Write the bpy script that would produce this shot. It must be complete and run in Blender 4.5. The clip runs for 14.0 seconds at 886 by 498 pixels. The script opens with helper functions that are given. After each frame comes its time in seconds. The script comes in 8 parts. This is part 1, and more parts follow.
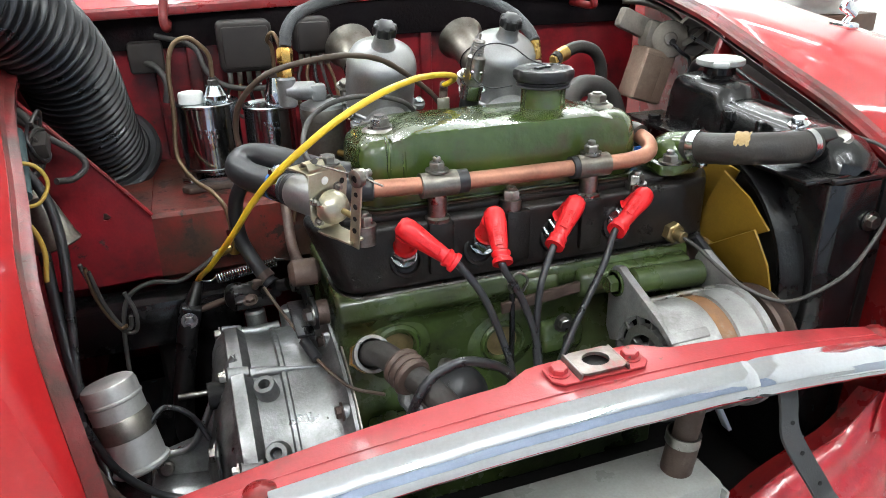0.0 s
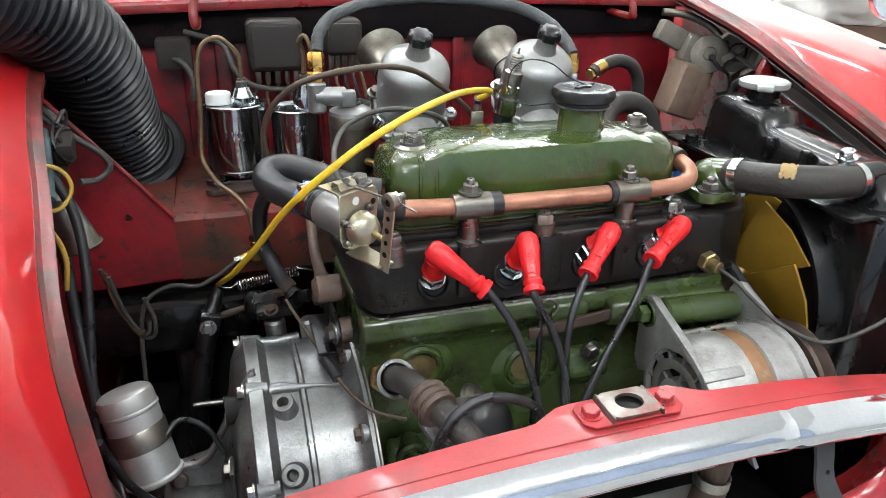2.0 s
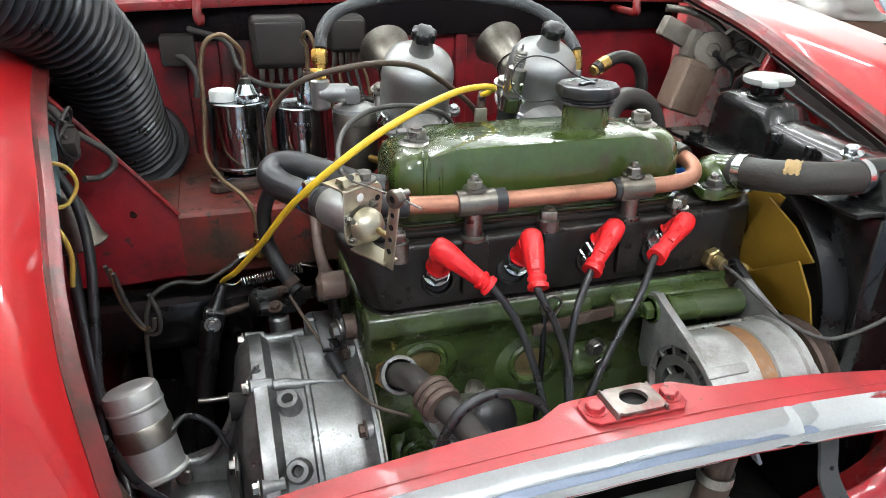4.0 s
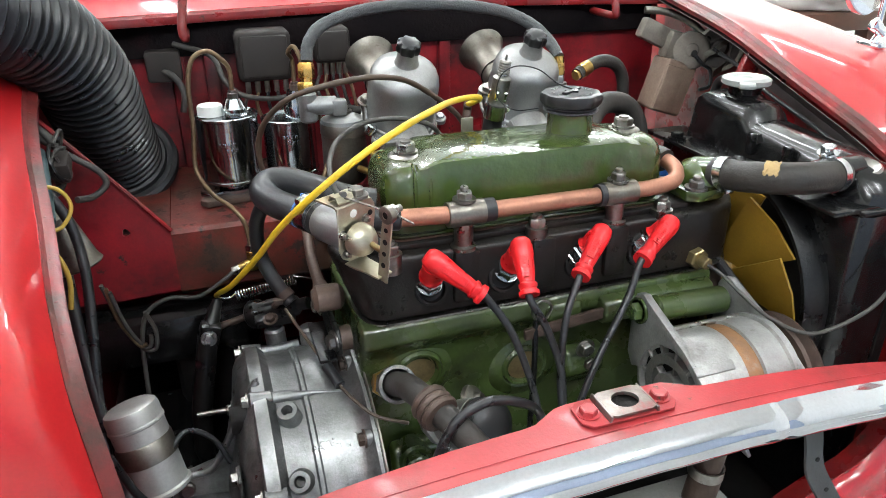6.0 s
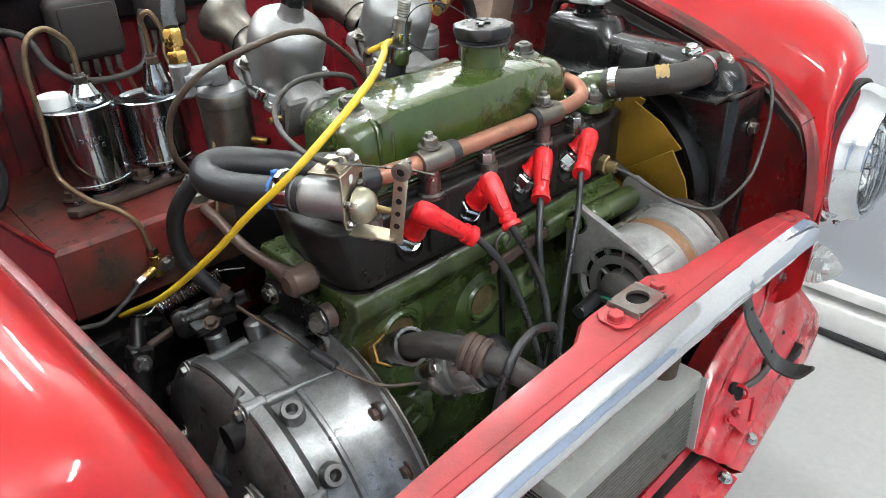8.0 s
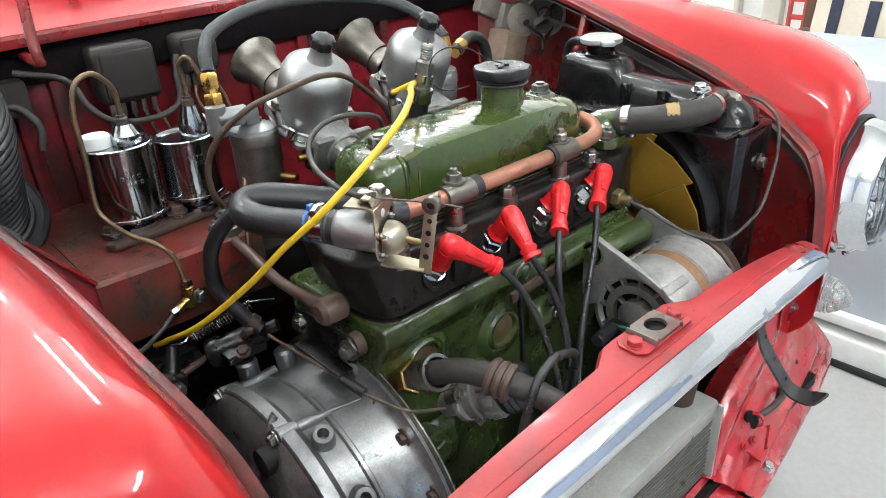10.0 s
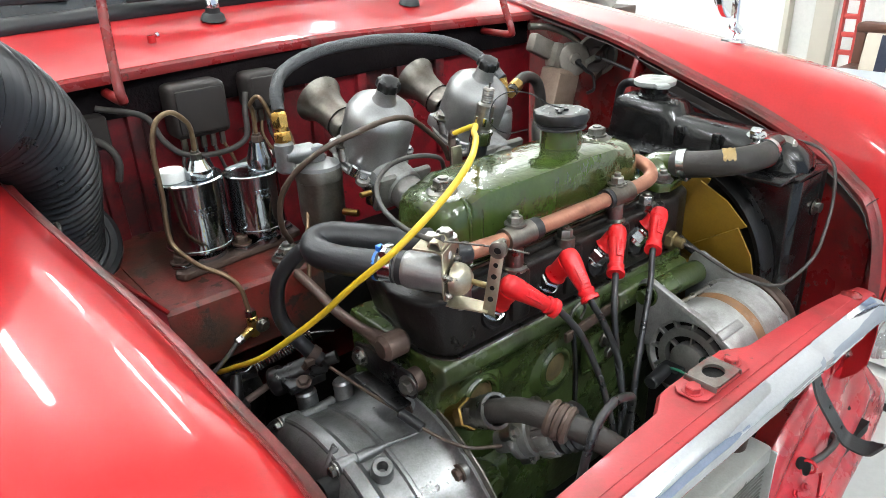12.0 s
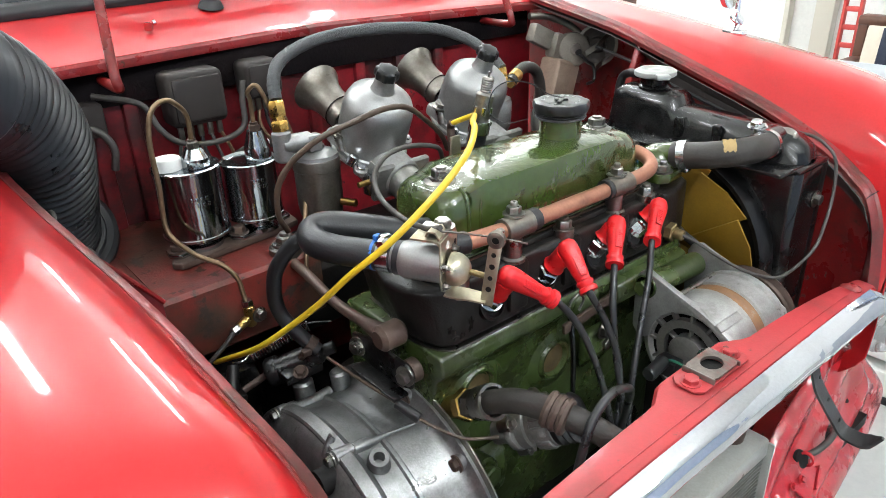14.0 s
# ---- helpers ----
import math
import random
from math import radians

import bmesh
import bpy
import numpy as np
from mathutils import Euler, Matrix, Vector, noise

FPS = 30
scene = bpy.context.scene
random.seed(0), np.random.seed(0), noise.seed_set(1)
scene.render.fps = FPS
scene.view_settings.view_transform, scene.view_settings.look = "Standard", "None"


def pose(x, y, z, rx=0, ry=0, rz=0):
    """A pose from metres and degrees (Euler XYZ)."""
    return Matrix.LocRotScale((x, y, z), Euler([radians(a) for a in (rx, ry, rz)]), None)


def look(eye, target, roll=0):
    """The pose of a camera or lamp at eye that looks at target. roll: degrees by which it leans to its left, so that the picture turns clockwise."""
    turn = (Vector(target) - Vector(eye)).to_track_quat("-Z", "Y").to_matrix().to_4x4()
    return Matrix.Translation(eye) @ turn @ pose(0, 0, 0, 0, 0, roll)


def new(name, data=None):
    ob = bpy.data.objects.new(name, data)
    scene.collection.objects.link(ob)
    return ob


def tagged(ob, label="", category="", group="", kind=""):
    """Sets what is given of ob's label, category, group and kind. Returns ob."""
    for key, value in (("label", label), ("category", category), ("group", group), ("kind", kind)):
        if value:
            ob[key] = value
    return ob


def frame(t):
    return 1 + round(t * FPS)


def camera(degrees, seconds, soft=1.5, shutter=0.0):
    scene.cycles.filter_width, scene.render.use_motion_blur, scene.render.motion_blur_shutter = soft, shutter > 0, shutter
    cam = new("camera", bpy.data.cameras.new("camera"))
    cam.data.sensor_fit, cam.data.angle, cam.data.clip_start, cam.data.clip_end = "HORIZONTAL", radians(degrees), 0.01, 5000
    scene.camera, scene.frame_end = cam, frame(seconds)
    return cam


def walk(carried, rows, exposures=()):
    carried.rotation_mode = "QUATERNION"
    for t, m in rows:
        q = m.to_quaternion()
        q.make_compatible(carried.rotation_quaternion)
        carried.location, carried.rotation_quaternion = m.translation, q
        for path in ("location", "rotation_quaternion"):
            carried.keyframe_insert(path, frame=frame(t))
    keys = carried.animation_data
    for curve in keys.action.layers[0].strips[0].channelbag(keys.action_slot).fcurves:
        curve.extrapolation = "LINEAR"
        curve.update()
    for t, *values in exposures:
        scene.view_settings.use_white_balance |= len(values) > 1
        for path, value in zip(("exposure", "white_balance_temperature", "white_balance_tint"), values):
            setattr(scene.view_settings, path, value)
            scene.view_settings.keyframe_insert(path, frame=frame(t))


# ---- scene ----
cam = camera(64.9, 14.0, soft=0.9)
PATH = [
    (0, (-0.316, -0.665, 1.092), (0.285, 1.06, 0.277), -1.1),
    (0.5, (-0.321, -0.623, 1.107), (0.252, 1.089, 0.248), 0.9),
    (1, (-0.321, -0.624, 1.109), (0.236, 1.098, 0.258), 0.6),
    (1.5, (-0.319, -0.625, 1.111), (0.246, 1.099, 0.269), 0.8),
    (2, (-0.322, -0.626, 1.114), (0.242, 1.099, 0.272), 1.1),
    (2.5, (-0.322, -0.627, 1.113), (0.239, 1.098, 0.271), 0.8),
    (3, (-0.323, -0.625, 1.114), (0.237, 1.096, 0.263), 0.9),
    (5.5, (-0.325, -0.631, 1.114), (0.227, 1.094, 0.266), 1.0),
    (6, (-0.332, -0.632, 1.134), (0.26, 1.074, 0.274), -0.3),
    (6.5, (-0.347, -0.589, 1.124), (0.356, 1.036, 0.194), 0.1),
    (7, (-0.395, -0.533, 1.124), (0.512, 0.951, 0.137), -0.8),
    (7.5, (-0.471, -0.509, 1.123), (0.615, 0.843, 0.128), -2.9),
    (8, (-0.529, -0.497, 1.129), (0.643, 0.782, 0.133), -2.3),
    (8.2, (-0.553, -0.492, 1.133), (0.633, 0.792, 0.161), -2.2),
    (10.5, (-0.57, -0.51, 1.146), (0.616, 0.833, 0.257), -2.7),
    (11, (-0.583, -0.5, 1.16), (0.572, 0.884, 0.292), -3.1),
    (11.5, (-0.592, -0.495, 1.17), (0.558, 0.906, 0.323), -2.5),
    (12, (-0.593, -0.496, 1.168), (0.551, 0.911, 0.326), -2.5),
    (12.5, (-0.594, -0.495, 1.168), (0.548, 0.912, 0.322), -2.4),
    (13, (-0.592, -0.493, 1.166), (0.546, 0.907, 0.304), -2.5),
    (13.5, (-0.591, -0.494, 1.164), (0.549, 0.905, 0.302), -2.4),
    (14, (-0.59, -0.494, 1.164), (0.55, 0.905, 0.301), -2.2),
]
walk(cam, [(t, look(eye, target, roll)) for t, eye, target, roll in PATH])

# ---- light: a closed workshop lit by ceiling tubes ----
TUBE_POWER = 83.0
scene.view_settings.exposure = 0.0
world = bpy.data.worlds.new("world")
world.use_nodes = True
world.node_tree.nodes["Background"].inputs[0].default_value = (0.8, 0.85, 0.9, 1)
world.node_tree.nodes["Background"].inputs[1].default_value = 0.05
scene.world = world


# ---- materials ----
def mat(name, base, rough=0.5, metal=0.0, second=None, amount=0.35, scale=25.0, bump=0.0, bump_scale=300.0,
        coat=0.0, spots=None, spot_at=0.62, spot_scale=60.0, rough_var=0.15, transmission=0.0, emit=0.0, spec=0.5,
        soft=None, soft_scale=7.0, soft_at=0.5, soft_amount=0.8, waves=0.0, wave_scale=40.0):
    """A procedural surface: base mixed with a second tint by broad noise, sharp-edged chips or stains (spots),
    soft-edged grime or rubbed paint (soft), fine relief and broader unevenness (waves)."""
    m = bpy.data.materials.new(name)
    m.use_nodes = True
    nt = m.node_tree
    N, L = nt.nodes, nt.links
    b = N["Principled BSDF"]
    co = N.new("ShaderNodeTexCoord")

    def noise_tex(s, detail=6, rough_=0.6):
        n = N.new("ShaderNodeTexNoise")
        n.inputs["Scale"].default_value, n.inputs["Detail"].default_value, n.inputs["Roughness"].default_value = s, detail, rough_
        L.new(co.outputs["Object"], n.inputs["Vector"])
        return n

    def ramp(src, lo, hi):
        r = N.new("ShaderNodeMapRange")
        r.inputs[1].default_value, r.inputs[2].default_value = lo, hi
        L.new(src, r.inputs[0])
        return r.outputs[0]

    def mix(fac, a, c):
        x = N.new("ShaderNodeMix")
        x.data_type = "RGBA"
        if isinstance(fac, float):
            x.inputs[0].default_value = fac
        else:
            L.new(fac, x.inputs[0])
        for sock, v in ((x.inputs[6], a), (x.inputs[7], c)):
            if isinstance(v, tuple):
                sock.default_value = (*v, 1)
            else:
                L.new(v, sock)
        return x.outputs[2]

    second = second or tuple(c * 0.6 for c in base)
    broad = noise_tex(scale)
    mul = N.new("ShaderNodeMath")
    mul.operation, mul.inputs[1].default_value = "MULTIPLY", amount
    L.new(ramp(broad.outputs[0], 0.35, 0.75), mul.inputs[0])
    col = mix(mul.outputs[0], base, second)
    fine = noise_tex(bump_scale, 3)
    fm = N.new("ShaderNodeMath")
    fm.operation, fm.inputs[1].default_value = "MULTIPLY", 0.25
    L.new(ramp(fine.outputs[0], 0.35, 0.7), fm.inputs[0])
    col = mix(fm.outputs[0], col, tuple(c * 0.75 for c in second))
    if soft:
        sn = noise_tex(soft_scale, 9, 0.68)
        sm = N.new("ShaderNodeMath")
        sm.operation, sm.inputs[1].default_value = "MULTIPLY", soft_amount
        L.new(ramp(sn.outputs[0], soft_at, soft_at + 0.16), sm.inputs[0])
        col = mix(sm.outputs[0], col, soft)
    rv = N.new("ShaderNodeMapRange")
    rv.inputs[1].default_value, rv.inputs[2].default_value = 0.3, 0.75
    rv.inputs[3].default_value, rv.inputs[4].default_value = max(0.03, rough - rough_var * 0.5), min(1, rough + rough_var)
    L.new(broad.outputs[0], rv.inputs[0])
    rout = rv.outputs[0]
    if spots:
        sp = noise_tex(spot_scale, 8, 0.7)
        f = ramp(sp.outputs[0], spot_at, spot_at + 0.04)
        col = mix(f, col, spots)
        ra = N.new("ShaderNodeMix")
        L.new(f, ra.inputs[0])
        L.new(rout, ra.inputs[2])
        ra.inputs[3].default_value = 0.75
        rout = ra.outputs[0]
        me = N.new("ShaderNodeMath")
        me.operation, me.inputs[0].default_value = "SUBTRACT", 1.0
        L.new(f, me.inputs[1])
        mm = N.new("ShaderNodeMath")
        mm.operation, mm.inputs[1].default_value = "MULTIPLY", metal
        L.new(me.outputs[0], mm.inputs[0])
        L.new(mm.outputs[0], b.inputs["Metallic"])
    else:
        b.inputs["Metallic"].default_value = metal
    L.new(col, b.inputs["Base Color"])
    b.inputs["Specular IOR Level"].default_value = spec
    L.new(rout, b.inputs["Roughness"])
    if coat:
        b.inputs["Coat Weight"].default_value, b.inputs["Coat Roughness"].default_value = coat, 0.06
    if transmission:
        b.inputs["Transmission Weight"].default_value = transmission
    if emit:
        b.inputs["Emission Color"].default_value, b.inputs["Emission Strength"].default_value = (0.92, 0.97, 1.0, 1), emit
    if waves:
        wn = noise_tex(wave_scale, 3, 0.5)
        wb = N.new("ShaderNodeBump")
        wb.inputs["Strength"].default_value, wb.inputs["Distance"].default_value = waves, 0.004
        L.new(wn.outputs[0], wb.inputs["Height"])
        L.new(wb.outputs[0], b.inputs["Normal"])
        if coat:
            L.new(wb.outputs[0], b.inputs["Coat Normal"])
    if bump:
        bp = N.new("ShaderNodeBump")
        bp.inputs["Strength"].default_value, bp.inputs["Distance"].default_value = bump, 0.002
        L.new(fine.outputs[0], bp.inputs["Height"])
        if waves:
            L.new(wb.outputs[0], bp.inputs["Normal"])
        L.new(bp.outputs[0], b.inputs["Normal"])
    return m


RED = mat("red_car_paint", (0.47, 0.014, 0.017), 0.38, second=(0.39, 0.012, 0.015), amount=0.5, scale=4, coat=1.0, rough_var=0.1, spec=0.15)
RED_OLD = mat("worn_red_paint", (0.27, 0.012, 0.014), 0.26, second=(0.1, 0.016, 0.013), amount=0.8, scale=14, spots=(0.07, 0.035, 0.025), spot_at=0.62, spot_scale=30, bump=0.1, soft=(0.06, 0.022, 0.018), soft_scale=18, soft_at=0.52)
RED_BAY = mat("dull_red_bay_paint", (0.29, 0.012, 0.020), 0.34, second=(0.10, 0.010, 0.012), amount=0.8, scale=9, spots=(0.035, 0.022, 0.018), spot_at=0.63, spot_scale=26, bump=0.12, soft=(0.022, 0.012, 0.011), soft_scale=6, soft_at=0.47, soft_amount=0.9, waves=0.15, wave_scale=14)
RED_RUST = mat("rusty_red_paint", (0.19, 0.016, 0.012), 0.4, second=(0.10, 0.024, 0.016), amount=1.0, scale=13, spots=(0.032, 0.022, 0.016), spot_at=0.56, spot_scale=24, bump=0.25, soft=(0.045, 0.022, 0.013), soft_scale=11, soft_at=0.41, soft_amount=0.95)
FLANGE = mat("grimy_flange_paint", (0.22, 0.016, 0.018), 0.34, second=(0.10, 0.026, 0.022), amount=0.9, scale=22, spots=(0.24, 0.17, 0.14), spot_at=0.68, spot_scale=70, bump=0.2, soft=(0.055, 0.026, 0.020), soft_scale=16, soft_at=0.47, soft_amount=0.9)
SLAM = mat("faded_red_panel_paint", (0.40, 0.030, 0.036), 0.4, second=(0.30, 0.035, 0.036), amount=0.8, scale=17, spots=(0.10, 0.055, 0.045), spot_at=0.64, spot_scale=48, bump=0.1, coat=0.1, soft=(0.16, 0.03, 0.026), soft_scale=11, soft_at=0.53, soft_amount=0.75, waves=0.05, wave_scale=22)
GREEN = mat("engine_green_enamel", (0.046, 0.074, 0.014), 0.17, second=(0.032, 0.052, 0.011), amount=0.6, scale=16, spots=(0.085, 0.036, 0.034), spot_at=0.675, spot_scale=22, bump=0.05, bump_scale=160, coat=0.8, rough_var=0.12, soft=(0.050, 0.034, 0.014), soft_scale=13, soft_at=0.50, soft_amount=0.75, waves=0.3, wave_scale=60)
GREEN_OLD = mat("oily_engine_green", (0.050, 0.078, 0.020), 0.26, second=(0.026, 0.036, 0.013), amount=0.8, scale=18, spots=(0.06, 0.035, 0.018), spot_at=0.66, spot_scale=26, bump=0.25, bump_scale=160, coat=0.35, soft=(0.018, 0.018, 0.010), soft_scale=8, soft_at=0.52, soft_amount=0.8, waves=0.35, wave_scale=30)
IRON = mat("sooty_cast_iron", (0.015, 0.0125, 0.0115), 0.32, spec=0.35, metal=0.15, second=(0.009, 0.008, 0.0075), amount=0.8, scale=26, spots=(0.055, 0.034, 0.024), spot_at=0.65, spot_scale=40, bump=0.22, bump_scale=380, soft=(0.034, 0.021, 0.015), soft_scale=12, soft_at=0.52, soft_amount=0.7, waves=0.3, wave_scale=26)
ALU = mat("cast_aluminium", (0.46, 0.46, 0.45), 0.46, metal=0.7, second=(0.2, 0.195, 0.185), amount=0.85, scale=20, bump=0.2, bump_scale=420, spots=(0.14, 0.13, 0.11), spot_at=0.65, spot_scale=40, soft=(0.12, 0.115, 0.105), soft_scale=13, soft_at=0.53, soft_amount=0.7, waves=0.2, wave_scale=50)
CASTING = mat("oil_stained_casting", (0.31, 0.315, 0.315), 0.36, metal=0.85, second=(0.13, 0.13, 0.126), amount=0.9, scale=24, bump=0.14, bump_scale=380, spots=(0.10, 0.095, 0.085), spot_at=0.66, spot_scale=34, rough_var=0.25, soft=(0.06, 0.058, 0.054), soft_scale=10, soft_at=0.52, soft_amount=0.75, waves=0.25, wave_scale=45)
ALU_DIRTY = mat("grubby_cast_aluminium", (0.3, 0.295, 0.28), 0.36, metal=0.65, second=(0.12, 0.115, 0.105), amount=0.8, scale=14, bump=0.3, bump_scale=300, spots=(0.07, 0.06, 0.05), spot_at=0.62, spot_scale=22)
SATIN = mat("satin_aluminium", (0.40, 0.405, 0.40), 0.40, metal=0.85, second=(0.24, 0.238, 0.235), amount=0.6, scale=18, bump=0.08, bump_scale=500, soft=(0.16, 0.155, 0.145), soft_scale=15, soft_at=0.55, soft_amount=0.6)
DULL = mat("dull_stained_metal", (0.27, 0.255, 0.225), 0.36, metal=0.9, second=(0.11, 0.09, 0.07), amount=0.8, scale=24, spots=(0.09, 0.07, 0.05), spot_at=0.64, spot_scale=46, bump=0.1, soft=(0.10, 0.08, 0.055), soft_scale=17, soft_at=0.5, soft_amount=0.6)
ZINC = mat("bright_zinc_plate", (0.66, 0.68, 0.70), 0.15, metal=1.0, second=(0.42, 0.43, 0.43), amount=0.6, scale=30, rough_var=0.14, waves=0.12, wave_scale=50)
STEEL = mat("bare_steel", (0.36, 0.35, 0.33), 0.3, metal=1.0, second=(0.15, 0.13, 0.11), amount=0.8, scale=60, bump=0.1, soft=(0.10, 0.075, 0.055), soft_scale=40, soft_at=0.55, soft_amount=0.6)
CHROME = mat("chrome", (0.86, 0.87, 0.9), 0.05, metal=1.0, second=(0.7, 0.71, 0.74), amount=0.4, scale=12, rough_var=0.1, spots=(0.5, 0.49, 0.47), spot_at=0.7, spot_scale=30)
MIRROR = mat("bright_chrome", (0.78, 0.80, 0.84), 0.045, metal=1.0, second=(0.66, 0.67, 0.71), amount=0.4, scale=9, rough_var=0.05, waves=0.05, wave_scale=18)
LENS = mat("ribbed_clear_glass", (0.93, 0.94, 0.94), 0.03, transmission=0.97, second=(0.9, 0.91, 0.92), rough_var=0.02)
FRONT = mat("chipped_front_red", (0.50, 0.020, 0.030), 0.24, second=(0.27, 0.016, 0.02), amount=0.7, scale=16, spots=(0.14, 0.09, 0.07), spot_at=0.67, spot_scale=26, bump=0.1, waves=0.35, wave_scale=26, soft=(0.30, 0.03, 0.03), soft_scale=10, soft_at=0.54, coat=0.6)
UNDERSEAL = mat("dusty_underseal", (0.05, 0.042, 0.04), 0.6, second=(0.09, 0.07, 0.062), amount=0.8, scale=16, spots=(0.16, 0.03, 0.028), spot_at=0.66, spot_scale=18, bump=0.35, bump_scale=120)
# tint of the unseen south wall, chosen for what the chrome strip reflects
REFLECTED_BLUE = mat("blue_grey_for_reflections", (0.40, 0.46, 0.58), 0.6, second=(0.34, 0.4, 0.52), amount=0.5, scale=2, bump=0.1, bump_scale=50)
WIRE_YELLOW = mat("faded_yellow_wire", (0.5, 0.33, 0.05), 0.45, second=(0.35, 0.22, 0.04), amount=0.6, scale=60)
# clear glass whitened, its colour standing for light thrown back from inside
BEEHIVE = mat("whitened_ribbed_glass", (0.92, 0.92, 0.9), 0.06, transmission=0.78, second=(0.88, 0.88, 0.86), rough_var=0.02)
COOLER = mat("dusty_grey_cooler_paint", (0.32, 0.33, 0.31), 0.3, second=(0.2, 0.19, 0.165), amount=0.7, scale=18, spots=(0.2, 0.07, 0.06), spot_at=0.7, spot_scale=20, bump=0.1)
COPPER = mat("copper_pipe", (0.46, 0.215, 0.14), 0.46, metal=0.6, second=(0.28, 0.125, 0.08), amount=0.8, scale=30, bump=0.06, soft=(0.20, 0.10, 0.07), soft_scale=22, soft_at=0.53, soft_amount=0.7, waves=0.12, wave_scale=40)
BRASS = mat("brass", (0.6, 0.4, 0.13), 0.3, metal=1.0, second=(0.32, 0.2, 0.07), amount=0.6, scale=50)
GOLD = mat("anodised_gold_fitting", (0.62, 0.37, 0.11), 0.24, metal=1.0, second=(0.55, 0.3, 0.06), amount=0.5, scale=40)
BROWNPIPE = mat("tarnished_brake_pipe", (0.24, 0.165, 0.095), 0.38, metal=0.7, second=(0.12, 0.075, 0.045), amount=0.8, scale=40)
RUST = mat("rusted_steel", (0.085, 0.055, 0.042), 0.55, metal=0.3, second=(0.06, 0.038, 0.03), amount=0.8, scale=30, bump=0.3)
YZINC = mat("yellow_passivated_steel", (0.52, 0.49, 0.39), 0.34, metal=0.9, second=(0.36, 0.31, 0.20), amount=0.7, scale=28, rough_var=0.2)
RUBBER = mat("black_rubber", (0.013, 0.0135, 0.015), 0.42, second=(0.022, 0.022, 0.024), amount=0.6, scale=30, bump=0.12, bump_scale=400)
RUBBER_OLD = mat("aged_grey_rubber", (0.026, 0.023, 0.021), 0.5, second=(0.045, 0.040, 0.034), amount=0.7, scale=24, bump=0.25, bump_scale=260, spec=0.35, soft=(0.05, 0.036, 0.026), soft_scale=20, soft_at=0.56, soft_amount=0.6)
PLASTIC_BLACK = mat("ribbed_black_plastic", (0.009, 0.0095, 0.0105), 0.32, second=(0.02, 0.02, 0.021), amount=0.5, scale=18)
BLACK = mat("gloss_black_paint", (0.005, 0.005, 0.0055), 0.2, second=(0.010, 0.0095, 0.009), amount=0.6, scale=16, bump=0.06, bump_scale=180, coat=0.2, spec=0.4, waves=0.25, wave_scale=24)
# oily black for grimy parts; also the painted shade inside holes and openings
SOOT_SHADE = mat("oily_black_and_shade", (0.005, 0.0045, 0.0045), 0.6, second=(0.010, 0.009, 0.008), amount=0.7, scale=14, bump=0.4, bump_scale=90, spec=0.22)
BOOT = mat("red_silicone_rubber", (0.66, 0.012, 0.016), 0.3, second=(0.7, 0.018, 0.02), amount=0.4, scale=60, rough_var=0.1)
YELLOW = mat("yellow_plastic_tube", (0.75, 0.5, 0.025), 0.36, second=(0.6, 0.38, 0.02), amount=0.5, scale=30, rough_var=0.1)
FAN = mat("yellow_fan_plastic", (0.26, 0.145, 0.012), 0.42, second=(0.16, 0.09, 0.01), amount=0.7, scale=14)
WIRE = mat("black_cable_sheath", (0.012, 0.0125, 0.014), 0.3, second=(0.03, 0.03, 0.031), amount=0.5, scale=40)
WIRE_GREY = mat("dusty_grey_cable", (0.06, 0.055, 0.05), 0.55, second=(0.028, 0.025, 0.022), amount=0.7, scale=30)
WHITE_PLASTIC = mat("milky_white_plastic", (0.72, 0.73, 0.7), 0.4, second=(0.62, 0.62, 0.58), amount=0.5, scale=50)
CAP_GREY = mat("grey_cast_cap", (0.38, 0.40, 0.38), 0.45, metal=0.3, second=(0.36, 0.37, 0.35), amount=0.6, scale=60, bump=0.1)
TAN = mat("rusty_tan_box", (0.30, 0.22, 0.165), 0.6, metal=0.1, second=(0.17, 0.10, 0.07), amount=0.8, scale=26, bump=0.15)
DUSTY = mat("dusty_dark_plastic", (0.026, 0.022, 0.021), 0.62, second=(0.045, 0.036, 0.032), amount=0.7, scale=20, spec=0.25)
GASKET = mat("brown_gasket", (0.1, 0.05, 0.03), 0.8, second=(0.05, 0.025, 0.015), amount=0.7, scale=80, bump=0.3)
TAPE = mat("teal_cloth_tape", (0.05, 0.1, 0.11), 0.7, second=(0.025, 0.035, 0.035), amount=0.8, scale=40, bump=0.2)
BLUE = mat("blue_cable_tie", (0.02, 0.14, 0.5), 0.4)
LEATHER = mat("black_leather_strap", (0.03, 0.03, 0.032), 0.55, second=(0.06, 0.058, 0.055), amount=0.6, scale=40, bump=0.25, bump_scale=350)
DARKGLASS = mat("windscreen_glass", (0.03, 0.035, 0.04), 0.05, second=(0.02, 0.025, 0.03), coat=1.0, rough_var=0.03)
CONCRETE = mat("painted_concrete", (0.44, 0.44, 0.42), 0.5, second=(0.36, 0.36, 0.345), amount=0.7, scale=3, bump=0.1, bump_scale=60, spots=(0.25, 0.25, 0.24), spot_at=0.7, spot_scale=6)
WALL = mat("white_painted_wall", (0.82, 0.82, 0.79), 0.7, second=(0.74, 0.74, 0.7), amount=0.5, scale=2, bump=0.1, bump_scale=50)
STEEL_WHITE = mat("pale_grey_painted_steel", (0.46, 0.49, 0.53), 0.4, second=(0.38, 0.41, 0.45), amount=0.5, scale=5)
CANE = mat("striped_cream_cloth", (0.62, 0.55, 0.45), 0.8, second=(0.5, 0.44, 0.36), amount=0.5, scale=30, bump=0.2)
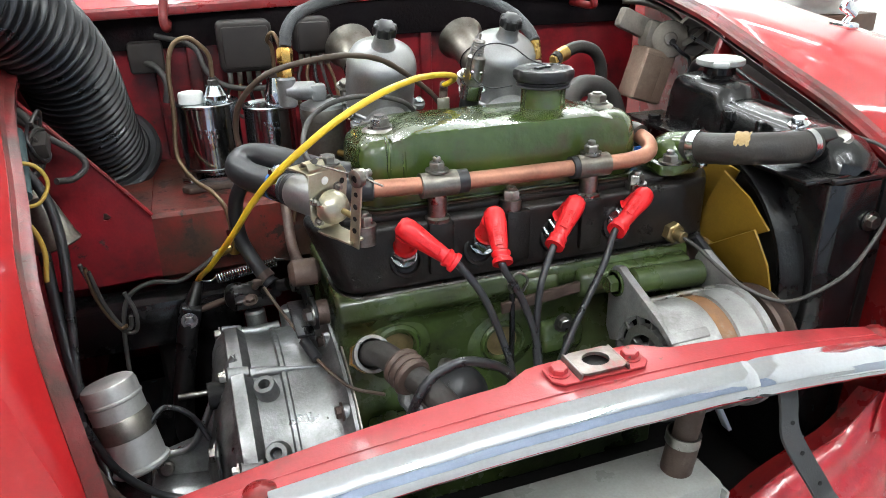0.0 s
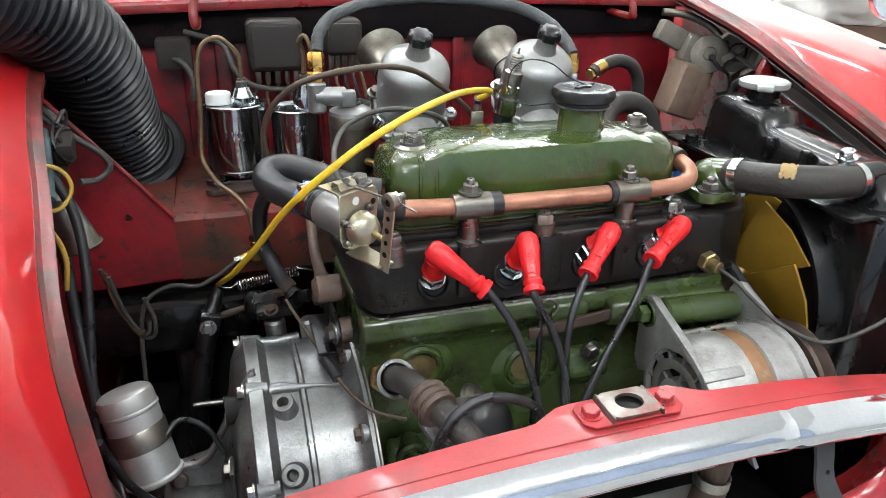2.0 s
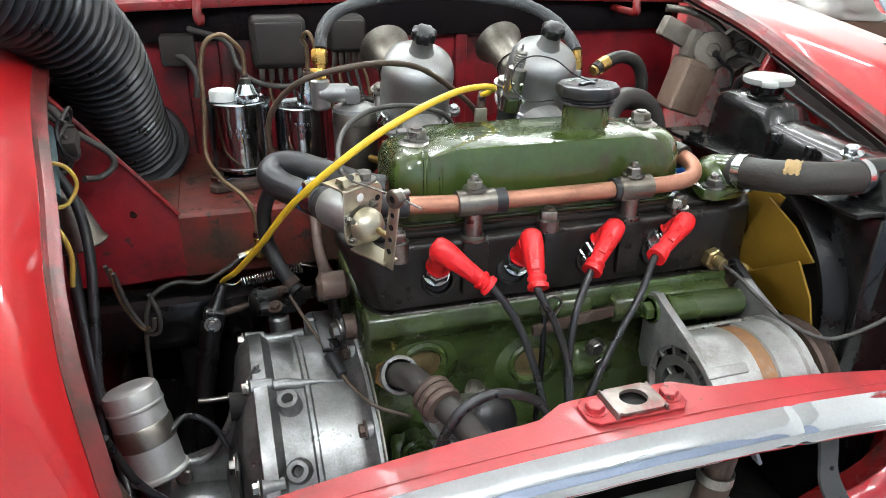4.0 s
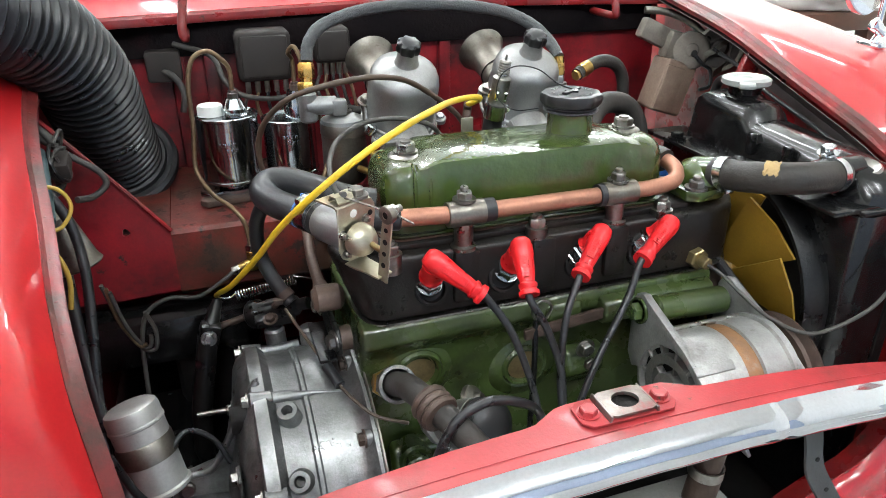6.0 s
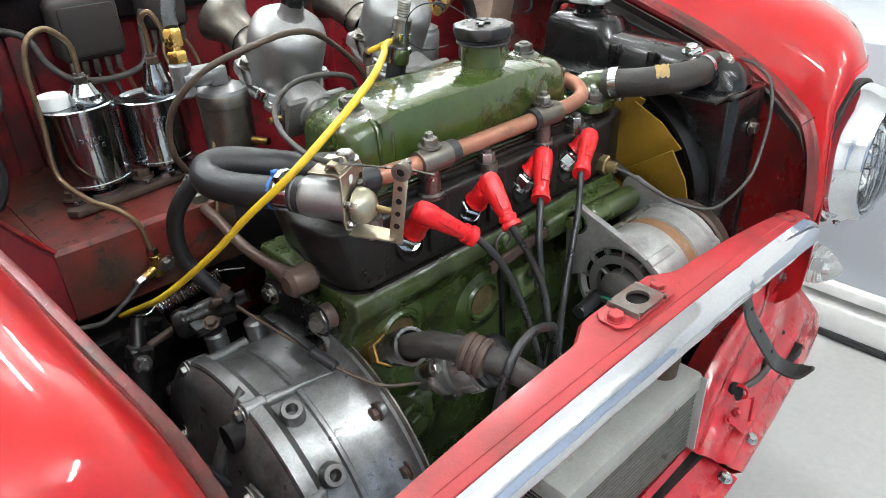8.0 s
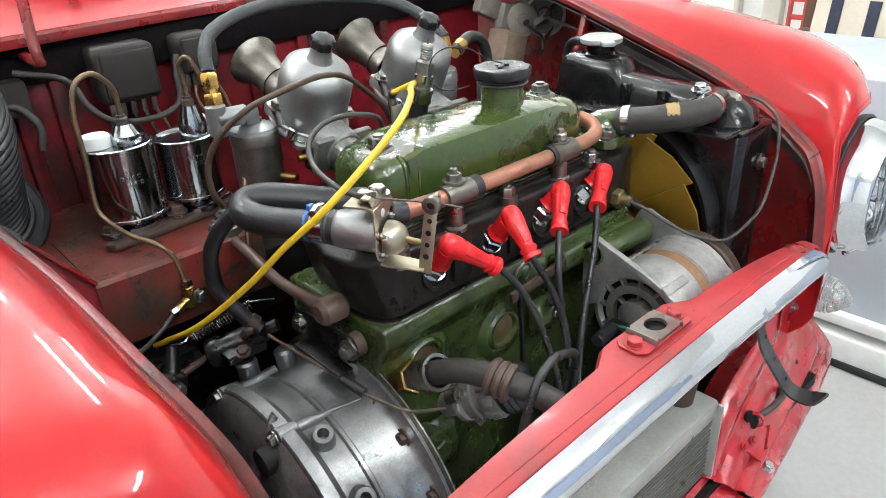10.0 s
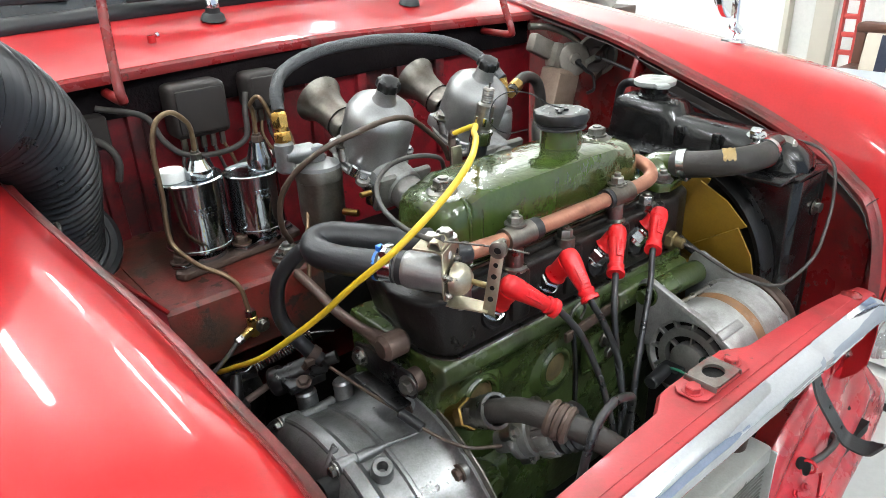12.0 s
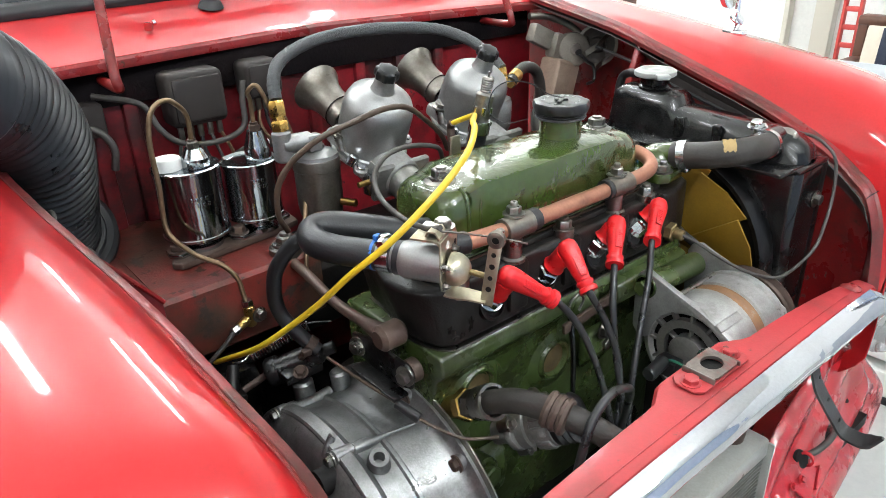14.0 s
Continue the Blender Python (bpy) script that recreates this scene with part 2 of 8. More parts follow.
NAVY = mat("navy_cloth_stripe", (0.03, 0.035, 0.06), 0.85, bump=0.2)
WOOD = mat("dark_stained_wood", (0.12, 0.045, 0.025), 0.4, second=(0.06, 0.025, 0.015), amount=0.7, scale=12, coat=0.2)
RACK_RED = mat("red_enamelled_steel", (0.55, 0.06, 0.05), 0.45, second=(0.45, 0.05, 0.045), amount=0.5, scale=12)
CLOTH = mat("crumpled_white_cloth", (0.75, 0.74, 0.7), 0.85, second=(0.62, 0.6, 0.56), amount=0.6, scale=10, bump=0.2)
LAMP = mat("lit_tube_diffuser", (0.9, 0.9, 0.9), 0.5, emit=TUBE_POWER)
TIN = mat("bright_tinplate", (0.50, 0.53, 0.56), 0.13, metal=1.0, second=(0.34, 0.36, 0.37), amount=0.6, scale=22, rough_var=0.12, soft=(0.22, 0.22, 0.21), soft_scale=20, soft_at=0.58, soft_amount=0.6, waves=0.22, wave_scale=28)
DARKBRASS = mat("stained_brass", (0.34, 0.26, 0.12), 0.4, metal=0.8, second=(0.16, 0.12, 0.07), amount=0.8, scale=50)
CATCH = mat("worn_painted_steel", (0.25, 0.22, 0.20), 0.36, metal=0.7, second=(0.13, 0.10, 0.085), amount=0.8, scale=50, bump=0.12, soft=(0.30, 0.05, 0.05), soft_scale=38, soft_at=0.53, soft_amount=0.85)
BROWNWIRE = mat("brown_wire_sheath", (0.075, 0.048, 0.032), 0.42, second=(0.04, 0.026, 0.018), amount=0.7, scale=60)
DULLTAN = mat("dusty_grey_casting", (0.26, 0.235, 0.20), 0.55, metal=0.3, second=(0.13, 0.10, 0.08), amount=0.8, scale=22, bump=0.2)
BRAID = mat("braided_grey_sheath", (0.05, 0.052, 0.055), 0.5, second=(0.085, 0.088, 0.09), amount=0.8, scale=420, bump=0.7, bump_scale=620)
COILCAN = mat("satin_coil_can", (0.50, 0.50, 0.48), 0.42, metal=0.6, second=(0.36, 0.355, 0.34), amount=0.6, scale=20, spots=(0.2, 0.19, 0.17), spot_at=0.7, spot_scale=60, soft=(0.24, 0.23, 0.2), soft_scale=16, soft_at=0.57, soft_amount=0.6)
# near-black for soot and the shade painted under the scuttle lip
LIP_SHADE = mat("sooty_lip_shade", (0.007, 0.006, 0.007), 0.95, second=(0.014, 0.010, 0.010), amount=0.8, scale=12, spec=0.05, bump=0.5, bump_scale=200, soft=(0.03, 0.008, 0.010), soft_scale=9, soft_at=0.55)
CREAM = mat("cream_post_paint", (0.66, 0.63, 0.54), 0.5, second=(0.56, 0.53, 0.45), amount=0.6, scale=6, bump=0.05)
RUSTROD = mat("brown_rusty_rod", (0.13, 0.085, 0.065), 0.45, metal=0.3, second=(0.08, 0.05, 0.04), amount=0.8, scale=30, bump=0.2, spots=(0.3, 0.29, 0.28), spot_at=0.72, spot_scale=30)
OILBLACK = mat("oily_black_casting", (0.005, 0.005, 0.0055), 0.3, second=(0.012, 0.011, 0.010), amount=0.7, scale=30, bump=0.25, bump_scale=240, spec=0.35)
PATCH = mat("ochre_sticker_remains", (0.34, 0.23, 0.09), 0.5, second=(0.3, 0.19, 0.07), amount=0.6, scale=90, bump=0.3)
RUSTBAND = mat("rust_brown_stator", (0.30, 0.14, 0.05), 0.55, metal=0.3, second=(0.2, 0.13, 0.09), amount=0.8, scale=40, bump=0.3, soft=(0.30, 0.28, 0.25), soft_scale=30, soft_at=0.55, soft_amount=0.8)


# ---- building blocks ----
def thing(name, base, label, category, group="", kind=""):
    ob = new(name)
    ob.empty_display_size = 0.02
    ob.location = base
    return tagged(ob, label, category, group, kind)


def world_base(ob):
    v = Vector(ob.location)
    while ob.parent:
        ob = ob.parent
        v += Vector(ob.location)
    return v


def part(name, bm, material, parent=None, label="", smooth=38):
    """Links bm (in world metres) as one mesh object under parent."""
    if parent is not None:
        bmesh.ops.translate(bm, vec=-world_base(parent), verts=bm.verts)
    me = bpy.data.meshes.new(name)
    bmesh.ops.recalc_face_normals(bm, faces=bm.faces)
    bm.to_mesh(me)
    bm.free()
    me.materials.append(material)
    if smooth:
        me.polygons.foreach_set("use_smooth", [True] * len(me.polygons))
        me.set_sharp_from_angle(angle=radians(smooth))
    ob = new(name, me)
    ob.parent = parent
    return tagged(ob, label)


def solo(name, bm, material, label, category, group="", kind="", smooth=38):
    """A thing of a single mesh, with its origin at the middle of its base."""
    lo = [min(v.co[i] for v in bm.verts) for i in range(3)]
    hi = [max(v.co[i] for v in bm.verts) for i in range(3)]
    base = Vector(((lo[0] + hi[0]) / 2, (lo[1] + hi[1]) / 2, lo[2]))
    bmesh.ops.translate(bm, vec=-base, verts=bm.verts)
    ob = part(name, bm, material, None, "", smooth)
    ob.location = base
    return tagged(ob, label, category, group, kind)


def BM():
    return bmesh.new()


def merge(bm, tmp):
    me = bpy.data.meshes.new("tmp")
    tmp.to_mesh(me)
    tmp.free()
    bm.from_mesh(me)
    bpy.data.meshes.remove(me)
    return bm


def aim(p, d, spin=0.0):
    """A matrix at p with z along d."""
    d = Vector(d).normalized()
    return Matrix.Translation(p) @ d.to_track_quat("Z", "Y").to_matrix().to_4x4() @ Matrix.Rotation(spin, 4, "Z")


def lathe(bm, profile, m, seg=28, close=False):
    """Turns the profile, pairs of (radius, height), about the z axis of m."""
    rings = []
    for r, h in profile:
        if r < 1e-5:
            rings.append([bm.verts.new(m @ Vector((0, 0, h)))])
        else:
            rings.append([bm.verts.new(m @ Vector((r * math.cos(a), r * math.sin(a), h))) for a in (2 * math.pi * i / seg for i in range(seg))])
    for a, b in zip(rings, rings[1:]):
        for i in range(seg):
            j = (i + 1) % seg
            if len(a) == 1 and len(b) == 1:
                continue
            if len(a) == 1:
                bm.faces.new((a[0], b[i], b[j]))
            elif len(b) == 1:
                bm.faces.new((a[i], a[j], b[0]))
            else:
                bm.faces.new((a[i], a[j], b[j], b[i]))
    for ring in (rings[0], rings[-1]):
        if close and len(ring) > 2:
            bm.faces.new(ring)
    return bm


def cyl(bm, p0, p1, r, seg=20, r2=None, edge=0.0):
    p0, p1 = Vector(p0), Vector(p1)
    h = (p1 - p0).length
    r2 = r if r2 is None else r2
    e = min(edge, h / 3, r / 2)
    prof = [(0, 0), (r - e, 0), (r, e), (r2, h - e), (r2 - e, h), (0, h)] if e else [(0, 0), (r, 0), (r2, h), (0, h)]
    return lathe(bm, prof, aim(p0, p1 - p0), seg)


def ring(bm, p, d, r_out, r_in, h, seg=28):
    """A washer or collar of height h, from p along d."""
    return lathe(bm, [(r_in, 0), (r_out, 0), (r_out, h), (r_in, h), (r_in, 0)], aim(p, d), seg)


def hexa(bm, p, d, r, h, spin=0.3, dome=True):
    """A six-sided head of height h from p along d."""
    prof = [(0, 0), (r, 0), (r, h * 0.85), (r * 0.86, h), (0, h)] if dome else [(0, 0), (r, 0), (r, h), (0, h)]
    return lathe(bm, prof, aim(p, d, spin), 6)


def bolt(bm, p, d, r=0.007, h=0.006, stud=0.0):
    """Washer, six-sided head and, where given, a stud end."""
    p, d = Vector(p), Vector(d).normalized()
    cyl(bm, p, p + d * h * 0.3, r * 1.45, 20)
    hexa(bm, p + d * h * 0.3, d, r, h, random.random())
    if stud:
        cyl(bm, p + d * h * 1.2, p + d * (h * 1.2 + stud), r * 0.5, 12, edge=0.001)
    return bm


def box(bm, centre, size, bevel=0.004, m=None, seg=2):
    t = bmesh.new()
    bmesh.ops.create_cube(t, size=1.0)
    bmesh.ops.scale(t, vec=size, verts=t.verts)
    if bevel:
        bmesh.ops.bevel(t, geom=t.edges[:], offset=bevel, segments=seg, affect="EDGES", profile=0.5)
    if m is not None:
        bmesh.ops.transform(t, matrix=m, verts=t.verts)
    bmesh.ops.translate(t, vec=centre, verts=t.verts)
    return merge(bm, t)


def prism(bm, poly, m, depth, bevel=0.0, seg=2):
    """Extrudes the outline poly (in the xy plane of m) by depth along its z."""
    t = bmesh.new()
    low = [t.verts.new((x, y, 0)) for x, y in poly]
    face = t.faces.new(low)
    out = bmesh.ops.extrude_face_region(t, geom=[face])
    bmesh.ops.translate(t, vec=(0, 0, depth), verts=[v for v in out["geom"] if isinstance(v, bmesh.types.BMVert)])
    if bevel:
        bmesh.ops.bevel(t, geom=t.edges[:], offset=bevel, segments=seg, affect="EDGES", profile=0.5)
    bmesh.ops.transform(t, matrix=m, verts=t.verts)
    return merge(bm, t)


def spline(points, sub=8):
    """Points along a smooth curve through the given ones."""
    P = [Vector(p) for p in points]
    if len(P) == 2:
        return [P[0].lerp(P[1], i / sub) for i in range(sub + 1)]
    out = []
    for i in range(len(P) - 1):
        a = P[i - 1] if i else P[0] * 2 - P[1]
        b, c = P[i], P[i + 1]
        d = P[i + 2] if i + 2 < len(P) else P[-1] * 2 - P[-2]
        for k in range(sub):
            u = k / sub
            out.append(0.5 * (2 * b + (c - a) * u + (2 * a - 5 * b + 4 * c - d) * u * u + (3 * b - 3 * c + d - a) * u ** 3))
    return out + [P[-1]]


def tube(bm, points, r, seg=12, sub=8, smooth=True, radius=None):
    """A round hose or wire along the points; radius(u, s) may vary it by share u and metres s."""
    path = spline(points, sub) if smooth else [Vector(p) for p in points]
    n, rings, s = len(path), [], 0.0
    total = sum((b - a).length for a, b in zip(path, path[1:]))
    up = None
    for i, p in enumerate(path):
        d = (path[min(i + 1, n - 1)] - path[max(i - 1, 0)]).normalized()
        if up is None:
            up = d.orthogonal().normalized()
        up = (up - d * up.dot(d)).normalized()
        side = d.cross(up)
        if i:
            s += (p - path[i - 1]).length
        rr = radius(s / total, s) if radius else r
        rings.append([bm.verts.new(p + (up * math.cos(a) + side * math.sin(a)) * rr) for a in (2 * math.pi * k / seg for k in range(seg))])
    for a, b in zip(rings, rings[1:]):
        for k in range(seg):
            j = (k + 1) % seg
            bm.faces.new((a[k], a[j], b[j], b[k]))
    bm.faces.new(rings[0][::-1])
    bm.faces.new(rings[-1])
    return bm


def loft(bm, rows, thick=0.0):
    """A sheet through rows of points; thick gives it a second skin."""
    g = [[bm.verts.new(p) for p in row] for row in rows]
    faces = [bm.faces.new((a[i], a[i + 1], b[i + 1], b[i])) for a, b in zip(g, g[1:]) for i in range(len(a) - 1)]
    if thick:
        bmesh.ops.recalc_face_normals(bm, faces=faces)
        bmesh.ops.solidify(bm, geom=faces, thickness=thick)
    return bm


def clip_band(parent, p, d, r, width=0.012, material=None, screw=(0, 0, 1)):
    """A hose clip: a ribbed band with its worm screw."""
    p, d = Vector(p), Vector(d).normalized()
    b = ring(BM(), p - d * width / 2, d, r + 0.0018, r - 0.001, width, 32)
    band = part("hose_clip", b, material or ZINC, parent, "bright steel hose clip")
    s = Vector(screw) - d * Vector(screw).dot(d)
    s.normalize()
    c = p + s * (r + 0.004)
    part("clip_screw", cyl(box(BM(), c, (0.012, 0.009, 0.008), 0.002), c, c + d.cross(s) * 0.013, 0.0045, 6), material or ZINC, band)
    return band


def lerp_table(rows, v):
    """Linear look-up of (key, a, b, ...) rows."""
    rows = sorted(rows)
    if v <= rows[0][0]:
        return rows[0][1:]
    for p, q in zip(rows, rows[1:]):
        if v <= q[0]:
            u = (v - p[0]) / (q[0] - p[0])
            return tuple(a + (b - a) * u for a, b in zip(p[1:], q[1:]))
    return rows[-1][1:]


# ---- the workshop ----
def slab(name, centre, size, material, label, category):
    return solo(name, box(BM(), centre, size, 0), material, label, category, kind="structure", smooth=0)


X0, X1, Y0, Y1, H = -3.4, 3.2, -3.4, 4.2, 3.05
slab("floor", ((X0 + X1) / 2, (Y0 + Y1) / 2, -0.05), (X1 - X0, Y1 - Y0, 0.1), CONCRETE, "grey painted concrete workshop floor", "floor")
slab("ceiling", ((X0 + X1) / 2, (Y0 + Y1) / 2, H + 0.05), (X1 - X0, Y1 - Y0, 0.1), WALL, "white workshop ceiling", "ceiling")
slab("wall_east", (X1 + 0.05, (Y0 + Y1) / 2, H / 2), (0.1, Y1 - Y0, H), WALL, "white painted workshop wall", "wall")
slab("wall_west", (X0 - 0.05, (Y0 + Y1) / 2, H / 2), (0.1, Y1 - Y0, H), WALL, "white painted workshop wall", "wall")
slab("wall_north", ((X0 + X1) / 2, Y1 + 0.05, H / 2), (X1 - X0 + 0.2, 0.1, H), WALL, "white painted workshop wall", "wall")
# unseen wall; its blue-grey darkens the reflection in the chrome strip
slab("wall_south", ((X0 + X1) / 2, Y0 - 0.05, H / 2), (X1 - X0 + 0.2, 0.1, H), REFLECTED_BLUE, "unseen workshop wall, tinted blue-grey for the chrome's reflections", "wall")


def ceiling_lamp(x, y):
    lamp = thing("ceiling_light", (x, y, 2.65), "long unseen hanging fluorescent lamp with a glowing diffuser, lit", "ceiling light", "ceiling lights")
    part("housing", box(BM(), (x, y, 2.727), (0.03, 1.3, 0.03), 0.006), STEEL_WHITE, lamp)
    # hung clear of the ceiling so it also brightens the ceiling for reflections
    part("diffuser", box(BM(), (x, y, 2.685), (0.085, 1.1, 0.05), 0.012), LAMP, lamp, "glowing white diffuser")
    for dy in (-0.5, 0.5):
        part("hanger", cyl(BM(), (x, y + dy, 2.735), (x, y + dy, H), 0.004, 8), STEEL_WHITE, lamp)


for lx in (-1.75, -0.35, 1.05):
    ceiling_lamp(lx, -1.5)
# the last two are added out of view to brighten the far walls
for lx, ly in ((-1.75, 1.6), (-0.35, 1.6), (1.05, 1.6), (2.45, 3.2), (1.05, 3.3)):
    ceiling_lamp(lx, ly)


# ---- the car's body ----
RIGHT_LIP = [
    (0.465, 0.600, 1.035, 1.030), (0.460, 0.460, 1.008, 1.012), (0.458, 0.300, 0.975, 0.990), (0.456, 0.200, 0.945, 0.975),
    (0.455, 0.100, 0.913, 0.960), (0.455, 0.000, 0.880, 0.943), (0.448, -0.100, 0.838, 0.924), (0.438, -0.150, 0.808, 0.910),
    (0.428, -0.175, 0.790, 0.898), (0.418, -0.195, 0.750, 0.884), (0.412, -0.205, 0.700, 0.872), (0.410, -0.212, 0.640, 0.860)]
LEFT_LIP = [
    (-0.500, 0.600, 1.030, 1.040), (-0.506, 0.460, 0.996, 1.020), (-0.508, 0.300, 0.962, 1.000), (-0.500, 0.200, 0.945, 0.985),
    (-0.485, 0.100, 0.925, 0.972), (-0.467, 0.000, 0.900, 0.955), (-0.452, -0.100, 0.868, 0.935), (-0.442, -0.150, 0.845, 0.921),
    (-0.436, -0.175, 0.822, 0.910), (-0.428, -0.195, 0.775, 0.896), (-0.422, -0.205, 0.710, 0.884), (-0.420, -0.212, 0.640, 0.872)]
car = thing("car", (0, 0.6, 0.0), "small red car with its bonnet off, worn paint", "car")


def denser(rows, sub=4):
    cols = [spline([(i, r[k], 0) for i, r in enumerate(rows)], sub) for k in range(4)]
    return [tuple(c[i].y for c in cols) for i in range(len(cols[0]))]


def set_back(o):
    """How far the nose of the wing falls back beside the headlamp."""
    return min(0.055, max(0.0, (o - 0.02) * 1.2)) + max(0.0, o - 0.13) * 1.6


def wing(rows, s):
    rows = denser(rows)
    flange, skin = [], []
    for x, y, z, c in rows:
        front = max(0.0, min(1.0, (-0.13 - y) / 0.08))
        n = 0.0 if s > 0 else 0.0045
        flange.append([(x + s * 0.001, y, z - 0.007), (x, y, z), (x + s * 0.003, y - 0.001 * front, z + 0.003), (x + s * (0.013 - n), y - 0.005 * front, z + 0.005), (x + s * (0.0165 - n), y - 0.008 * front, z + 0.010)])
        d = c - z
        yy = y - 0.012 * front
        skin.append([(x + s * (0.017 - n), yy + 0.004 * front, z + 0.0095), (x + s * (0.021 - n), yy, z + 0.2 * d + 0.004), (x + s * (0.030 - 0.7 * n), yy, z + 0.5 * d), (x + s * (0.042 - 0.4 * n), yy, z + 0.78 * d),
                     (x + s * 0.070, yy, c - 0.006), (x + s * 0.110, yy, c), (x + s * 0.162, yy, c - 0.004), (x + s * 0.206, yy, c - 0.019), (x + s * 0.240, yy, c - 0.052),
                     (x + s * 0.262, yy, c - 0.11), (x + s * 0.270, yy, c - 0.2), (x + s * 0.270, yy, 0.36)])
        if s > 0:
            fall = max(0.0, min(1.0, (-0.08 - y) / 0.13))
            skin[-1] = [(a, b + set_back(a - x) * fall * max(0.3, min(1.0, (c - h) / 0.06)), h) for a, b, h in skin[-1]]
    w = part("front_wing", loft(BM(), skin, 0.0012), RED, car, "glossy red front wing", smooth=50)
    part("wing_flange", loft(BM(), flange, 0.0015), FLANGE, w, "grimy worn paint along the bonnet edge", smooth=30)


wing(RIGHT_LIP, 1)
wing(LEFT_LIP, -1)


weld = None
for rows in (RIGHT_LIP, LEFT_LIP):
    for i, (x, y, z, c) in enumerate(denser(rows, 6)):
        if i % 3 == 0 and -0.17 < y < 0.45:
            if weld is None:
                weld = part("spot_weld", lathe(BM(), [(0.0022, 0), (0.0016, 0.0004), (0, 0.0004)], pose(0, 0, 0), 10), FLANGE, None)
                ob = weld
            else:
                ob = new("spot_weld", weld.data)
            ob.parent = car
            ob.location = Vector((x + (0.007 if x > 0 else -0.007), y, z + 0.0038)) - Vector(car.location)


def lip_y(x):
    return 0.518 - 0.12 * x * x


xs = [i * 0.04 - 0.52 for i in range(27)]
part("scuttle_panel", loft(BM(), [[(x, lip_y(x) + dy, z - 0.02 * abs(x)) for dy, z in ((0.006, 1.0165), (0.02, 1.022), (0.075, 1.034), (0.12, 1.043), (0.165, 1.055), (0.185, 1.059))] for x in xs], 0.0015), RED, car, "glossy red panel below the windscreen", 50)
part("scuttle_lip", loft(BM(), [[(x, lip_y(x) + dy, z - 0.02 * abs(x)) for dy, z in ((0.014, 0.999), (0.0, 1.001), (-0.001, 1.005), (0.0005, 1.012), (0.0055, 1.016))] for x in xs], 0.0015), RED_OLD, car, "scuffed red lip at the rear of the bay", 30)
part("windscreen_seal", tube(BM(), [(x, lip_y(x) + 0.2, 1.066 - 0.02 * abs(x)) for x in xs], 0.016, 12, 2), RUBBER, car, "black rubber windscreen seal")
part("windscreen", loft(BM(), [[(x, lip_y(x) + 0.205 + k * 0.24, 1.07 + k * 0.36) for k in (0, 0.5, 1)] for x in xs], 0.005), DARKGLASS, car, "dark windscreen glass")
part("dashboard_top", box(BM(), (0, 0.95, 0.98), (1.1, 0.3, 0.1), 0.02), SOOT_SHADE, car)

# rear wall of the bay, with pressed ribs
b = loft(BM(), [[(x, 0.535, z) for z in (0.40, 0.767, 1.005)] for x in (-0.56, -0.2, 0.2, 0.5)], 0.0015)
bulk = part("bulkhead", b, RED_BAY, car, "dull red rear wall of the engine bay")
for rx in (-0.36, -0.31, -0.115, -0.02, 0.075, 0.16, 0.25):
    part("pressed_rib", box(BM(), (rx, 0.532, 0.875), (0.022, 0.016, 0.22), 0.006), RED_BAY, bulk)

# dark band added below the lip: soot plus the scuttle's shade as colour
part("lip_shade_band", box(BM(), (-0.02, 0.526, 0.972), (1.0, 0.010, 0.056), 0.003), LIP_SHADE, bulk, "black band below the scuttle, soot and lip shade put into its colour")

# shelf across the bay, with a sloping side plate and a hole
b = loft(BM(), [[(x, 0.535, 0.768), (x, 0.272, 0.767), (x, 0.266, 0.762), (x, 0.264, 0.68), (x, 0.28, 0.668), (x, 0.31, 0.665)] for x in (-0.395, -0.34, -0.27, -0.185)], 0.0015)
part("shelf", b, RED_RUST, car, "rusty red box shelf carrying the reservoirs", 30)
part("shelf_end", loft(BM(), [[(x, 0.535, 0.768), (x, 0.40, 0.7675), (x, 0.276, 0.767)] for x in (-0.56, -0.47, -0.396)], 0.0015), RED_RUST, car, "rusty red shelf below the air duct", 30)
part("rear_crossmember", box(BM(), (0.15, 0.45, 0.63), (0.66, 0.17, 0.1), 0.01), SOOT_SHADE, car)


def holed_plate():
    """The side plate: a sloping top edge and a round hole, cut as a ring of quads."""
    hx, hz, r = -0.448, 0.772, 0.0055
    out = [(-0.395, 0.68), (-0.395, 0.767), (-0.437, 0.825), (-0.48, 0.882), (-0.53, 0.945), (-0.56, 0.945), (-0.56, 0.68), (-0.48, 0.676)]
    n = len(out)
    rings = []
    for y in (0.268, 0.272):
        o = [Vector((x, y, z)) for x, z in out]
        inner = []
        for p in o:
            d = Vector((p.x - hx, 0, p.z - hz)).normalized()
            inner.append(Vector((hx, y, hz)) + d * r)
        rings += [o, inner]
    bm = BM()
    v = [[bm.verts.new(p) for p in rg] for rg in rings]
    for i in range(n):
        j = (i + 1) % n
        bm.faces.new((v[0][i], v[0][j], v[1][j], v[1][i]))
        bm.faces.new((v[2][i], v[2][j], v[3][j], v[3][i]))
        bm.faces.new((v[0][i], v[0][j], v[2][j], v[2][i]))
        bm.faces.new((v[1][i], v[1][j], v[3][j], v[3][i]))
    return bm


part("side_plate", holed_plate(), RED_BAY, car, "dark red side plate with a round hole", 20)
part("plate_edge", tube(BM(), [(-0.394, 0.266, 0.768), (-0.437, 0.266, 0.826), (-0.53, 0.266, 0.946)], 0.003, 8, 2), RED_OLD, car)

# inner wings and the dark underside
def wide(s, y):
    return 0.085 * max(0.0, min(1.0, (y - 0.2) / 0.05)) if s > 0 else 0.0


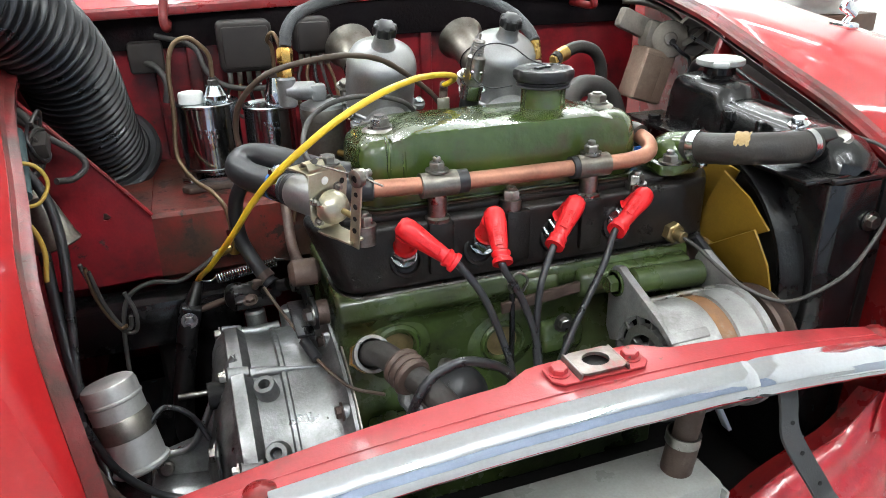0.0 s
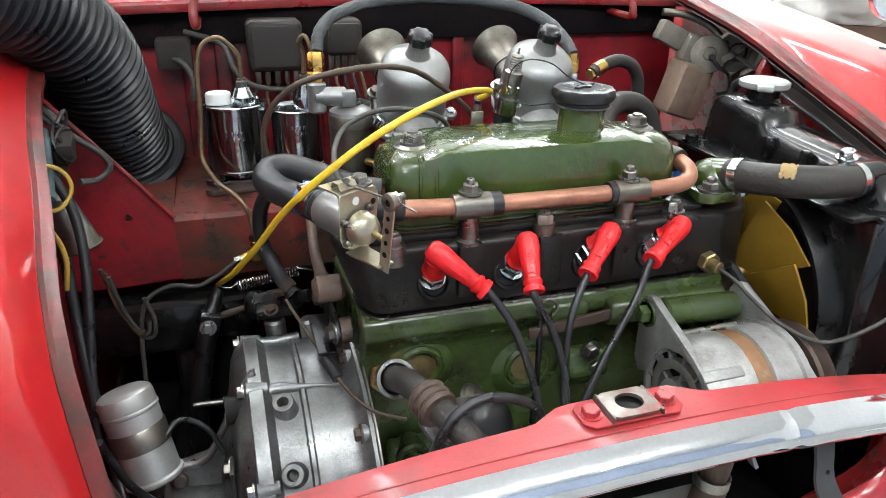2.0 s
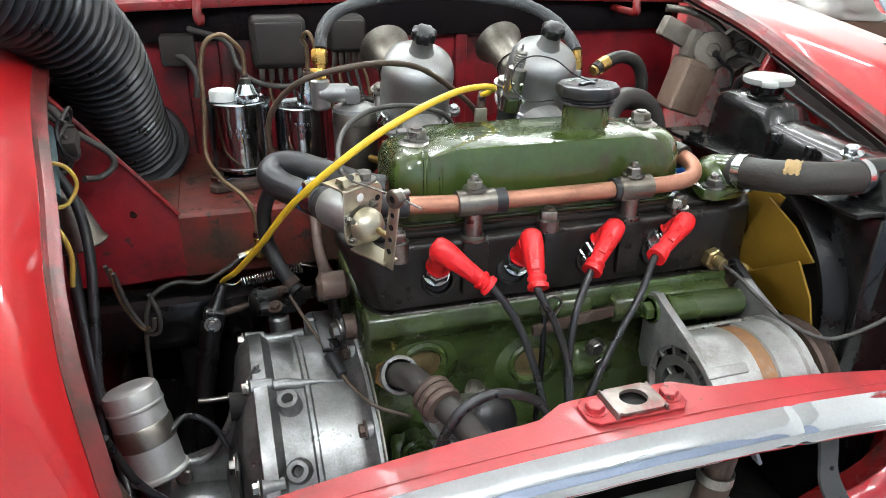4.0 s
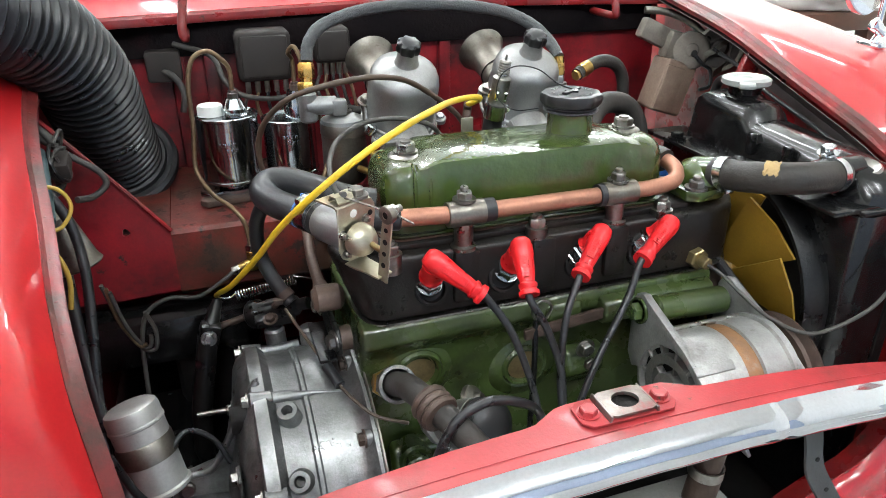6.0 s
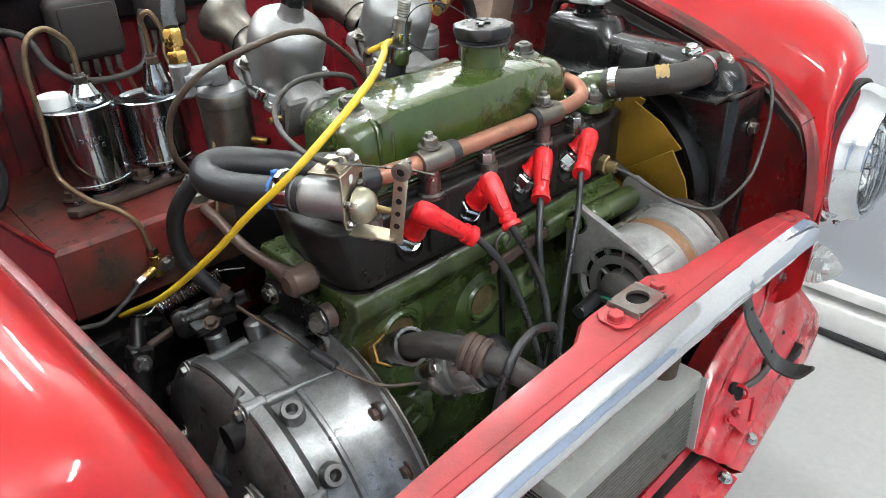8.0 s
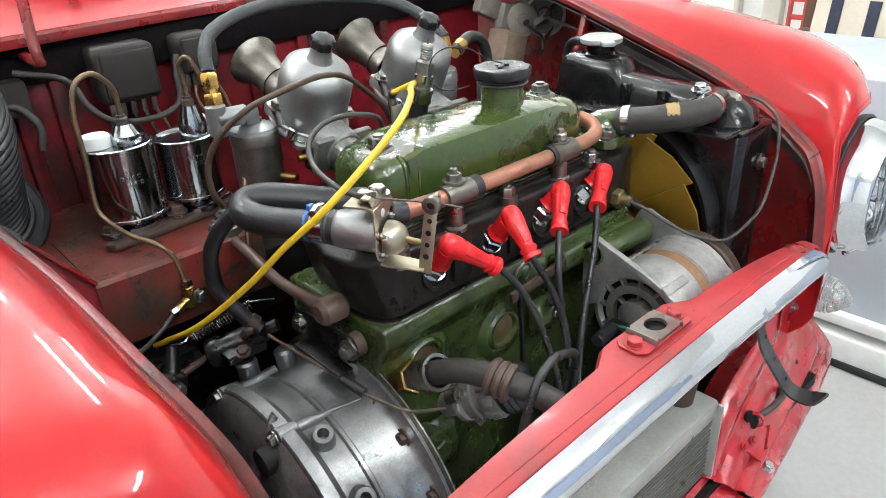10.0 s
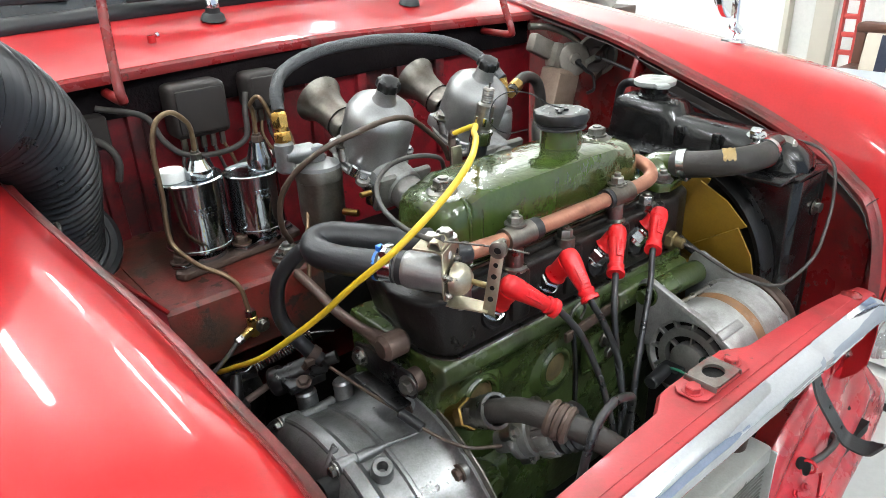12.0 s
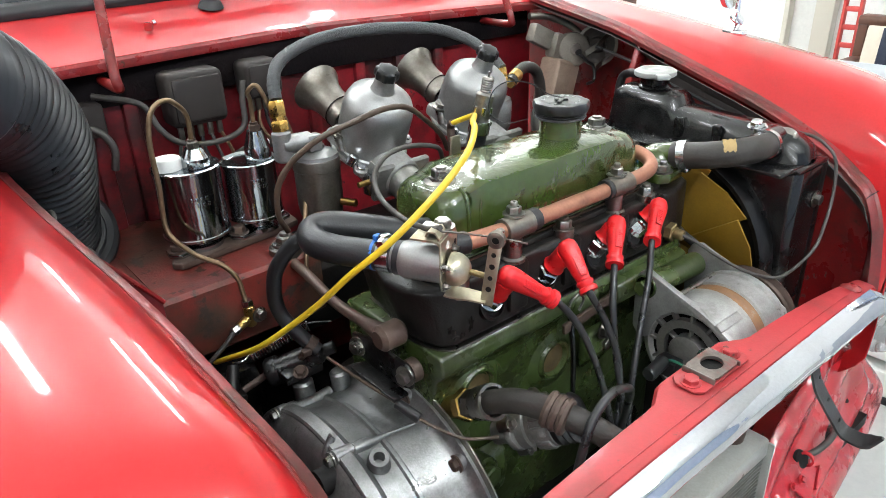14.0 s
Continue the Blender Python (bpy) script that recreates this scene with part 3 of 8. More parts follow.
for s, lip in ((1, RIGHT_LIP), (-1, LEFT_LIP)):
    rows = [[(x + s * 0.002, y, z - 0.012), (x + s * (0.018 + wide(s, y)), y, z - 0.03), (x + s * (0.03 + wide(s, y)), y, 0.7), (x + s * (0.03 + wide(s, y)), y, 0.42)] for x, y, z, c in denser(lip, 2) if z > 0.76]
    if s < 0:
        part("inner_wing", loft(BM(), rows, 0.0012), RED_BAY, car, "red inner wing panel, dusty")
    else:
        step = [[a, b, (b[0] * 0.93 + c[0] * 0.07, b[1], b[2] * 0.93 + c[2] * 0.07)] for a, b, c, d in rows]
        part("inner_wing", loft(BM(), [[q[2], r[2], r[3]] for q, r in zip(step, rows)], 0.0012), RED_OLD, car, "red inner wing panel")
        part("wing_underside", loft(BM(), step, 0.0012), UNDERSEAL, car, "dusty dark underside of the wing lip")
part("bay_floor", box(BM(), (-0.02, 0.16, 0.40), (1.04, 0.78, 0.02), 0.0), SOOT_SHADE, car)
part("subframe_beam", box(BM(), (-0.43, 0.27, 0.62), (0.26, 0.07, 0.075), 0.02), BLACK, car, "oily black subframe beam")
part("subframe_beam", box(BM(), (-0.45, 0.05, 0.47), (0.1, 0.5, 0.08), 0.02), BLACK, car)
part("subframe_tower", box(BM(), (-0.36, 0.30, 0.55), (0.12, 0.1, 0.16), 0.02), SOOT_SHADE, car)


# ---- slam panel, chrome strip and front panel ----
def slam_z(x):
    return 0.738 - 0.32 * (x + 0.017) ** 2


def slam_y(x):
    return -0.243 + 0.16 * (x + 0.017) ** 2


def slam_back(x):
    k = max(0.0, 1 - max(0.0, abs(x + 0.017) - 0.055) / 0.03)
    return -0.203 + 0.05 * (x + 0.017) ** 2 + 0.016 * min(1.0, k)


xs = [i * 0.0125 - 0.4375 for i in range(68)]
slam = part("slam_panel", loft(BM(), [[(x, slam_back(x) + 0.002, slam_z(x) - 0.03), (x, slam_back(x) + 0.001, slam_z(x) - 0.006), (x, slam_back(x) - 0.003, slam_z(x)), (x, slam_back(x) * 0.5 + slam_y(x) * 0.5, slam_z(x) + 0.001),
                                   (x, slam_y(x) - 0.004, slam_z(x) - 0.001), (x, slam_y(x) - 0.012, slam_z(x) - 0.010), (x, slam_y(x) - 0.012, slam_z(x) - 0.035), (x, slam_y(x) + 0.01, slam_z(x) - 0.04)] for x in xs], 0.0015), SLAM, car, "faded red slam panel, chipped paint", 40)
part("panel_seam", tube(BM(), [(x, slam_y(x) + 0.007, slam_z(x) + 0.0001) for x in xs[::4]], 0.0009, 6, 2), SLAM, slam)
for bx, by in ((-0.316, -0.232), (0.335, -0.212)):
    part("rubber_buffer", lathe(BM(), [(0.013, 0), (0.013, 0.002), (0.009, 0.004), (0.006, 0.006), (0, 0.0065)], aim((bx, by, slam_z(bx)), (0, 0, 1))), RED_OLD, slam)


def chrome_strip(xa, xb, lift):
    rows = []
    n = int((xb - xa) / 0.0125)
    for i in range(n + 1):
        x = xa + (xb - xa) * i / n
        end = min(1.0, (x - xa) / 0.02 + (0.25 if xa < 0 else 0.9), (xb - x) / 0.02 + (0.25 if xb > 0.3 else 0.9))
        wob = 0.0003 * math.sin(x * 61) + 0.0002 * math.sin(x * 137)
        y, z = slam_y(x) - 0.002, slam_z(x) - 0.0005
        prof = []
        for a in range(11):
            t = radians(100 - 19 * a)
            prof.append((x, y - 0.008 - (0.0205 + lift + wob) * end * math.cos(t) * (1 if math.cos(t) > 0 else 0.4), z - 0.0155 + (0.0180 + lift) * end * math.sin(t) + (0.002 if a == 0 else 0)))
        rows.append(prof)
    return loft(BM(), rows, 0.001)


strip = thing("chrome_trim", (0, slam_y(0), slam_z(0) - 0.03), "dented chrome finishing strip along the front panel", "chrome strip")
part("long_strip", chrome_strip(-0.44, 0.128, 0.0), MIRROR, strip, "", 60)
part("end_strip", chrome_strip(0.118, 0.385, 0.0006), MIRROR, strip, "short chrome end piece overlapping the joint", 60)


def catch():
    cx, cy, z = -0.0165, -0.2125, slam_z(-0.017) + 0.0012
    t = thing("bonnet_catch", (cx, cy, z), "worn steel catch plate bolted to a red backing", "bonnet catch")
    oc = [(-0.048, -0.010), (-0.040, -0.018), (0.040, -0.018), (0.048, -0.010), (0.048, 0.010), (0.040, 0.018), (-0.040, 0.018), (-0.048, 0.010)]
    part("backing_plate", prism(BM(), oc, pose(cx, cy, z), 0.0026, 0.0009), SLAM, t)
    bm = BM()
    n = 32
    lay = []
    for h in (0.0052, 0.0078):
        outer, inner = [], []
        for i in range(n):
            a = 2 * math.pi * i / n
            c, q = math.cos(a), math.sin(a)
            k = min(0.0225 / max(abs(c), 1e-6), 0.0175 / max(abs(q), 1e-6))
            outer.append(bm.verts.new((cx + c * k, cy + q * k, z + h)))
            inner.append(bm.verts.new((cx + 0.0128 * c, cy + 0.0108 * q, z + h + (0.0009 if h > 0.006 else 0))))
        lay += [outer, inner]
    for i in range(n):
        j = (i + 1) % n
        for a, c in ((0, 1), (2, 3), (0, 2), (1, 3)):
            bm.faces.new((lay[a][i], lay[a][j], lay[c][j], lay[c][i]))
    p = part("catch_plate", bm, CATCH, t, "bare worn steel plate with an oval hole", 30)
    # black disc on the backing plate puts the hole's shade into colour
    part("hole_depth", lathe(BM(), [(0.0145, 0.0), (0, 0.0)], pose(cx, cy, z + 0.0030), 28), SOOT_SHADE, p)
    for dx in (-0.0235, 0.0235):
        part("folded_step", box(BM(), (cx + dx, cy, z + 0.0050), (0.0026, 0.036, 0.0062), 0.0008, Matrix.Rotation(0.25 if dx < 0 else -0.25, 4, "Y")), CATCH, p)
    for dx in (-0.0365, 0.0355):
        part("catch_washer", cyl(BM(), (cx + dx, cy, z + 0.0024), (cx + dx, cy, z + 0.0036), 0.0105, 24), SLAM, t)
        part("catch_bolt", hexa(BM(), (cx + dx, cy, z + 0.0034), (0, 0, 1), 0.0082, 0.0058, 0.5), SLAM, t, "bolt head painted red")


catch()

# front panel beside the grille opening, the nose of each wing and the flange below
def flange_y(x):
    return -0.279 + 0.14 * x * x


PANEL_IN = [(0.414, -0.180, 0.579), (0.366, -0.185, 0.535), (0.308, -0.190, 0.517), (0.248, -0.197, 0.502), (0.200, -0.205, 0.480), (0.168, -0.212, 0.456), (0.148, -0.218, 0.428)]
PANEL_OUT = [(0.490, -0.200, 0.520), (0.590, -0.204, 0.430), (0.640, -0.209, 0.366), (0.590, -0.222, 0.345), (0.442, -0.245, 0.356), (0.325, -0.260, 0.358), (0.225, -0.272, 0.364)]
PRESSING = [(0.0, -0.010), (0.03, -0.002), (0.07, 0.004), (0.13, 0.005), (0.17, -0.001), (0.24, -0.002), (0.29, 0.005), (0.38, 0.007), (0.46, 0.003), (0.52, 0.002), (0.57, 0.009), (0.63, 0.013), (0.68, 0.008), (0.72, 0.000), (0.77, 0.001), (0.86, 0.0035), (0.95, 0.002), (1.0, -0.002)]


def panel_point(u, v):
    """A point of the pressed panel beside the grille: u runs down along it, v from the opening to the outer flange."""
    a, b = lerp_points(PANEL_IN, u), lerp_points(PANEL_OUT, u)
    h = next(p + (q - p) * (v - s) / (t - s) for (s, p), (t, q) in zip(PRESSING, PRESSING[1:]) if s <= v <= t)
    swell = 0.016 * math.exp(-((u - 0.25) / 0.16) ** 2) * math.exp(-((v - 0.8) / 0.17) ** 2)
    fade = min(1.0, 0.25 + u * 3)
    return a.lerp(b, v) + Vector((-0.15, -0.8, 0.58)) * (h * fade + swell)


def lerp_points(pts, u):
    k = min(max(u, 0.0), 0.99999) * (len(pts) - 1)
    i = int(k)
    q = [Vector(pts[min(max(j, 0), len(pts) - 1)]) for j in (i - 1, i, i + 1, i + 2)]
    f = k - i
    return 0.5 * (2 * q[1] + (q[2] - q[0]) * f + (2 * q[0] - 5 * q[1] + 4 * q[2] - q[3]) * f * f + (3 * q[1] - q[0] - 3 * q[2] + q[3]) * f ** 3)


for s in (1, -1):
    lip = RIGHT_LIP if s > 0 else LEFT_LIP
    lx, top = lip[-1][0], lip[-1][3]
    rows = []
    for o, drop in ((0.017, 0.2105), (0.021, 0.172), (0.030, 0.11), (0.042, 0.048), (0.070, 0.006), (0.110, 0.0), (0.162, 0.004), (0.206, 0.019), (0.240, 0.052), (0.262, 0.11), (0.270, 0.2)):
        t = top - drop
        if s < 0 and o < 0.05:
            o -= 0.0045 if o < 0.025 else 0.0031 if o < 0.035 else 0.0018
        back = set_back(o) if s > 0 else (0.0 if o < 0.2 else (o - 0.2) * 0.9)
        low = 0.51 if s > 0 else 0.40
        crown = back * max(0.3, min(1.0, drop / 0.06))
        knee = t - min(0.06, (t - low) * 0.4)
        rows.append([(lx + s * o, -0.2245 + crown, t + 0.002), (lx + s * o, -0.2265 + crown, t - 0.004), (lx + s * o, -0.227 + crown * 0.5 + back * 0.5, t - (t - knee) * 0.4), (lx + s * o, -0.228 + back, knee)] + [(lx + s * o, dy + back, knee + (low - knee) * f) for dy, f in ((-0.226, 0.5), (-0.215, 0.75), (-0.195, 1.0))])
    part("wing_nose", loft(BM(), rows, 0.0012), RED, car, "glossy red nose round the headlamp", 50)
    rows = []
    for i in range(41):
        row = [panel_point(i / 40, v) + Vector((0, 0.0012, 0.0012)) * noise.noise((i * 0.7, v * 9, s)) for v, h in PRESSING]
        rows.append([Vector((s * p.x, p.y, p.z)) for p in row])
    fp = part("front_panel", loft(BM(), rows, 0.0015), FRONT, car, "pressed red front panel beside the grille opening, grimy in the seams", 50)
    rows = []
    for i in range(21):
        p, q = panel_point(i / 20, 1.0), panel_point(i / 20, 0.0)
        rows.append([Vector((s * (p.x + a), p.y + b, p.z + c)) for a, b, c in ((0, 0, 0), (0, 0.012, -0.012), (-0.01, 0.05, -0.05), (-0.02, 0.09, -0.13))])
    part("lower_valance", loft(BM(), rows, 0.0015), RED, car, "glossy red lower valance", 40)
    rows = []
    for i in range(21):
        q = panel_point(i / 20, 0.0)
        rows.append([Vector((s * (q.x + a), q.y + b, q.z + c)) for a, b, c in ((0, 0, 0), (0.002, 0.012, -0.006), (0.004, 0.03, -0.012))])
    part("opening_return", loft(BM(), rows, 0.0015), RED_OLD, car, "", 40)
    if s > 0:
        part("panel_tab", prism(BM(), [(0.405, 0.60), (0.47, 0.575), (0.478, 0.535), (0.455, 0.525), (0.40, 0.53)], Matrix.Translation((0, -0.1885, 0)) @ Matrix(((1, 0, 0, 0), (0, 0, -1, 0), (0, 1, 0, 0), (0, 0, 0, 1))), 0.003, 0.001), FRONT, fp)
        part("panel_bolt", bolt(BM(), (0.447, -0.192, 0.549), (0, -1, 0.1), 0.0085, 0.007), ZINC, fp, "bright plated bolt")
        part("flange_bolt", bolt(BM(), panel_point(0.862, 0.80), (0, -0.35, 1), 0.0072, 0.007), ZINC, fp, "bright plated bolt with washer")
        part("flange_bolt", bolt(BM(), (0.186, flange_y(0.186) + 0.012, 0.3765), (0, -0.15, 1), 0.0072, 0.007), ZINC, car, "bright plated bolt with washer")
        up = Vector((-0.15, -0.8, 0.58))
        part("drain_hole", lathe(BM(), [(0.004, 0), (0.004, 0.001), (0, 0.001)], aim(panel_point(0.36, 0.515), up), 14), SOOT_SHADE, fp)
        part("cable_hole", lathe(BM(), [(0.015, -0.002), (0.013, 0.0015), (0, 0.0015)], aim(panel_point(0.535, 0.44), up), 22), SOOT_SHADE, fp)
        part("latch_hole", lathe(BM(), [(0.014, -0.002), (0.012, 0.0015), (0, 0.0015)], aim(panel_point(0.655, 0.305), up), 20), SOOT_SHADE, fp)
        c0, c1 = panel_point(0.525, 0.43), panel_point(0.65, 0.33)
        part("cable_loop", tube(BM(), [c0 - up * 0.006, c0 + up * 0.010, c0.lerp(c1, 0.35) + up * 0.017 + Vector((0.008, 0, 0)), c0.lerp(c1, 0.75) + up * 0.012 + Vector((0.006, 0, 0)), c1 - up * 0.004], 0.0048, 12, 6), WIRE_GREY, fp, "stiff grey cable loop")
        part("latch_ring", ring(BM(), c1 + up * 0.004, c1 - c0, 0.011, 0.008, 0.005, 20), FRONT, fp)
        pc = panel_point(0.745, 0.42)
        part("latch_plate", box(BM(), pc + up * 0.003, (0.058, 0.034, 0.004), 0.001, Matrix.Rotation(0.75, 4, "X") @ Matrix.Rotation(0.45, 4, "Z")), FRONT, fp)
        part("latch_lip", box(BM(), panel_point(0.74, 0.53) + up * 0.006, (0.04, 0.004, 0.016), 0.001, Matrix.Rotation(0.75, 4, "X") @ Matrix.Rotation(0.45, 4, "Z")), FRONT, fp)
        for u, v in ((0.75, 0.375), (0.79, 0.325)):
            part("plate_rivet", bolt(BM(), panel_point(u, v) + up * 0.005, up, 0.0045, 0.004), FRONT, fp)
fx = [i * 0.0225 - 0.2025 for i in range(19)]
part("bumper_flange", loft(BM(), [[(x, flange_y(x) + 0.034, 0.386), (x, flange_y(x) + 0.026, 0.377), (x, flange_y(x) + 0.012, 0.375), (x, flange_y(x), 0.372), (x, flange_y(x) + 0.001, 0.366)] for x in fx], 0.0015), FRONT, car, "chipped red seam flange along the front", 40)
part("middle_valance", loft(BM(), [[(x, flange_y(x) + 0.004, 0.366), (x, flange_y(x) + 0.03, 0.30), (x, flange_y(x) + 0.08, 0.24)] for x in fx], 0.0015), RED, car, "glossy red lower valance", 40)
part("grille_sill", loft(BM(), [[(x, flange_y(x) + 0.034, 0.386), (x, flange_y(x) + 0.05, 0.402), (x, flange_y(x) + 0.062, 0.418), (x, flange_y(x) + 0.075, 0.408), (x, flange_y(x) + 0.09, 0.39)] for x in [0.025 * i - 0.25 for i in range(21)]], 0.0015), FRONT, car, "red sill of the grille opening", 40)

# joint between the wing and its nose, across the flange
x, y, z, c = RIGHT_LIP[-4]
part("wing_joint", tube(BM(), [(x, y - 0.001, z + 0.0006), (x + 0.004, y - 0.002, z + 0.0030), (x + 0.0165, y - 0.0085, z + 0.0098)], 0.0007, 6, 4), SOOT_SHADE, car)

# wheels
for sx in (-0.6, 0.6):
    wheel = part("wheel", lathe(BM(), [(0.12, -0.07), (0.235, -0.07), (0.25, -0.05), (0.25, 0.05), (0.235, 0.07), (0.12, 0.07), (0.12, -0.07)], aim((sx, 0.16, 0.25), (1, 0, 0)), 40), RUBBER, car, "black rubber tyre")
    part("rim", lathe(BM(), [(0.122, -0.065), (0.122, 0.065), (0.1, 0.04), (0.04, 0.03), (0, 0.03)], aim((sx, 0.16, 0.25), (1 if sx > 0 else -1, 0, 0)), 32), DULL, wheel)
for s in (1, -1):
    part("side_body", loft(BM(), [[(s * 0.7, y, z) for z in (0.3, 0.6, 0.9, 1.03)] for y in (0.58, 1.2, 1.9)], 0.002), RED, car)


# ---- lamps, strap, mirror, wiper ----
def headlamp():
    c = Vector((0.583, -0.190, 0.710))
    d = Vector((0.03, -1, 0.03))
    t = thing("headlamp", c - Vector((0, 0, 0.09)), "round headlamp with chrome rim and fluted glass", "headlamp")
    m = aim(c, d)
    part("bowl", lathe(BM(), [(0.082, 0.036), (0.078, 0.01), (0.05, -0.03), (0, -0.04)], m, 40), MIRROR, t)
    part("bulb_shield", lathe(BM(), [(0.014, 0.0), (0.014, 0.02), (0.008, 0.026), (0, 0.027)], m, 20), MIRROR, t)
    part("rim", lathe(BM(), [(0.1, -0.004), (0.105, 0.004), (0.1045, 0.016), (0.100, 0.032), (0.096, 0.037), (0.0955, 0.046), (0.092, 0.052), (0.085, 0.052), (0.083, 0.044), (0.082, 0.036)], m, 56), MIRROR, t, "deep chrome rim")
    part("rubber_seal", lathe(BM(), [(0.101, -0.012), (0.109, -0.006), (0.110, 0.004), (0.106, 0.006), (0.104, 0.002)], m, 48), RUBBER_OLD, t)
    bm = lathe(BM(), [(0.083, 0.047), (0.075, 0.058), (0.05, 0.069), (0.025, 0.074), (0, 0.075)], m, 48)
    part("lens", bm, LENS, t, "clear fluted glass lens")
    for i in range(9):
        x = -0.06 + 0.015 * i
        h = math.sqrt(max(0.0, 0.07 ** 2 - x * x))
        part("flute", cyl(BM(), m @ Vector((x, -h, 0.052)), m @ Vector((x, h, 0.052)), 0.003, 8), LENS, t)
    part("clip_screw", bolt(BM(), m @ Vector((-0.03, -0.1, 0.02)), (-0.2, 0, -1), 0.004, 0.004), ZINC, t)


headlamp()


def indicator():
    c = Vector((0.556, -0.190, 0.527))
    t = thing("indicator_lamp", c - Vector((0, 0, 0.03)), "small clear ribbed beehive indicator lamp", "indicator lamp")
    m = aim(c, (0.05, -1, 0))
    prof = [(0.034, 0.0)]
    for i in range(7):
        r = 0.0335 - 0.0006 * i * i
        prof += [(r, 0.004 + i * 0.0066), (r - 0.002, 0.0075 + i * 0.0066)]
    part("lens", lathe(BM(), prof + [(0, 0.052)], m, 36), BEEHIVE, t, "clear ribbed lens")
    part("base", lathe(BM(), [(0, -0.02), (0.036, -0.02), (0.037, 0.0), (0.034, 0.004), (0, 0.004)], m, 32), WHITE_PLASTIC, t, "pale base")
    part("bulb", lathe(BM(), [(0.008, 0.004), (0.008, 0.014), (0.011, 0.022), (0.008, 0.031), (0, 0.033)], m, 20), ZINC, t)


indicator()


def strap():
    t = thing("bonnet_strap", (0.30, -0.29, 0.52), "black leather bonnet strap hanging with punched holes", "leather strap")
    path = spline([(0.206, -0.226, 0.668), (0.205, -0.233, 0.652), (0.200, -0.245, 0.629), (0.211, -0.255, 0.603), (0.228, -0.265, 0.573), (0.236, -0.275, 0.555), (0.231, -0.295, 0.557), (0.225, -0.308, 0.567), (0.215, -0.320, 0.585)], 5)
    rows = []
    for i, p in enumerate(path):
        w = 0.013 if i < len(path) - 7 else 0.013 - 0.0018 * (i - len(path) + 7)
        rows.append([p + Vector((-w, -w * 0.2, -w * 0.1)), p, p + Vector((w, w * 0.2, w * 0.1))])
    part("leather", loft(BM(), rows, 0.003), LEATHER, t)
    for i in (8, 14, 20):
        part("punched_hole", lathe(BM(), [(0.0025, 0), (0.0025, 0.0008), (0, 0.0008)], aim(path[i] + Vector((0, -0.0032, 0)), (0, -1, 0.2)), 12), SOOT_SHADE, t)


strap()


def mirror():
    t = thing("wing_mirror", (0.585, 0.135, 0.955), "chrome stalk of a wing mirror on the red wing", "wing mirror")
    part("foot", box(BM(), (0.585, 0.135, 0.966), (0.02, 0.04, 0.01), 0.004), CHROME, t)
    part("joint", box(BM(), (0.592, 0.137, 0.988), (0.03, 0.014, 0.014), 0.004, Matrix.Rotation(0.5, 4, "Y")), CHROME, t)
    part("bracket", tube(BM(), [(0.585, 0.135, 0.968), (0.600, 0.138, 0.985), (0.588, 0.14, 1.0)], 0.005, 10, 5), CHROME, t)
    part("stalk", cyl(BM(), (0.595, 0.14, 0.995), (0.602, 0.145, 1.09), 0.0045, 12), CHROME, t)
    part("head", lathe(BM(), [(0, -0.012), (0.03, -0.008), (0.045, 0.002), (0.047, 0.010), (0.044, 0.012), (0, 0.012)], aim((0.545, 0.14, 1.055), (0.2, -1, 0.1))), CHROME, t)


mirror()


def wiper(x, y, z):
    t = thing("wiper", (x, y, z), "black wiper arm on its spindle below the windscreen", "wiper")
    part("spindle", lathe(BM(), [(0.02, 0), (0.017, 0.008), (0.012, 0.012), (0.010, 0.022), (0, 0.024)], aim((x, y, z), (0, -0.2, 1))), RUBBER, t)
    part("cap", lathe(BM(), [(0.011, 0), (0.011, 0.012), (0.008, 0.016), (0, 0.017)], aim((x, y - 0.004, z + 0.02), (0, -0.2, 1))), CHROME, t)
    part("arm", tube(BM(), [(x, y, z + 0.03), (x - 0.02, y + 0.03, z + 0.045), (x - 0.16, y + 0.085, z + 0.055), (x - 0.3, y + 0.075, z + 0.05)], 0.005, 8, 4), PLASTIC_BLACK, t)
    part("blade", box(BM(), (x - 0.34, y + 0.07, z + 0.05), (0.3, 0.008, 0.014), 0.002), RUBBER, t)


wiper(-0.122, 0.644, 1.045)
wiper(0.25, 0.61, 1.036)
jet = thing("washer_jet", (-0.248, 0.574, 1.030), "small red and chrome washer jet", "washer jet")
part("jet_body", cyl(BM(), (-0.248, 0.574, 1.030), (-0.248, 0.574, 1.041), 0.006, 16, edge=0.001), RED, jet)
part("nozzle", lathe(BM(), [(0, -0.004), (0.004, -0.002), (0.004, 0.002), (0, 0.004)], aim((-0.239, 0.573, 1.040), (1, 0, 0.3)), 14), CHROME, jet)
for hx in (-0.343, 0.352):
    part("hinge_arm", tube(BM(), [(hx + 0.026, 0.515, 1.13), (hx + 0.017, 0.498, 1.083), (hx + 0.006, 0.465, 1.03), (hx + 0.001, 0.447, 1.004), (hx, 0.441, 0.990), (hx + 0.002, 0.449, 0.981), (hx + 0.003, 0.535, 0.982)], 0.0065, 10, 5), RED_OLD, car, "bent red bonnet hinge arm")


# ---- the engine ----
engine = thing("engine", (0, 0.08, 0.41), "four cylinder engine with green block and sooty iron head", "engine")
SIDE = Matrix(((0, 0, 1, 0), (1, 0, 0, 0), (0, 1, 0, 0), (0, 0, 0, 1)))  # outline (y, z), extruded along x


def at_x(x):
    return Matrix.Translation((x, 0, 0)) @ SIDE


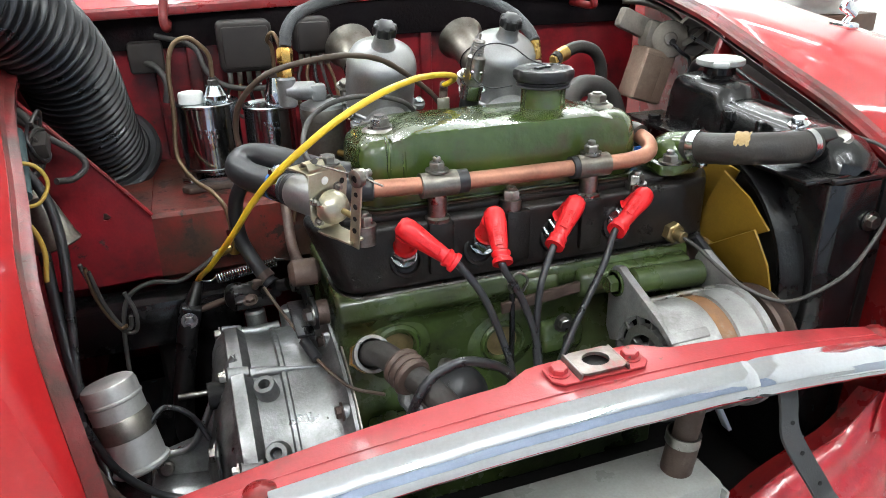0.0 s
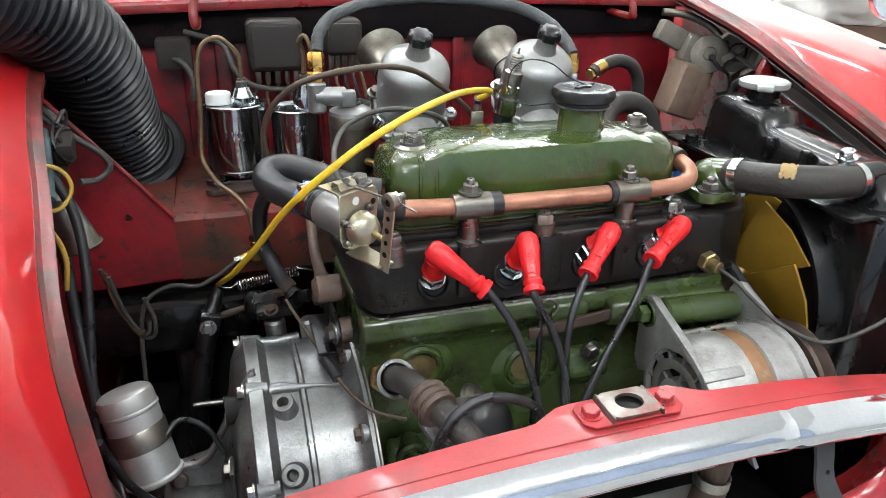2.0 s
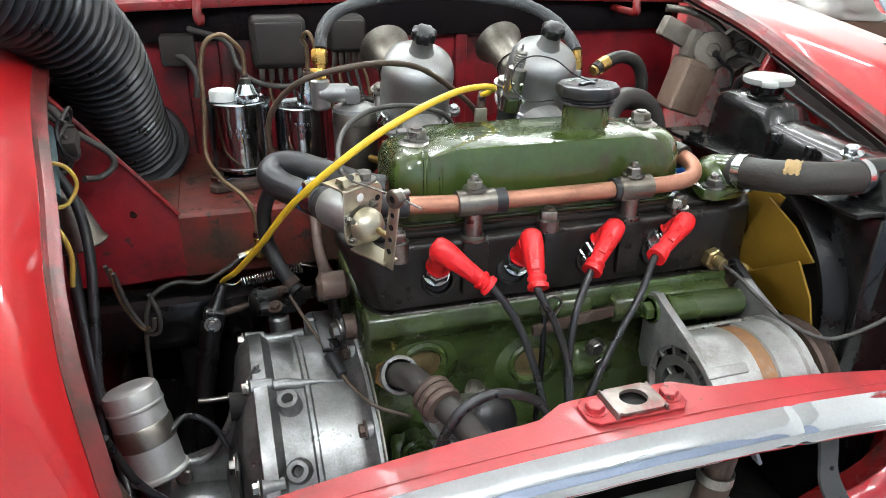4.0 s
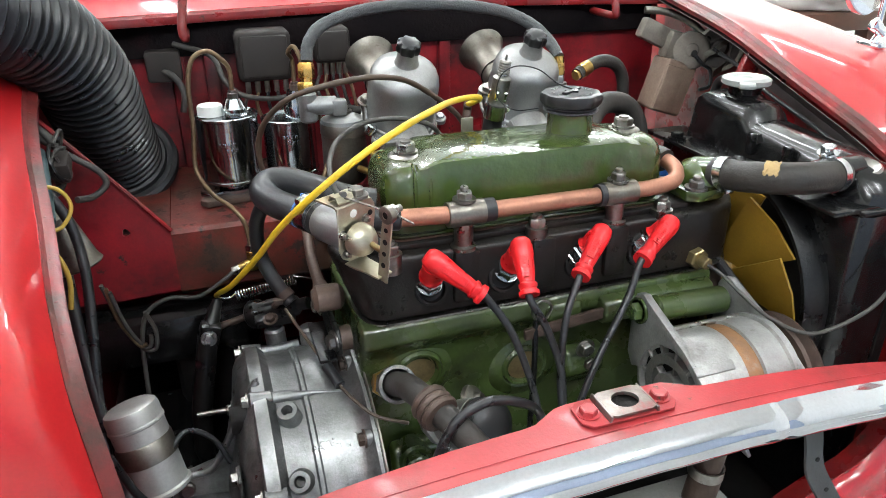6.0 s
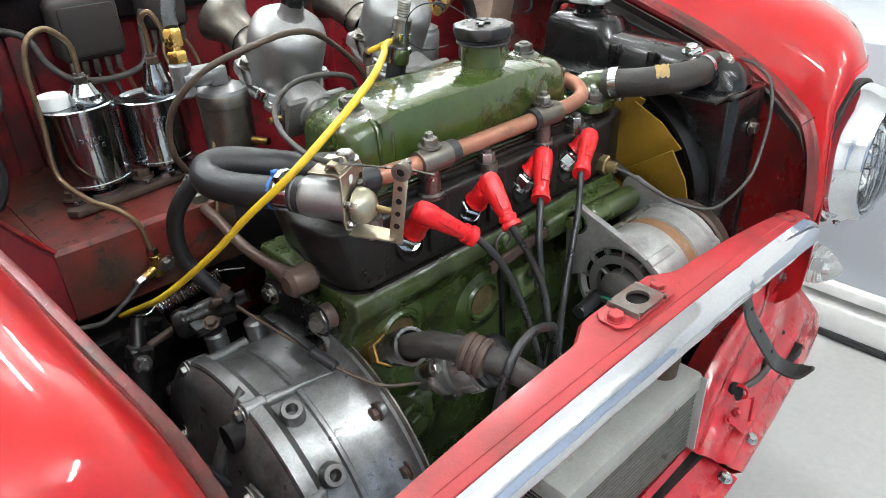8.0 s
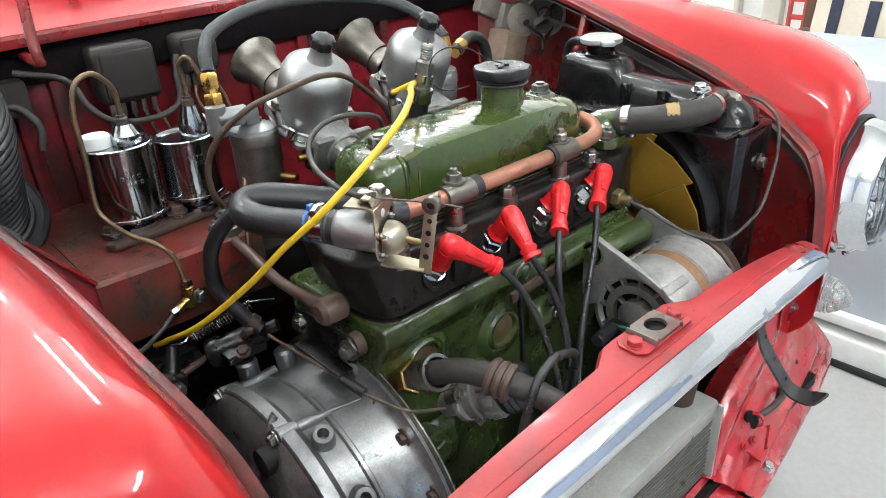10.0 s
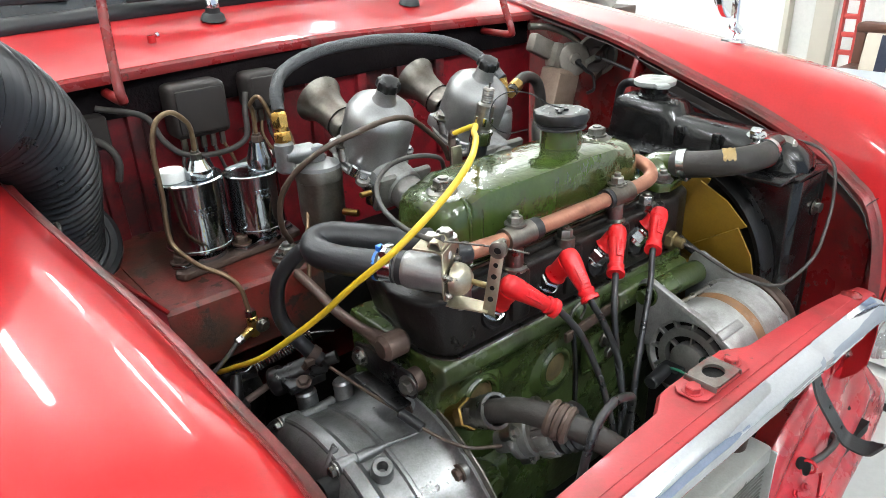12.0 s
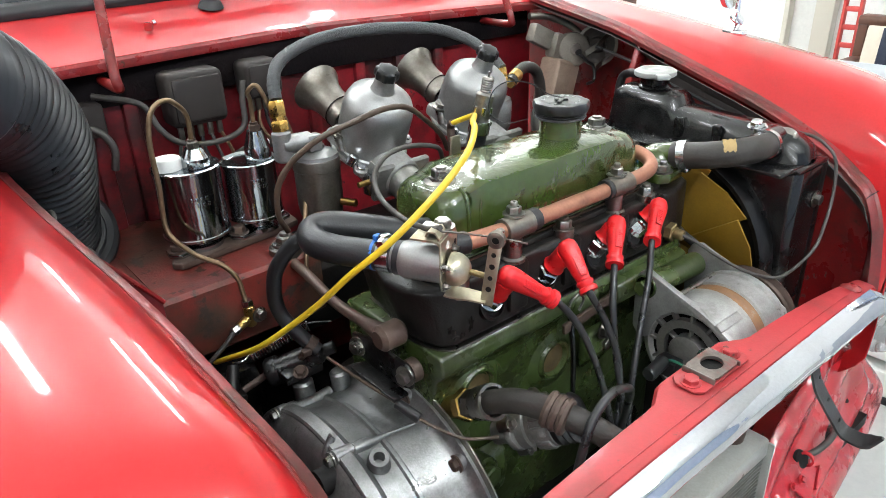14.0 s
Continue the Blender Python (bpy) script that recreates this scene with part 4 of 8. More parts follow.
b = prism(BM(), [(-0.012, 0.740), (-0.016, 0.732), (-0.016, 0.716), (-0.004, 0.704), (0.002, 0.690), (0.006, 0.62), (0.004, 0.56), (0.012, 0.50), (0.012, 0.41), (0.17, 0.41), (0.17, 0.740)], at_x(-0.208), 0.444, 0.005, 3)
block = part("engine_block", b, GREEN_OLD, engine, "oily green painted cylinder block")
part("block_rib", prism(BM(), [(-0.002, 0.695), (-0.028, 0.698), (-0.034, 0.712), (-0.030, 0.728), (-0.002, 0.734)], at_x(0.075), 0.155, 0.005, 3), GREEN_OLD, block, "green ledge above the alternator")
part("block_boss", prism(BM(), [(0.0, 0.58), (-0.022, 0.575), (-0.026, 0.545), (-0.02, 0.51), (0.0, 0.50)], at_x(-0.185), 0.07, 0.008, 3), GREEN_OLD, block)
part("block_boss", prism(BM(), [(0.0, 0.665), (-0.02, 0.66), (-0.024, 0.63), (-0.0, 0.60)], at_x(0.035), 0.055, 0.008, 3), GREEN_OLD, block)
part("block_boss", prism(BM(), [(0.0, 0.735), (-0.02, 0.73), (-0.02, 0.705), (-0.0, 0.695)], at_x(0.005), 0.05, 0.008, 3), GREEN_OLD, block)
for cx, cz in ((-0.142, 0.664), (-0.010, 0.642)):
    m = aim((cx, 0.006, cz), (0, -1, 0))
    part("casting_swell", lathe(BM(), [(0.060, -0.010), (0.048, -0.001), (0.038, 0.004), (0.030, 0.0065), (0.026, 0.005)], m, 40), GREEN_OLD, engine)
    part("plug_dish", lathe(BM(), [(0.0200, 0.0035), (0.018, 0.0030), (0.010, 0.0052), (0, 0.0058)], m, 28), DARKBRASS, engine, "stained dished plug")
    plug = part("core_plug", lathe(BM(), [(0.033, -0.004), (0.029, 0.005), (0.0255, 0.0095), (0.0225, 0.0095), (0.0205, 0.003), (0.018, 0.002), (0.010, 0.004), (0, 0.0045)], m, 32), GREEN_OLD, engine, "dished core plug in a raised ring")
for p, d, r in (((-0.157, -0.022, 0.548), (0, -1, 0.1), 0.012), ((0.058, -0.024, 0.668), (0, -1, 0), 0.0085), ((0.068, -0.018, 0.642), (0, -1, 0), 0.008), ((-0.105, -0.004, 0.60), (0, -1, 0), 0.008)):
    part("block_bolt", bolt(BM(), p, d, r, r * 0.9), STEEL if r < 0.01 else GREEN_OLD, engine)
part("alternator_arm", box(BM(), (0.055, -0.026, 0.712), (0.16, 0.006, 0.014), 0.002, Matrix.Rotation(-0.1, 4, "Y")), RUST, engine, "rusty adjusting strap")
part("alternator_tube", cyl(BM(), (0.132, -0.045, 0.718), (0.232, -0.045, 0.713), 0.0165, 28, edge=0.003), GREEN_OLD, engine, "green mounting tube with rust")

# head: a stretched eight-sided casting with pockets round the plugs
HP = [(-0.228, 0.052), (-0.2275, 0.034), (-0.224, 0.016), (-0.216, 0.002), (-0.204, -0.007), (-0.188, -0.010), (0.225, -0.010), (0.262, 0.0), (0.285, 0.03), (0.285, 0.15), (-0.2, 0.15), (-0.207, 0.108)]


def tucked(x):
    return x + 0.022 * max(0.0, (-0.15 - x) / 0.078)


b = prism(BM(), HP, pose(0, 0, 0.742), 0.076, 0.007, 3)
for v in b.verts:
    if v.co.z < 0.775:
        v.co.x = tucked(v.co.x)
head = part("cylinder_head", b, IRON, engine, "sooty dark cast iron cylinder head")
part("head_gasket", prism(BM(), [(tucked(x) * 1.004, y - 0.002) for x, y in HP], pose(0, 0, 0.739), 0.0028), STEEL, engine)
part("head_deck", prism(BM(), [(-0.19, 0.004), (0.2, 0.004), (0.22, 0.02), (0.22, 0.14), (-0.2, 0.14), (-0.2, 0.02)], pose(0, 0, 0.817), 0.008, 0.003), IRON, head)
for px in (-0.13, -0.046, 0.048, 0.13):
    part("plug_pocket", lathe(BM(), [(0.019, -0.002), (0.018, 0.003), (0.015, 0.004), (0.0135, -0.001), (0, -0.001)], aim((px, -0.010, 0.776), (0, -1, 0.35)), 28), IRON, head)
for px in (-0.09, 0.001, 0.094):
    part("head_rib", box(BM(), (px, -0.010, 0.785), (0.03, 0.012, 0.062), 0.005), IRON, head)
for px, pz in ((-0.171, 0.818), (-0.004, 0.824), (0.158, 0.822)):
    nut = cyl(BM(), (px, -0.002, 0.80), (px, -0.002, pz), 0.0125, 20)
    cyl(nut, (px, -0.002, pz), (px, -0.002, pz + 0.003), 0.0125, 20)
    hexa(nut, (px, -0.002, pz + 0.003), (0, 0, 1), 0.0095, 0.010)
    cyl(nut, (px, -0.002, pz + 0.012), (px, -0.002, pz + 0.017), 0.0055, 12, edge=0.001)
    part("head_nut", nut, STEEL, engine)


# rocker cover
def rocker_cover():
    t = thing("rocker_cover", (0, 0.07, 0.826), "green enamelled rocker cover with chipped paint and a filler neck", "rocker cover")

    def outline(inset, bulge=0.0):
        xa, xb, ya, yb = -0.168 + inset, 0.176 - inset, 0.018 + inset, 0.122 - inset
        r, pts = 0.026, []
        for cx, cy, a0 in ((xb - r, yb - r, 0), (xa + r, yb - r, 90), (xa + r, ya + r, 180), (xb - r, ya + r, 270)):
            for k in range(7):
                a = radians(a0 + 15 * k)
                pts.append((cx + r * math.cos(a), cy + r * math.sin(a)))
        return pts
    bm = BM()
    rows = []
    for inset, z in ((0.0, 0.829), (0.0, 0.834), (0.0, 0.865), (0.001, 0.882), (0.004, 0.892), (0.010, 0.899), (0.018, 0.902)):
        rows.append([bm.verts.new((x, y, z)) for x, y in outline(inset)])
    n = len(rows[0])
    for a, c in zip(rows, rows[1:]):
        for i in range(n):
            bm.faces.new((a[i], a[(i + 1) % n], c[(i + 1) % n], c[i]))
    bm.faces.new(rows[-1])
    bm.faces.new(rows[0][::-1])
    shell = part("shell", bm, GREEN, t, "", 60)
    # raised middle, flush with the long sides and sloped at its ends
    rows = []
    for x, h in ((-0.130, 0.0), (-0.122, 0.25), (-0.110, 0.9), (-0.104, 1.0), (0.0, 1.0), (0.062, 0.95), (0.112, 0.85), (0.126, 0.3), (0.136, 0.0)):
        lift, proud = 0.0072 * h, 0.0022 * h
        near = [(0.0182 - proud, 0.850), (0.0184 - proud, 0.884), (0.0196 - proud, 0.8925 + 0.8 * lift), (0.0225 - proud, 0.8972 + lift), (0.0265 - proud, 0.8990 + lift), (0.040, 0.9022 + lift)]
        rows.append([(x, y, z) for y, z in near] + [(x, 0.14 - y, z) for y, z in reversed(near)])
    part("raised_top", loft(BM(), rows), GREEN, t, "", 32)
    for bx in (-0.136, -0.119):
        part("pressed_bead", tube(BM(), [(bx, 0.0205, 0.838), (bx, 0.0188, 0.86), (bx, 0.0185, 0.880), (bx + 0.001, 0.0225, 0.894), (bx + 0.002, 0.034, 0.9005)], 0.0024, 8, 5), GREEN, t)
    part("flange", prism(BM(), [(x, y) for x, y in outline(-0.006)], pose(0, 0, 0.8275), 0.003, 0.001), GREEN, t)
    part("gasket", prism(BM(), [(x, y) for x, y in outline(-0.007)], pose(0, 0, 0.8245), 0.0028), GASKET, t, "brown cork gasket squeezed out")
    for bx, by in ((-0.132, 0.066), (0.144, 0.074)):
        part("bolt_dome", lathe(BM(), [(0.034, -0.010), (0.026, -0.002), (0.020, 0.0), (0, 0.0)], pose(bx, by, 0.899), 32), GREEN, t)
        w = part("cup_washer", lathe(BM(), [(0.020, 0), (0.020, 0.003), (0.0165, 0.005), (0.0135, 0.0055), (0.0135, 0.008), (0, 0.008)], pose(bx, by, 0.899), 32), STEEL, t, "plated cup washer")
        part("cover_nut", cyl(hexa(BM(), (bx, by, 0.907), (0, 0, 1), 0.0115, 0.009), (bx, by, 0.916), (bx, by, 0.918), 0.006), STEEL, w)
    part("filler_neck", lathe(BM(), [(0.041, -0.012), (0.034, -0.004), (0.027, 0.0), (0.0262, 0.012), (0.0262, 0.028), (0.0275, 0.031), (0.0, 0.031)], pose(0.069, 0.072, 0.903), 40), GREEN, t, "green filler neck")
    for z in (0.9335, 0.9375):
        part("neck_seal", lathe(BM(), [(0.024, -0.0015), (0.0305, -0.0015), (0.032, 0), (0.0305, 0.0015), (0.024, 0.0015)], pose(0.069, 0.072, z), 40), RUBBER, t)
    return t


rocker_cover()


def filler_cap():
    c = (0.069, 0.072, 0.9395)
    t = thing("oil_filler_cap", c, "black lobed oil filler cap, worn silver lettering", "filler cap")
    bm = BM()
    seg = 72
    rows = []
    for rr, h, lob in ((0.030, 0.0, 0), (0.0335, 0.001, 0), (0.0345, 0.004, 1), (0.0350, 0.010, 1), (0.0335, 0.013, 1), (0.0285, 0.0145, 0.3), (0.026, 0.0138, 0)):
        rows.append([bm.verts.new((c[0] + (rr + lob * 0.0012 * math.cos(9 * a)) * math.cos(a), c[1] + (rr + lob * 0.0012 * math.cos(9 * a)) * math.sin(a), c[2] + h)) for a in (2 * math.pi * i / seg for i in range(seg))])
    for a, d in zip(rows, rows[1:]):
        for i in range(seg):
            bm.faces.new((a[i], a[(i + 1) % seg], d[(i + 1) % seg], d[i]))
    bm.faces.new(rows[-1])
    part("cap", bm, PLASTIC_BLACK, t)
    part("crest", prism(prism(BM(), [(-0.019, -0.003), (0.019, -0.003), (0.019, 0.003), (-0.019, 0.003)], pose(c[0], c[1], c[2] + 0.0135, 0, 0, 35), 0.003, 0.001), [(-0.008, -0.0045), (0.008, -0.0045), (0.008, 0.0045), (-0.008, 0.0045)], pose(c[0], c[1], c[2] + 0.0135, 0, 0, -30), 0.0026, 0.001), PLASTIC_BLACK, t)
    for i in range(16):
        a = 2 * math.pi * i / 16
        if i % 8 in (3, 7):
            continue
        part("worn_letter", box(BM(), (c[0] + 0.0225 * math.cos(a), c[1] + 0.0225 * math.sin(a), c[2] + 0.0141), (0.0016, 0.0045, 0.0006), 0, Matrix.Rotation(a, 4, "Z") @ Matrix.Rotation(1.57 * (i % 3 == 0), 4, "Z")), CAP_GREY, t)
    part("retaining_wire", tube(BM(), [(0.072, 0.07, 0.955), (0.055, 0.082, 0.962), (0.040, 0.100, 0.975), (0.020, 0.118, 0.977), (0.005, 0.128, 0.965), (0.002, 0.13, 0.94), (0.020, 0.12, 0.925), (0.045, 0.105, 0.928)], 0.0008, 6, 6), WIRE, t, "thin black wire looped from the cap")


filler_cap()


# spark plugs with their leads
PLUGS = [  # plug foot, elbow of the boot, end of the boot
    ((-0.132, -0.008, 0.779), (-0.137, -0.046, 0.826), (-0.096, -0.069, 0.793)),
    ((-0.042, -0.006, 0.777), (-0.041, -0.042, 0.823), (-0.047, -0.077, 0.789)),
    ((0.044, -0.006, 0.780), (0.060, -0.030, 0.818), (0.022, -0.059, 0.789)),
    ((0.127, -0.006, 0.781), (0.150, -0.028, 0.815), (0.100, -0.056, 0.793)),
]
LEADS = [
    [(-0.070, -0.086, 0.755), (-0.052, -0.100, 0.700), (-0.042, -0.110, 0.650), (-0.035, -0.115, 0.61)],
    [(-0.030, -0.088, 0.750), (-0.016, -0.100, 0.700), (-0.016, -0.108, 0.65), (-0.028, -0.115, 0.61)],
    [(-0.004, -0.080, 0.752), (-0.016, -0.098, 0.700), (-0.018, -0.112, 0.65), (-0.022, -0.12, 0.61)],
    [(0.076, -0.072, 0.760), (0.030, -0.096, 0.705), (0.0, -0.112, 0.655), (-0.012, -0.12, 0.61)],
]
for (foot, knee, end), lead in zip(PLUGS, LEADS):
    foot, knee, end = Vector(foot), Vector(knee), Vector(end)
    end = knee.lerp(end, 0.94)
    u = (knee - foot).normalized()
    sp = thing("spark_plug", foot, "plated spark plug screwed into the iron head", "spark plug", "spark plugs")
    part("shell", lathe(BM(), [(0.013, 0), (0.013, 0.002), (0.0098, 0.003), (0.0098, 0.013), (0.008, 0.015), (0.007, 0.02), (0, 0.02)], aim(foot + u * 0.001, u), 28), ZINC, sp)
    part("hexagon", hexa(cyl(BM(), foot + u * 0.002, foot + u * 0.006, 0.0142, 24), foot + u * 0.006, u, 0.0138, 0.013), ZINC, sp)
    ld = thing("plug_lead", end, "black ignition lead with a red angled rubber boot", "plug lead", "plug leads")
    d = (end - knee).normalized()
    bm = tube(BM(), [foot + u * 0.025, foot + u * 0.035, knee - u * 0.006], 0.0118, 20, 4, radius=lambda k, s: 0.0132 - 0.0022 * min(1, k * 6) + 0.0012 * k)
    lathe(bm, [(0, -0.012), (0.0070, -0.0115), (0.0105, -0.008), (0.0118, -0.002), (0.0118, 0.006), (0.0104, 0.018), (0.0092, 0.030), (0.0082, (end - knee).length - 0.012), (0.0080, (end - knee).length - 0.009), (0.0100, (end - knee).length - 0.0075), (0.0100, (end - knee).length - 0.0045), (0.0086, (end - knee).length - 0.003), (0.0086, (end - knee).length - 0.001), (0.0108, (end - knee).length + 0.0005), (0.0108, (end - knee).length + 0.005), (0, (end - knee).length + 0.005)], aim(knee, d), 24)
    boot = part("boot", bm, BOOT, ld, "bright red rubber boot", 45)
    n = (Vector((-0.32, -0.63, 1.11)) - knee).normalized()
    n = (n - d * n.dot(d)).normalized()
    side = d.cross(n)
    rot = Matrix((side, d, n)).transposed().to_4x4()
    mid = knee + d * (end - knee).length * 0.45
    part("badge_panel", box(BM(), mid + n * 0.0097, (0.0085, 0.026, 0.0022), 0.0008, rot), BOOT, boot)
    for k in range(8):
        part("raised_letter", box(BM(), mid + n * 0.0110 + d * (-0.0105 + 0.003 * k), (0.0042, 0.0013, 0.0007), 0, rot), BOOT, boot)
    part("cable", tube(BM(), [end - d * 0.004, end + d * 0.010] + lead, 0.0040, 14, 8), WIRE, ld, "glossy black cable")

coil_lead = thing("coil_lead", (-0.1, -0.17, 0.63), "black ignition lead looping from the distributor", "coil lead")
part("cable", tube(BM(), [(-0.030, -0.12, 0.60), (-0.050, -0.140, 0.66), (-0.075, -0.160, 0.712), (-0.105, -0.174, 0.740), (-0.135, -0.178, 0.750), (-0.165, -0.182, 0.738), (-0.185, -0.185, 0.70), (-0.195, -0.185, 0.64)], 0.0045, 14, 8), WIRE, coil_lead)


def distributor():
    t = thing("distributor", (-0.09, -0.07, 0.56), "grey cast distributor with a clamp arm and a dark cap", "distributor")
    base, d = Vector((-0.128, -0.052, 0.628)), Vector((0.42, -0.78, 0.46)).normalized()
    m = aim(base, d)
    body = part("body", lathe(BM(), [(0, -0.03), (0.014, -0.03), (0.016, -0.006), (0.022, 0.0), (0.024, 0.006), (0.024, 0.016), (0.021, 0.018), (0.021, 0.024), (0.026, 0.027), (0.027, 0.048), (0.024, 0.050), (0, 0.050)], m, 28), ALU_DIRTY, t, "grubby cast body", 30)
    for k in range(5):
        e = m @ Vector((0.0262 * math.cos(0.7 * k + 2.2), 0.0262 * math.sin(0.7 * k + 2.2), 0.036))
        part("body_flat", box(BM(), e, (0.012, 0.006, 0.018), 0.002, (d.to_track_quat("Z", "Y").to_matrix() @ Matrix.Rotation(0.7 * k + 2.2 + 1.57, 3, "Z")).to_4x4()), ALU_DIRTY, body)
    part("cap", lathe(BM(), [(0.027, 0.050), (0.028, 0.056), (0.025, 0.060), (0.028, 0.064), (0.025, 0.068), (0.028, 0.072), (0.024, 0.078), (0.012, 0.082), (0, 0.082)], m, 32), PLASTIC_BLACK, t, "dark ribbed cap")
    part("clamp_arm", prism(BM(), [(-0.024, -0.012), (-0.016, -0.022), (0.004, -0.024), (0.016, -0.012), (0.018, 0.010), (0.008, 0.022), (-0.006, 0.030), (-0.018, 0.028), (-0.026, 0.012)], aim(base - d * 0.004, d, 0.8), 0.009, 0.003), ALU_DIRTY, t, "cast clamp arm")
    for q in ((-0.020, 0.020), (-0.006, -0.024)):
        p = m @ Vector((q[0], q[1], 0.004))
        part("clamp_bolt", cyl(bolt(BM(), p, d, 0.0062, 0.006), p - d * 0.012, p, 0.008, 14), STEEL, t)
    part("vacuum_unit", lathe(BM(), [(0, 0), (0.016, 0.001), (0.019, 0.005), (0.017, 0.010), (0.008, 0.013), (0.005, 0.020), (0, 0.020)], aim(m @ Vector((0.024, 0.012, 0.020)), (0.6, -0.5, 0.6)), 24), DULL, t)
    part("clip", tube(BM(), [m @ Vector((0.024, -0.016, 0.030)), m @ Vector((0.030, -0.018, 0.046)), m @ Vector((0.026, -0.015, 0.064))], 0.0018, 8, 4), ZINC, t)


distributor()
dip = thing("dipstick", (-0.01, -0.03, 0.6), "black dipstick with a wire loop handle", "dipstick")
part("tube", tube(BM(), [(-0.010, -0.024, 0.72), (-0.014, -0.035, 0.66), (-0.018, -0.04, 0.58)], 0.0035, 8, 4), BLACK, dip)
part("loop", tube(BM(), [(-0.010, -0.024, 0.72), (-0.016, -0.026, 0.735), (-0.006, -0.03, 0.748), (0.006, -0.03, 0.738), (0.002, -0.027, 0.722)], 0.0018, 8, 5), STEEL, dip)
breather = thing("crankcase_hose", (-0.17, -0.13, 0.66), "perished grey hose with a ribbed joint on brass and steel unions", "hose")
axis = Vector((-0.01, -0.83, 0.56))
foot = Vector((-0.186, -0.008, 0.665))
part("brass_union", hexa(cyl(BM(), foot - axis * 0.01, foot + axis * 0.02, 0.013, 20), foot + axis * 0.018, axis, 0.0185, 0.014), BRASS, breather, "brass hexagon union")
part("steel_nut", hexa(BM(), foot + axis * 0.032, axis, 0.0165, 0.022), STEEL, breather)
part("collar", lathe(BM(), [(0.012, -0.018), (0.0180, -0.018), (0.0190, 0.000), (0.0200, 0.003), (0.0195, 0.008), (0.0160, 0.008), (0.0145, 0.0)], aim(foot + axis * 0.070, axis), 32), STEEL, breather, "bright collar round the hose end")
part("hose", tube(BM(), [foot + axis * 0.060, foot + axis * 0.085, (-0.184, -0.106, 0.727), (-0.175, -0.140, 0.731), (-0.157, -0.176, 0.722), (-0.130, -0.212, 0.695)], 0.0128, 24, 8), RUBBER_OLD, breather)
along = Vector((0.30, -0.93, -0.16)).normalized()
for k in (-0.008, 0.0, 0.008):
    part("joint_ring", lathe(BM(), [(0.011, -0.0048), (0.0178, -0.0035), (0.0195, 0), (0.0178, 0.0035), (0.011, 0.0048)], aim(Vector((-0.1725, -0.146, 0.730)) + along * k, along), 28), RUST, breather, "brown ribbed rubber joint")

# heater pipe in copper with two clamps
pipe = thing("heater_pipe", (0.02, -0.005, 0.86), "copper heater pipe clamped along the head", "heater pipe")
part("pipe", tube(BM(), [(-0.200, 0.0, 0.861), (-0.16, -0.006, 0.860), (-0.09, -0.008, 0.857), (0.0, -0.006, 0.855), (0.10, -0.002, 0.853), (0.150, 0.0, 0.853), (0.176, 0.006, 0.856), (0.187, 0.022, 0.863), (0.186, 0.044, 0.868), (0.175, 0.056, 0.869)], 0.0092, 20, 8), COPPER, pipe)
part("end_hose", cyl(BM(), (-0.215, 0.003, 0.862), (-0.160, -0.006, 0.860), 0.0125, 20, edge=0.002), RUBBER, pipe, "short black hose on the pipe's end")
part("joint_hose", tube(BM(), [(0.1855, 0.040, 0.8675), (0.183, 0.052, 0.869), (0.170, 0.062, 0.869)], 0.014, 16, 5), RUBBER_OLD, pipe)
for cx, ny in ((-0.091, -0.008), (0.096, -0.002)):
    cz = 0.857 if cx < 0 else 0.853
    st = part("stand_off", cyl(lathe(BM(), [(0, 0), (0.014, 0), (0.014, 0.004), (0.0105, 0.006), (0.0105, 0.03), (0, 0.03)], pose(cx, ny + 0.004, 0.815), 24), (cx, ny + 0.004, 0.84), (cx, ny + 0.004, 0.876), 0.006), STEEL, pipe)
    part("clamp", ring(BM(), (cx - 0.020, ny, cz), (1, 0, 0), 0.0135, 0.0085, 0.040, 28), DULL, pipe, "dull steel pipe clamp")
    part("clamp_sleeve", ring(BM(), (cx - 0.027 if cx > 0 else cx + 0.018, ny, cz), (1, 0, 0), 0.0128, 0.0085, 0.014, 28), RUBBER, pipe)
    part("clamp_nut", bolt(BM(), (cx, ny + 0.003, cz + 0.013), (0, 0, 1), 0.0085, 0.008, 0.006), STEEL, pipe)


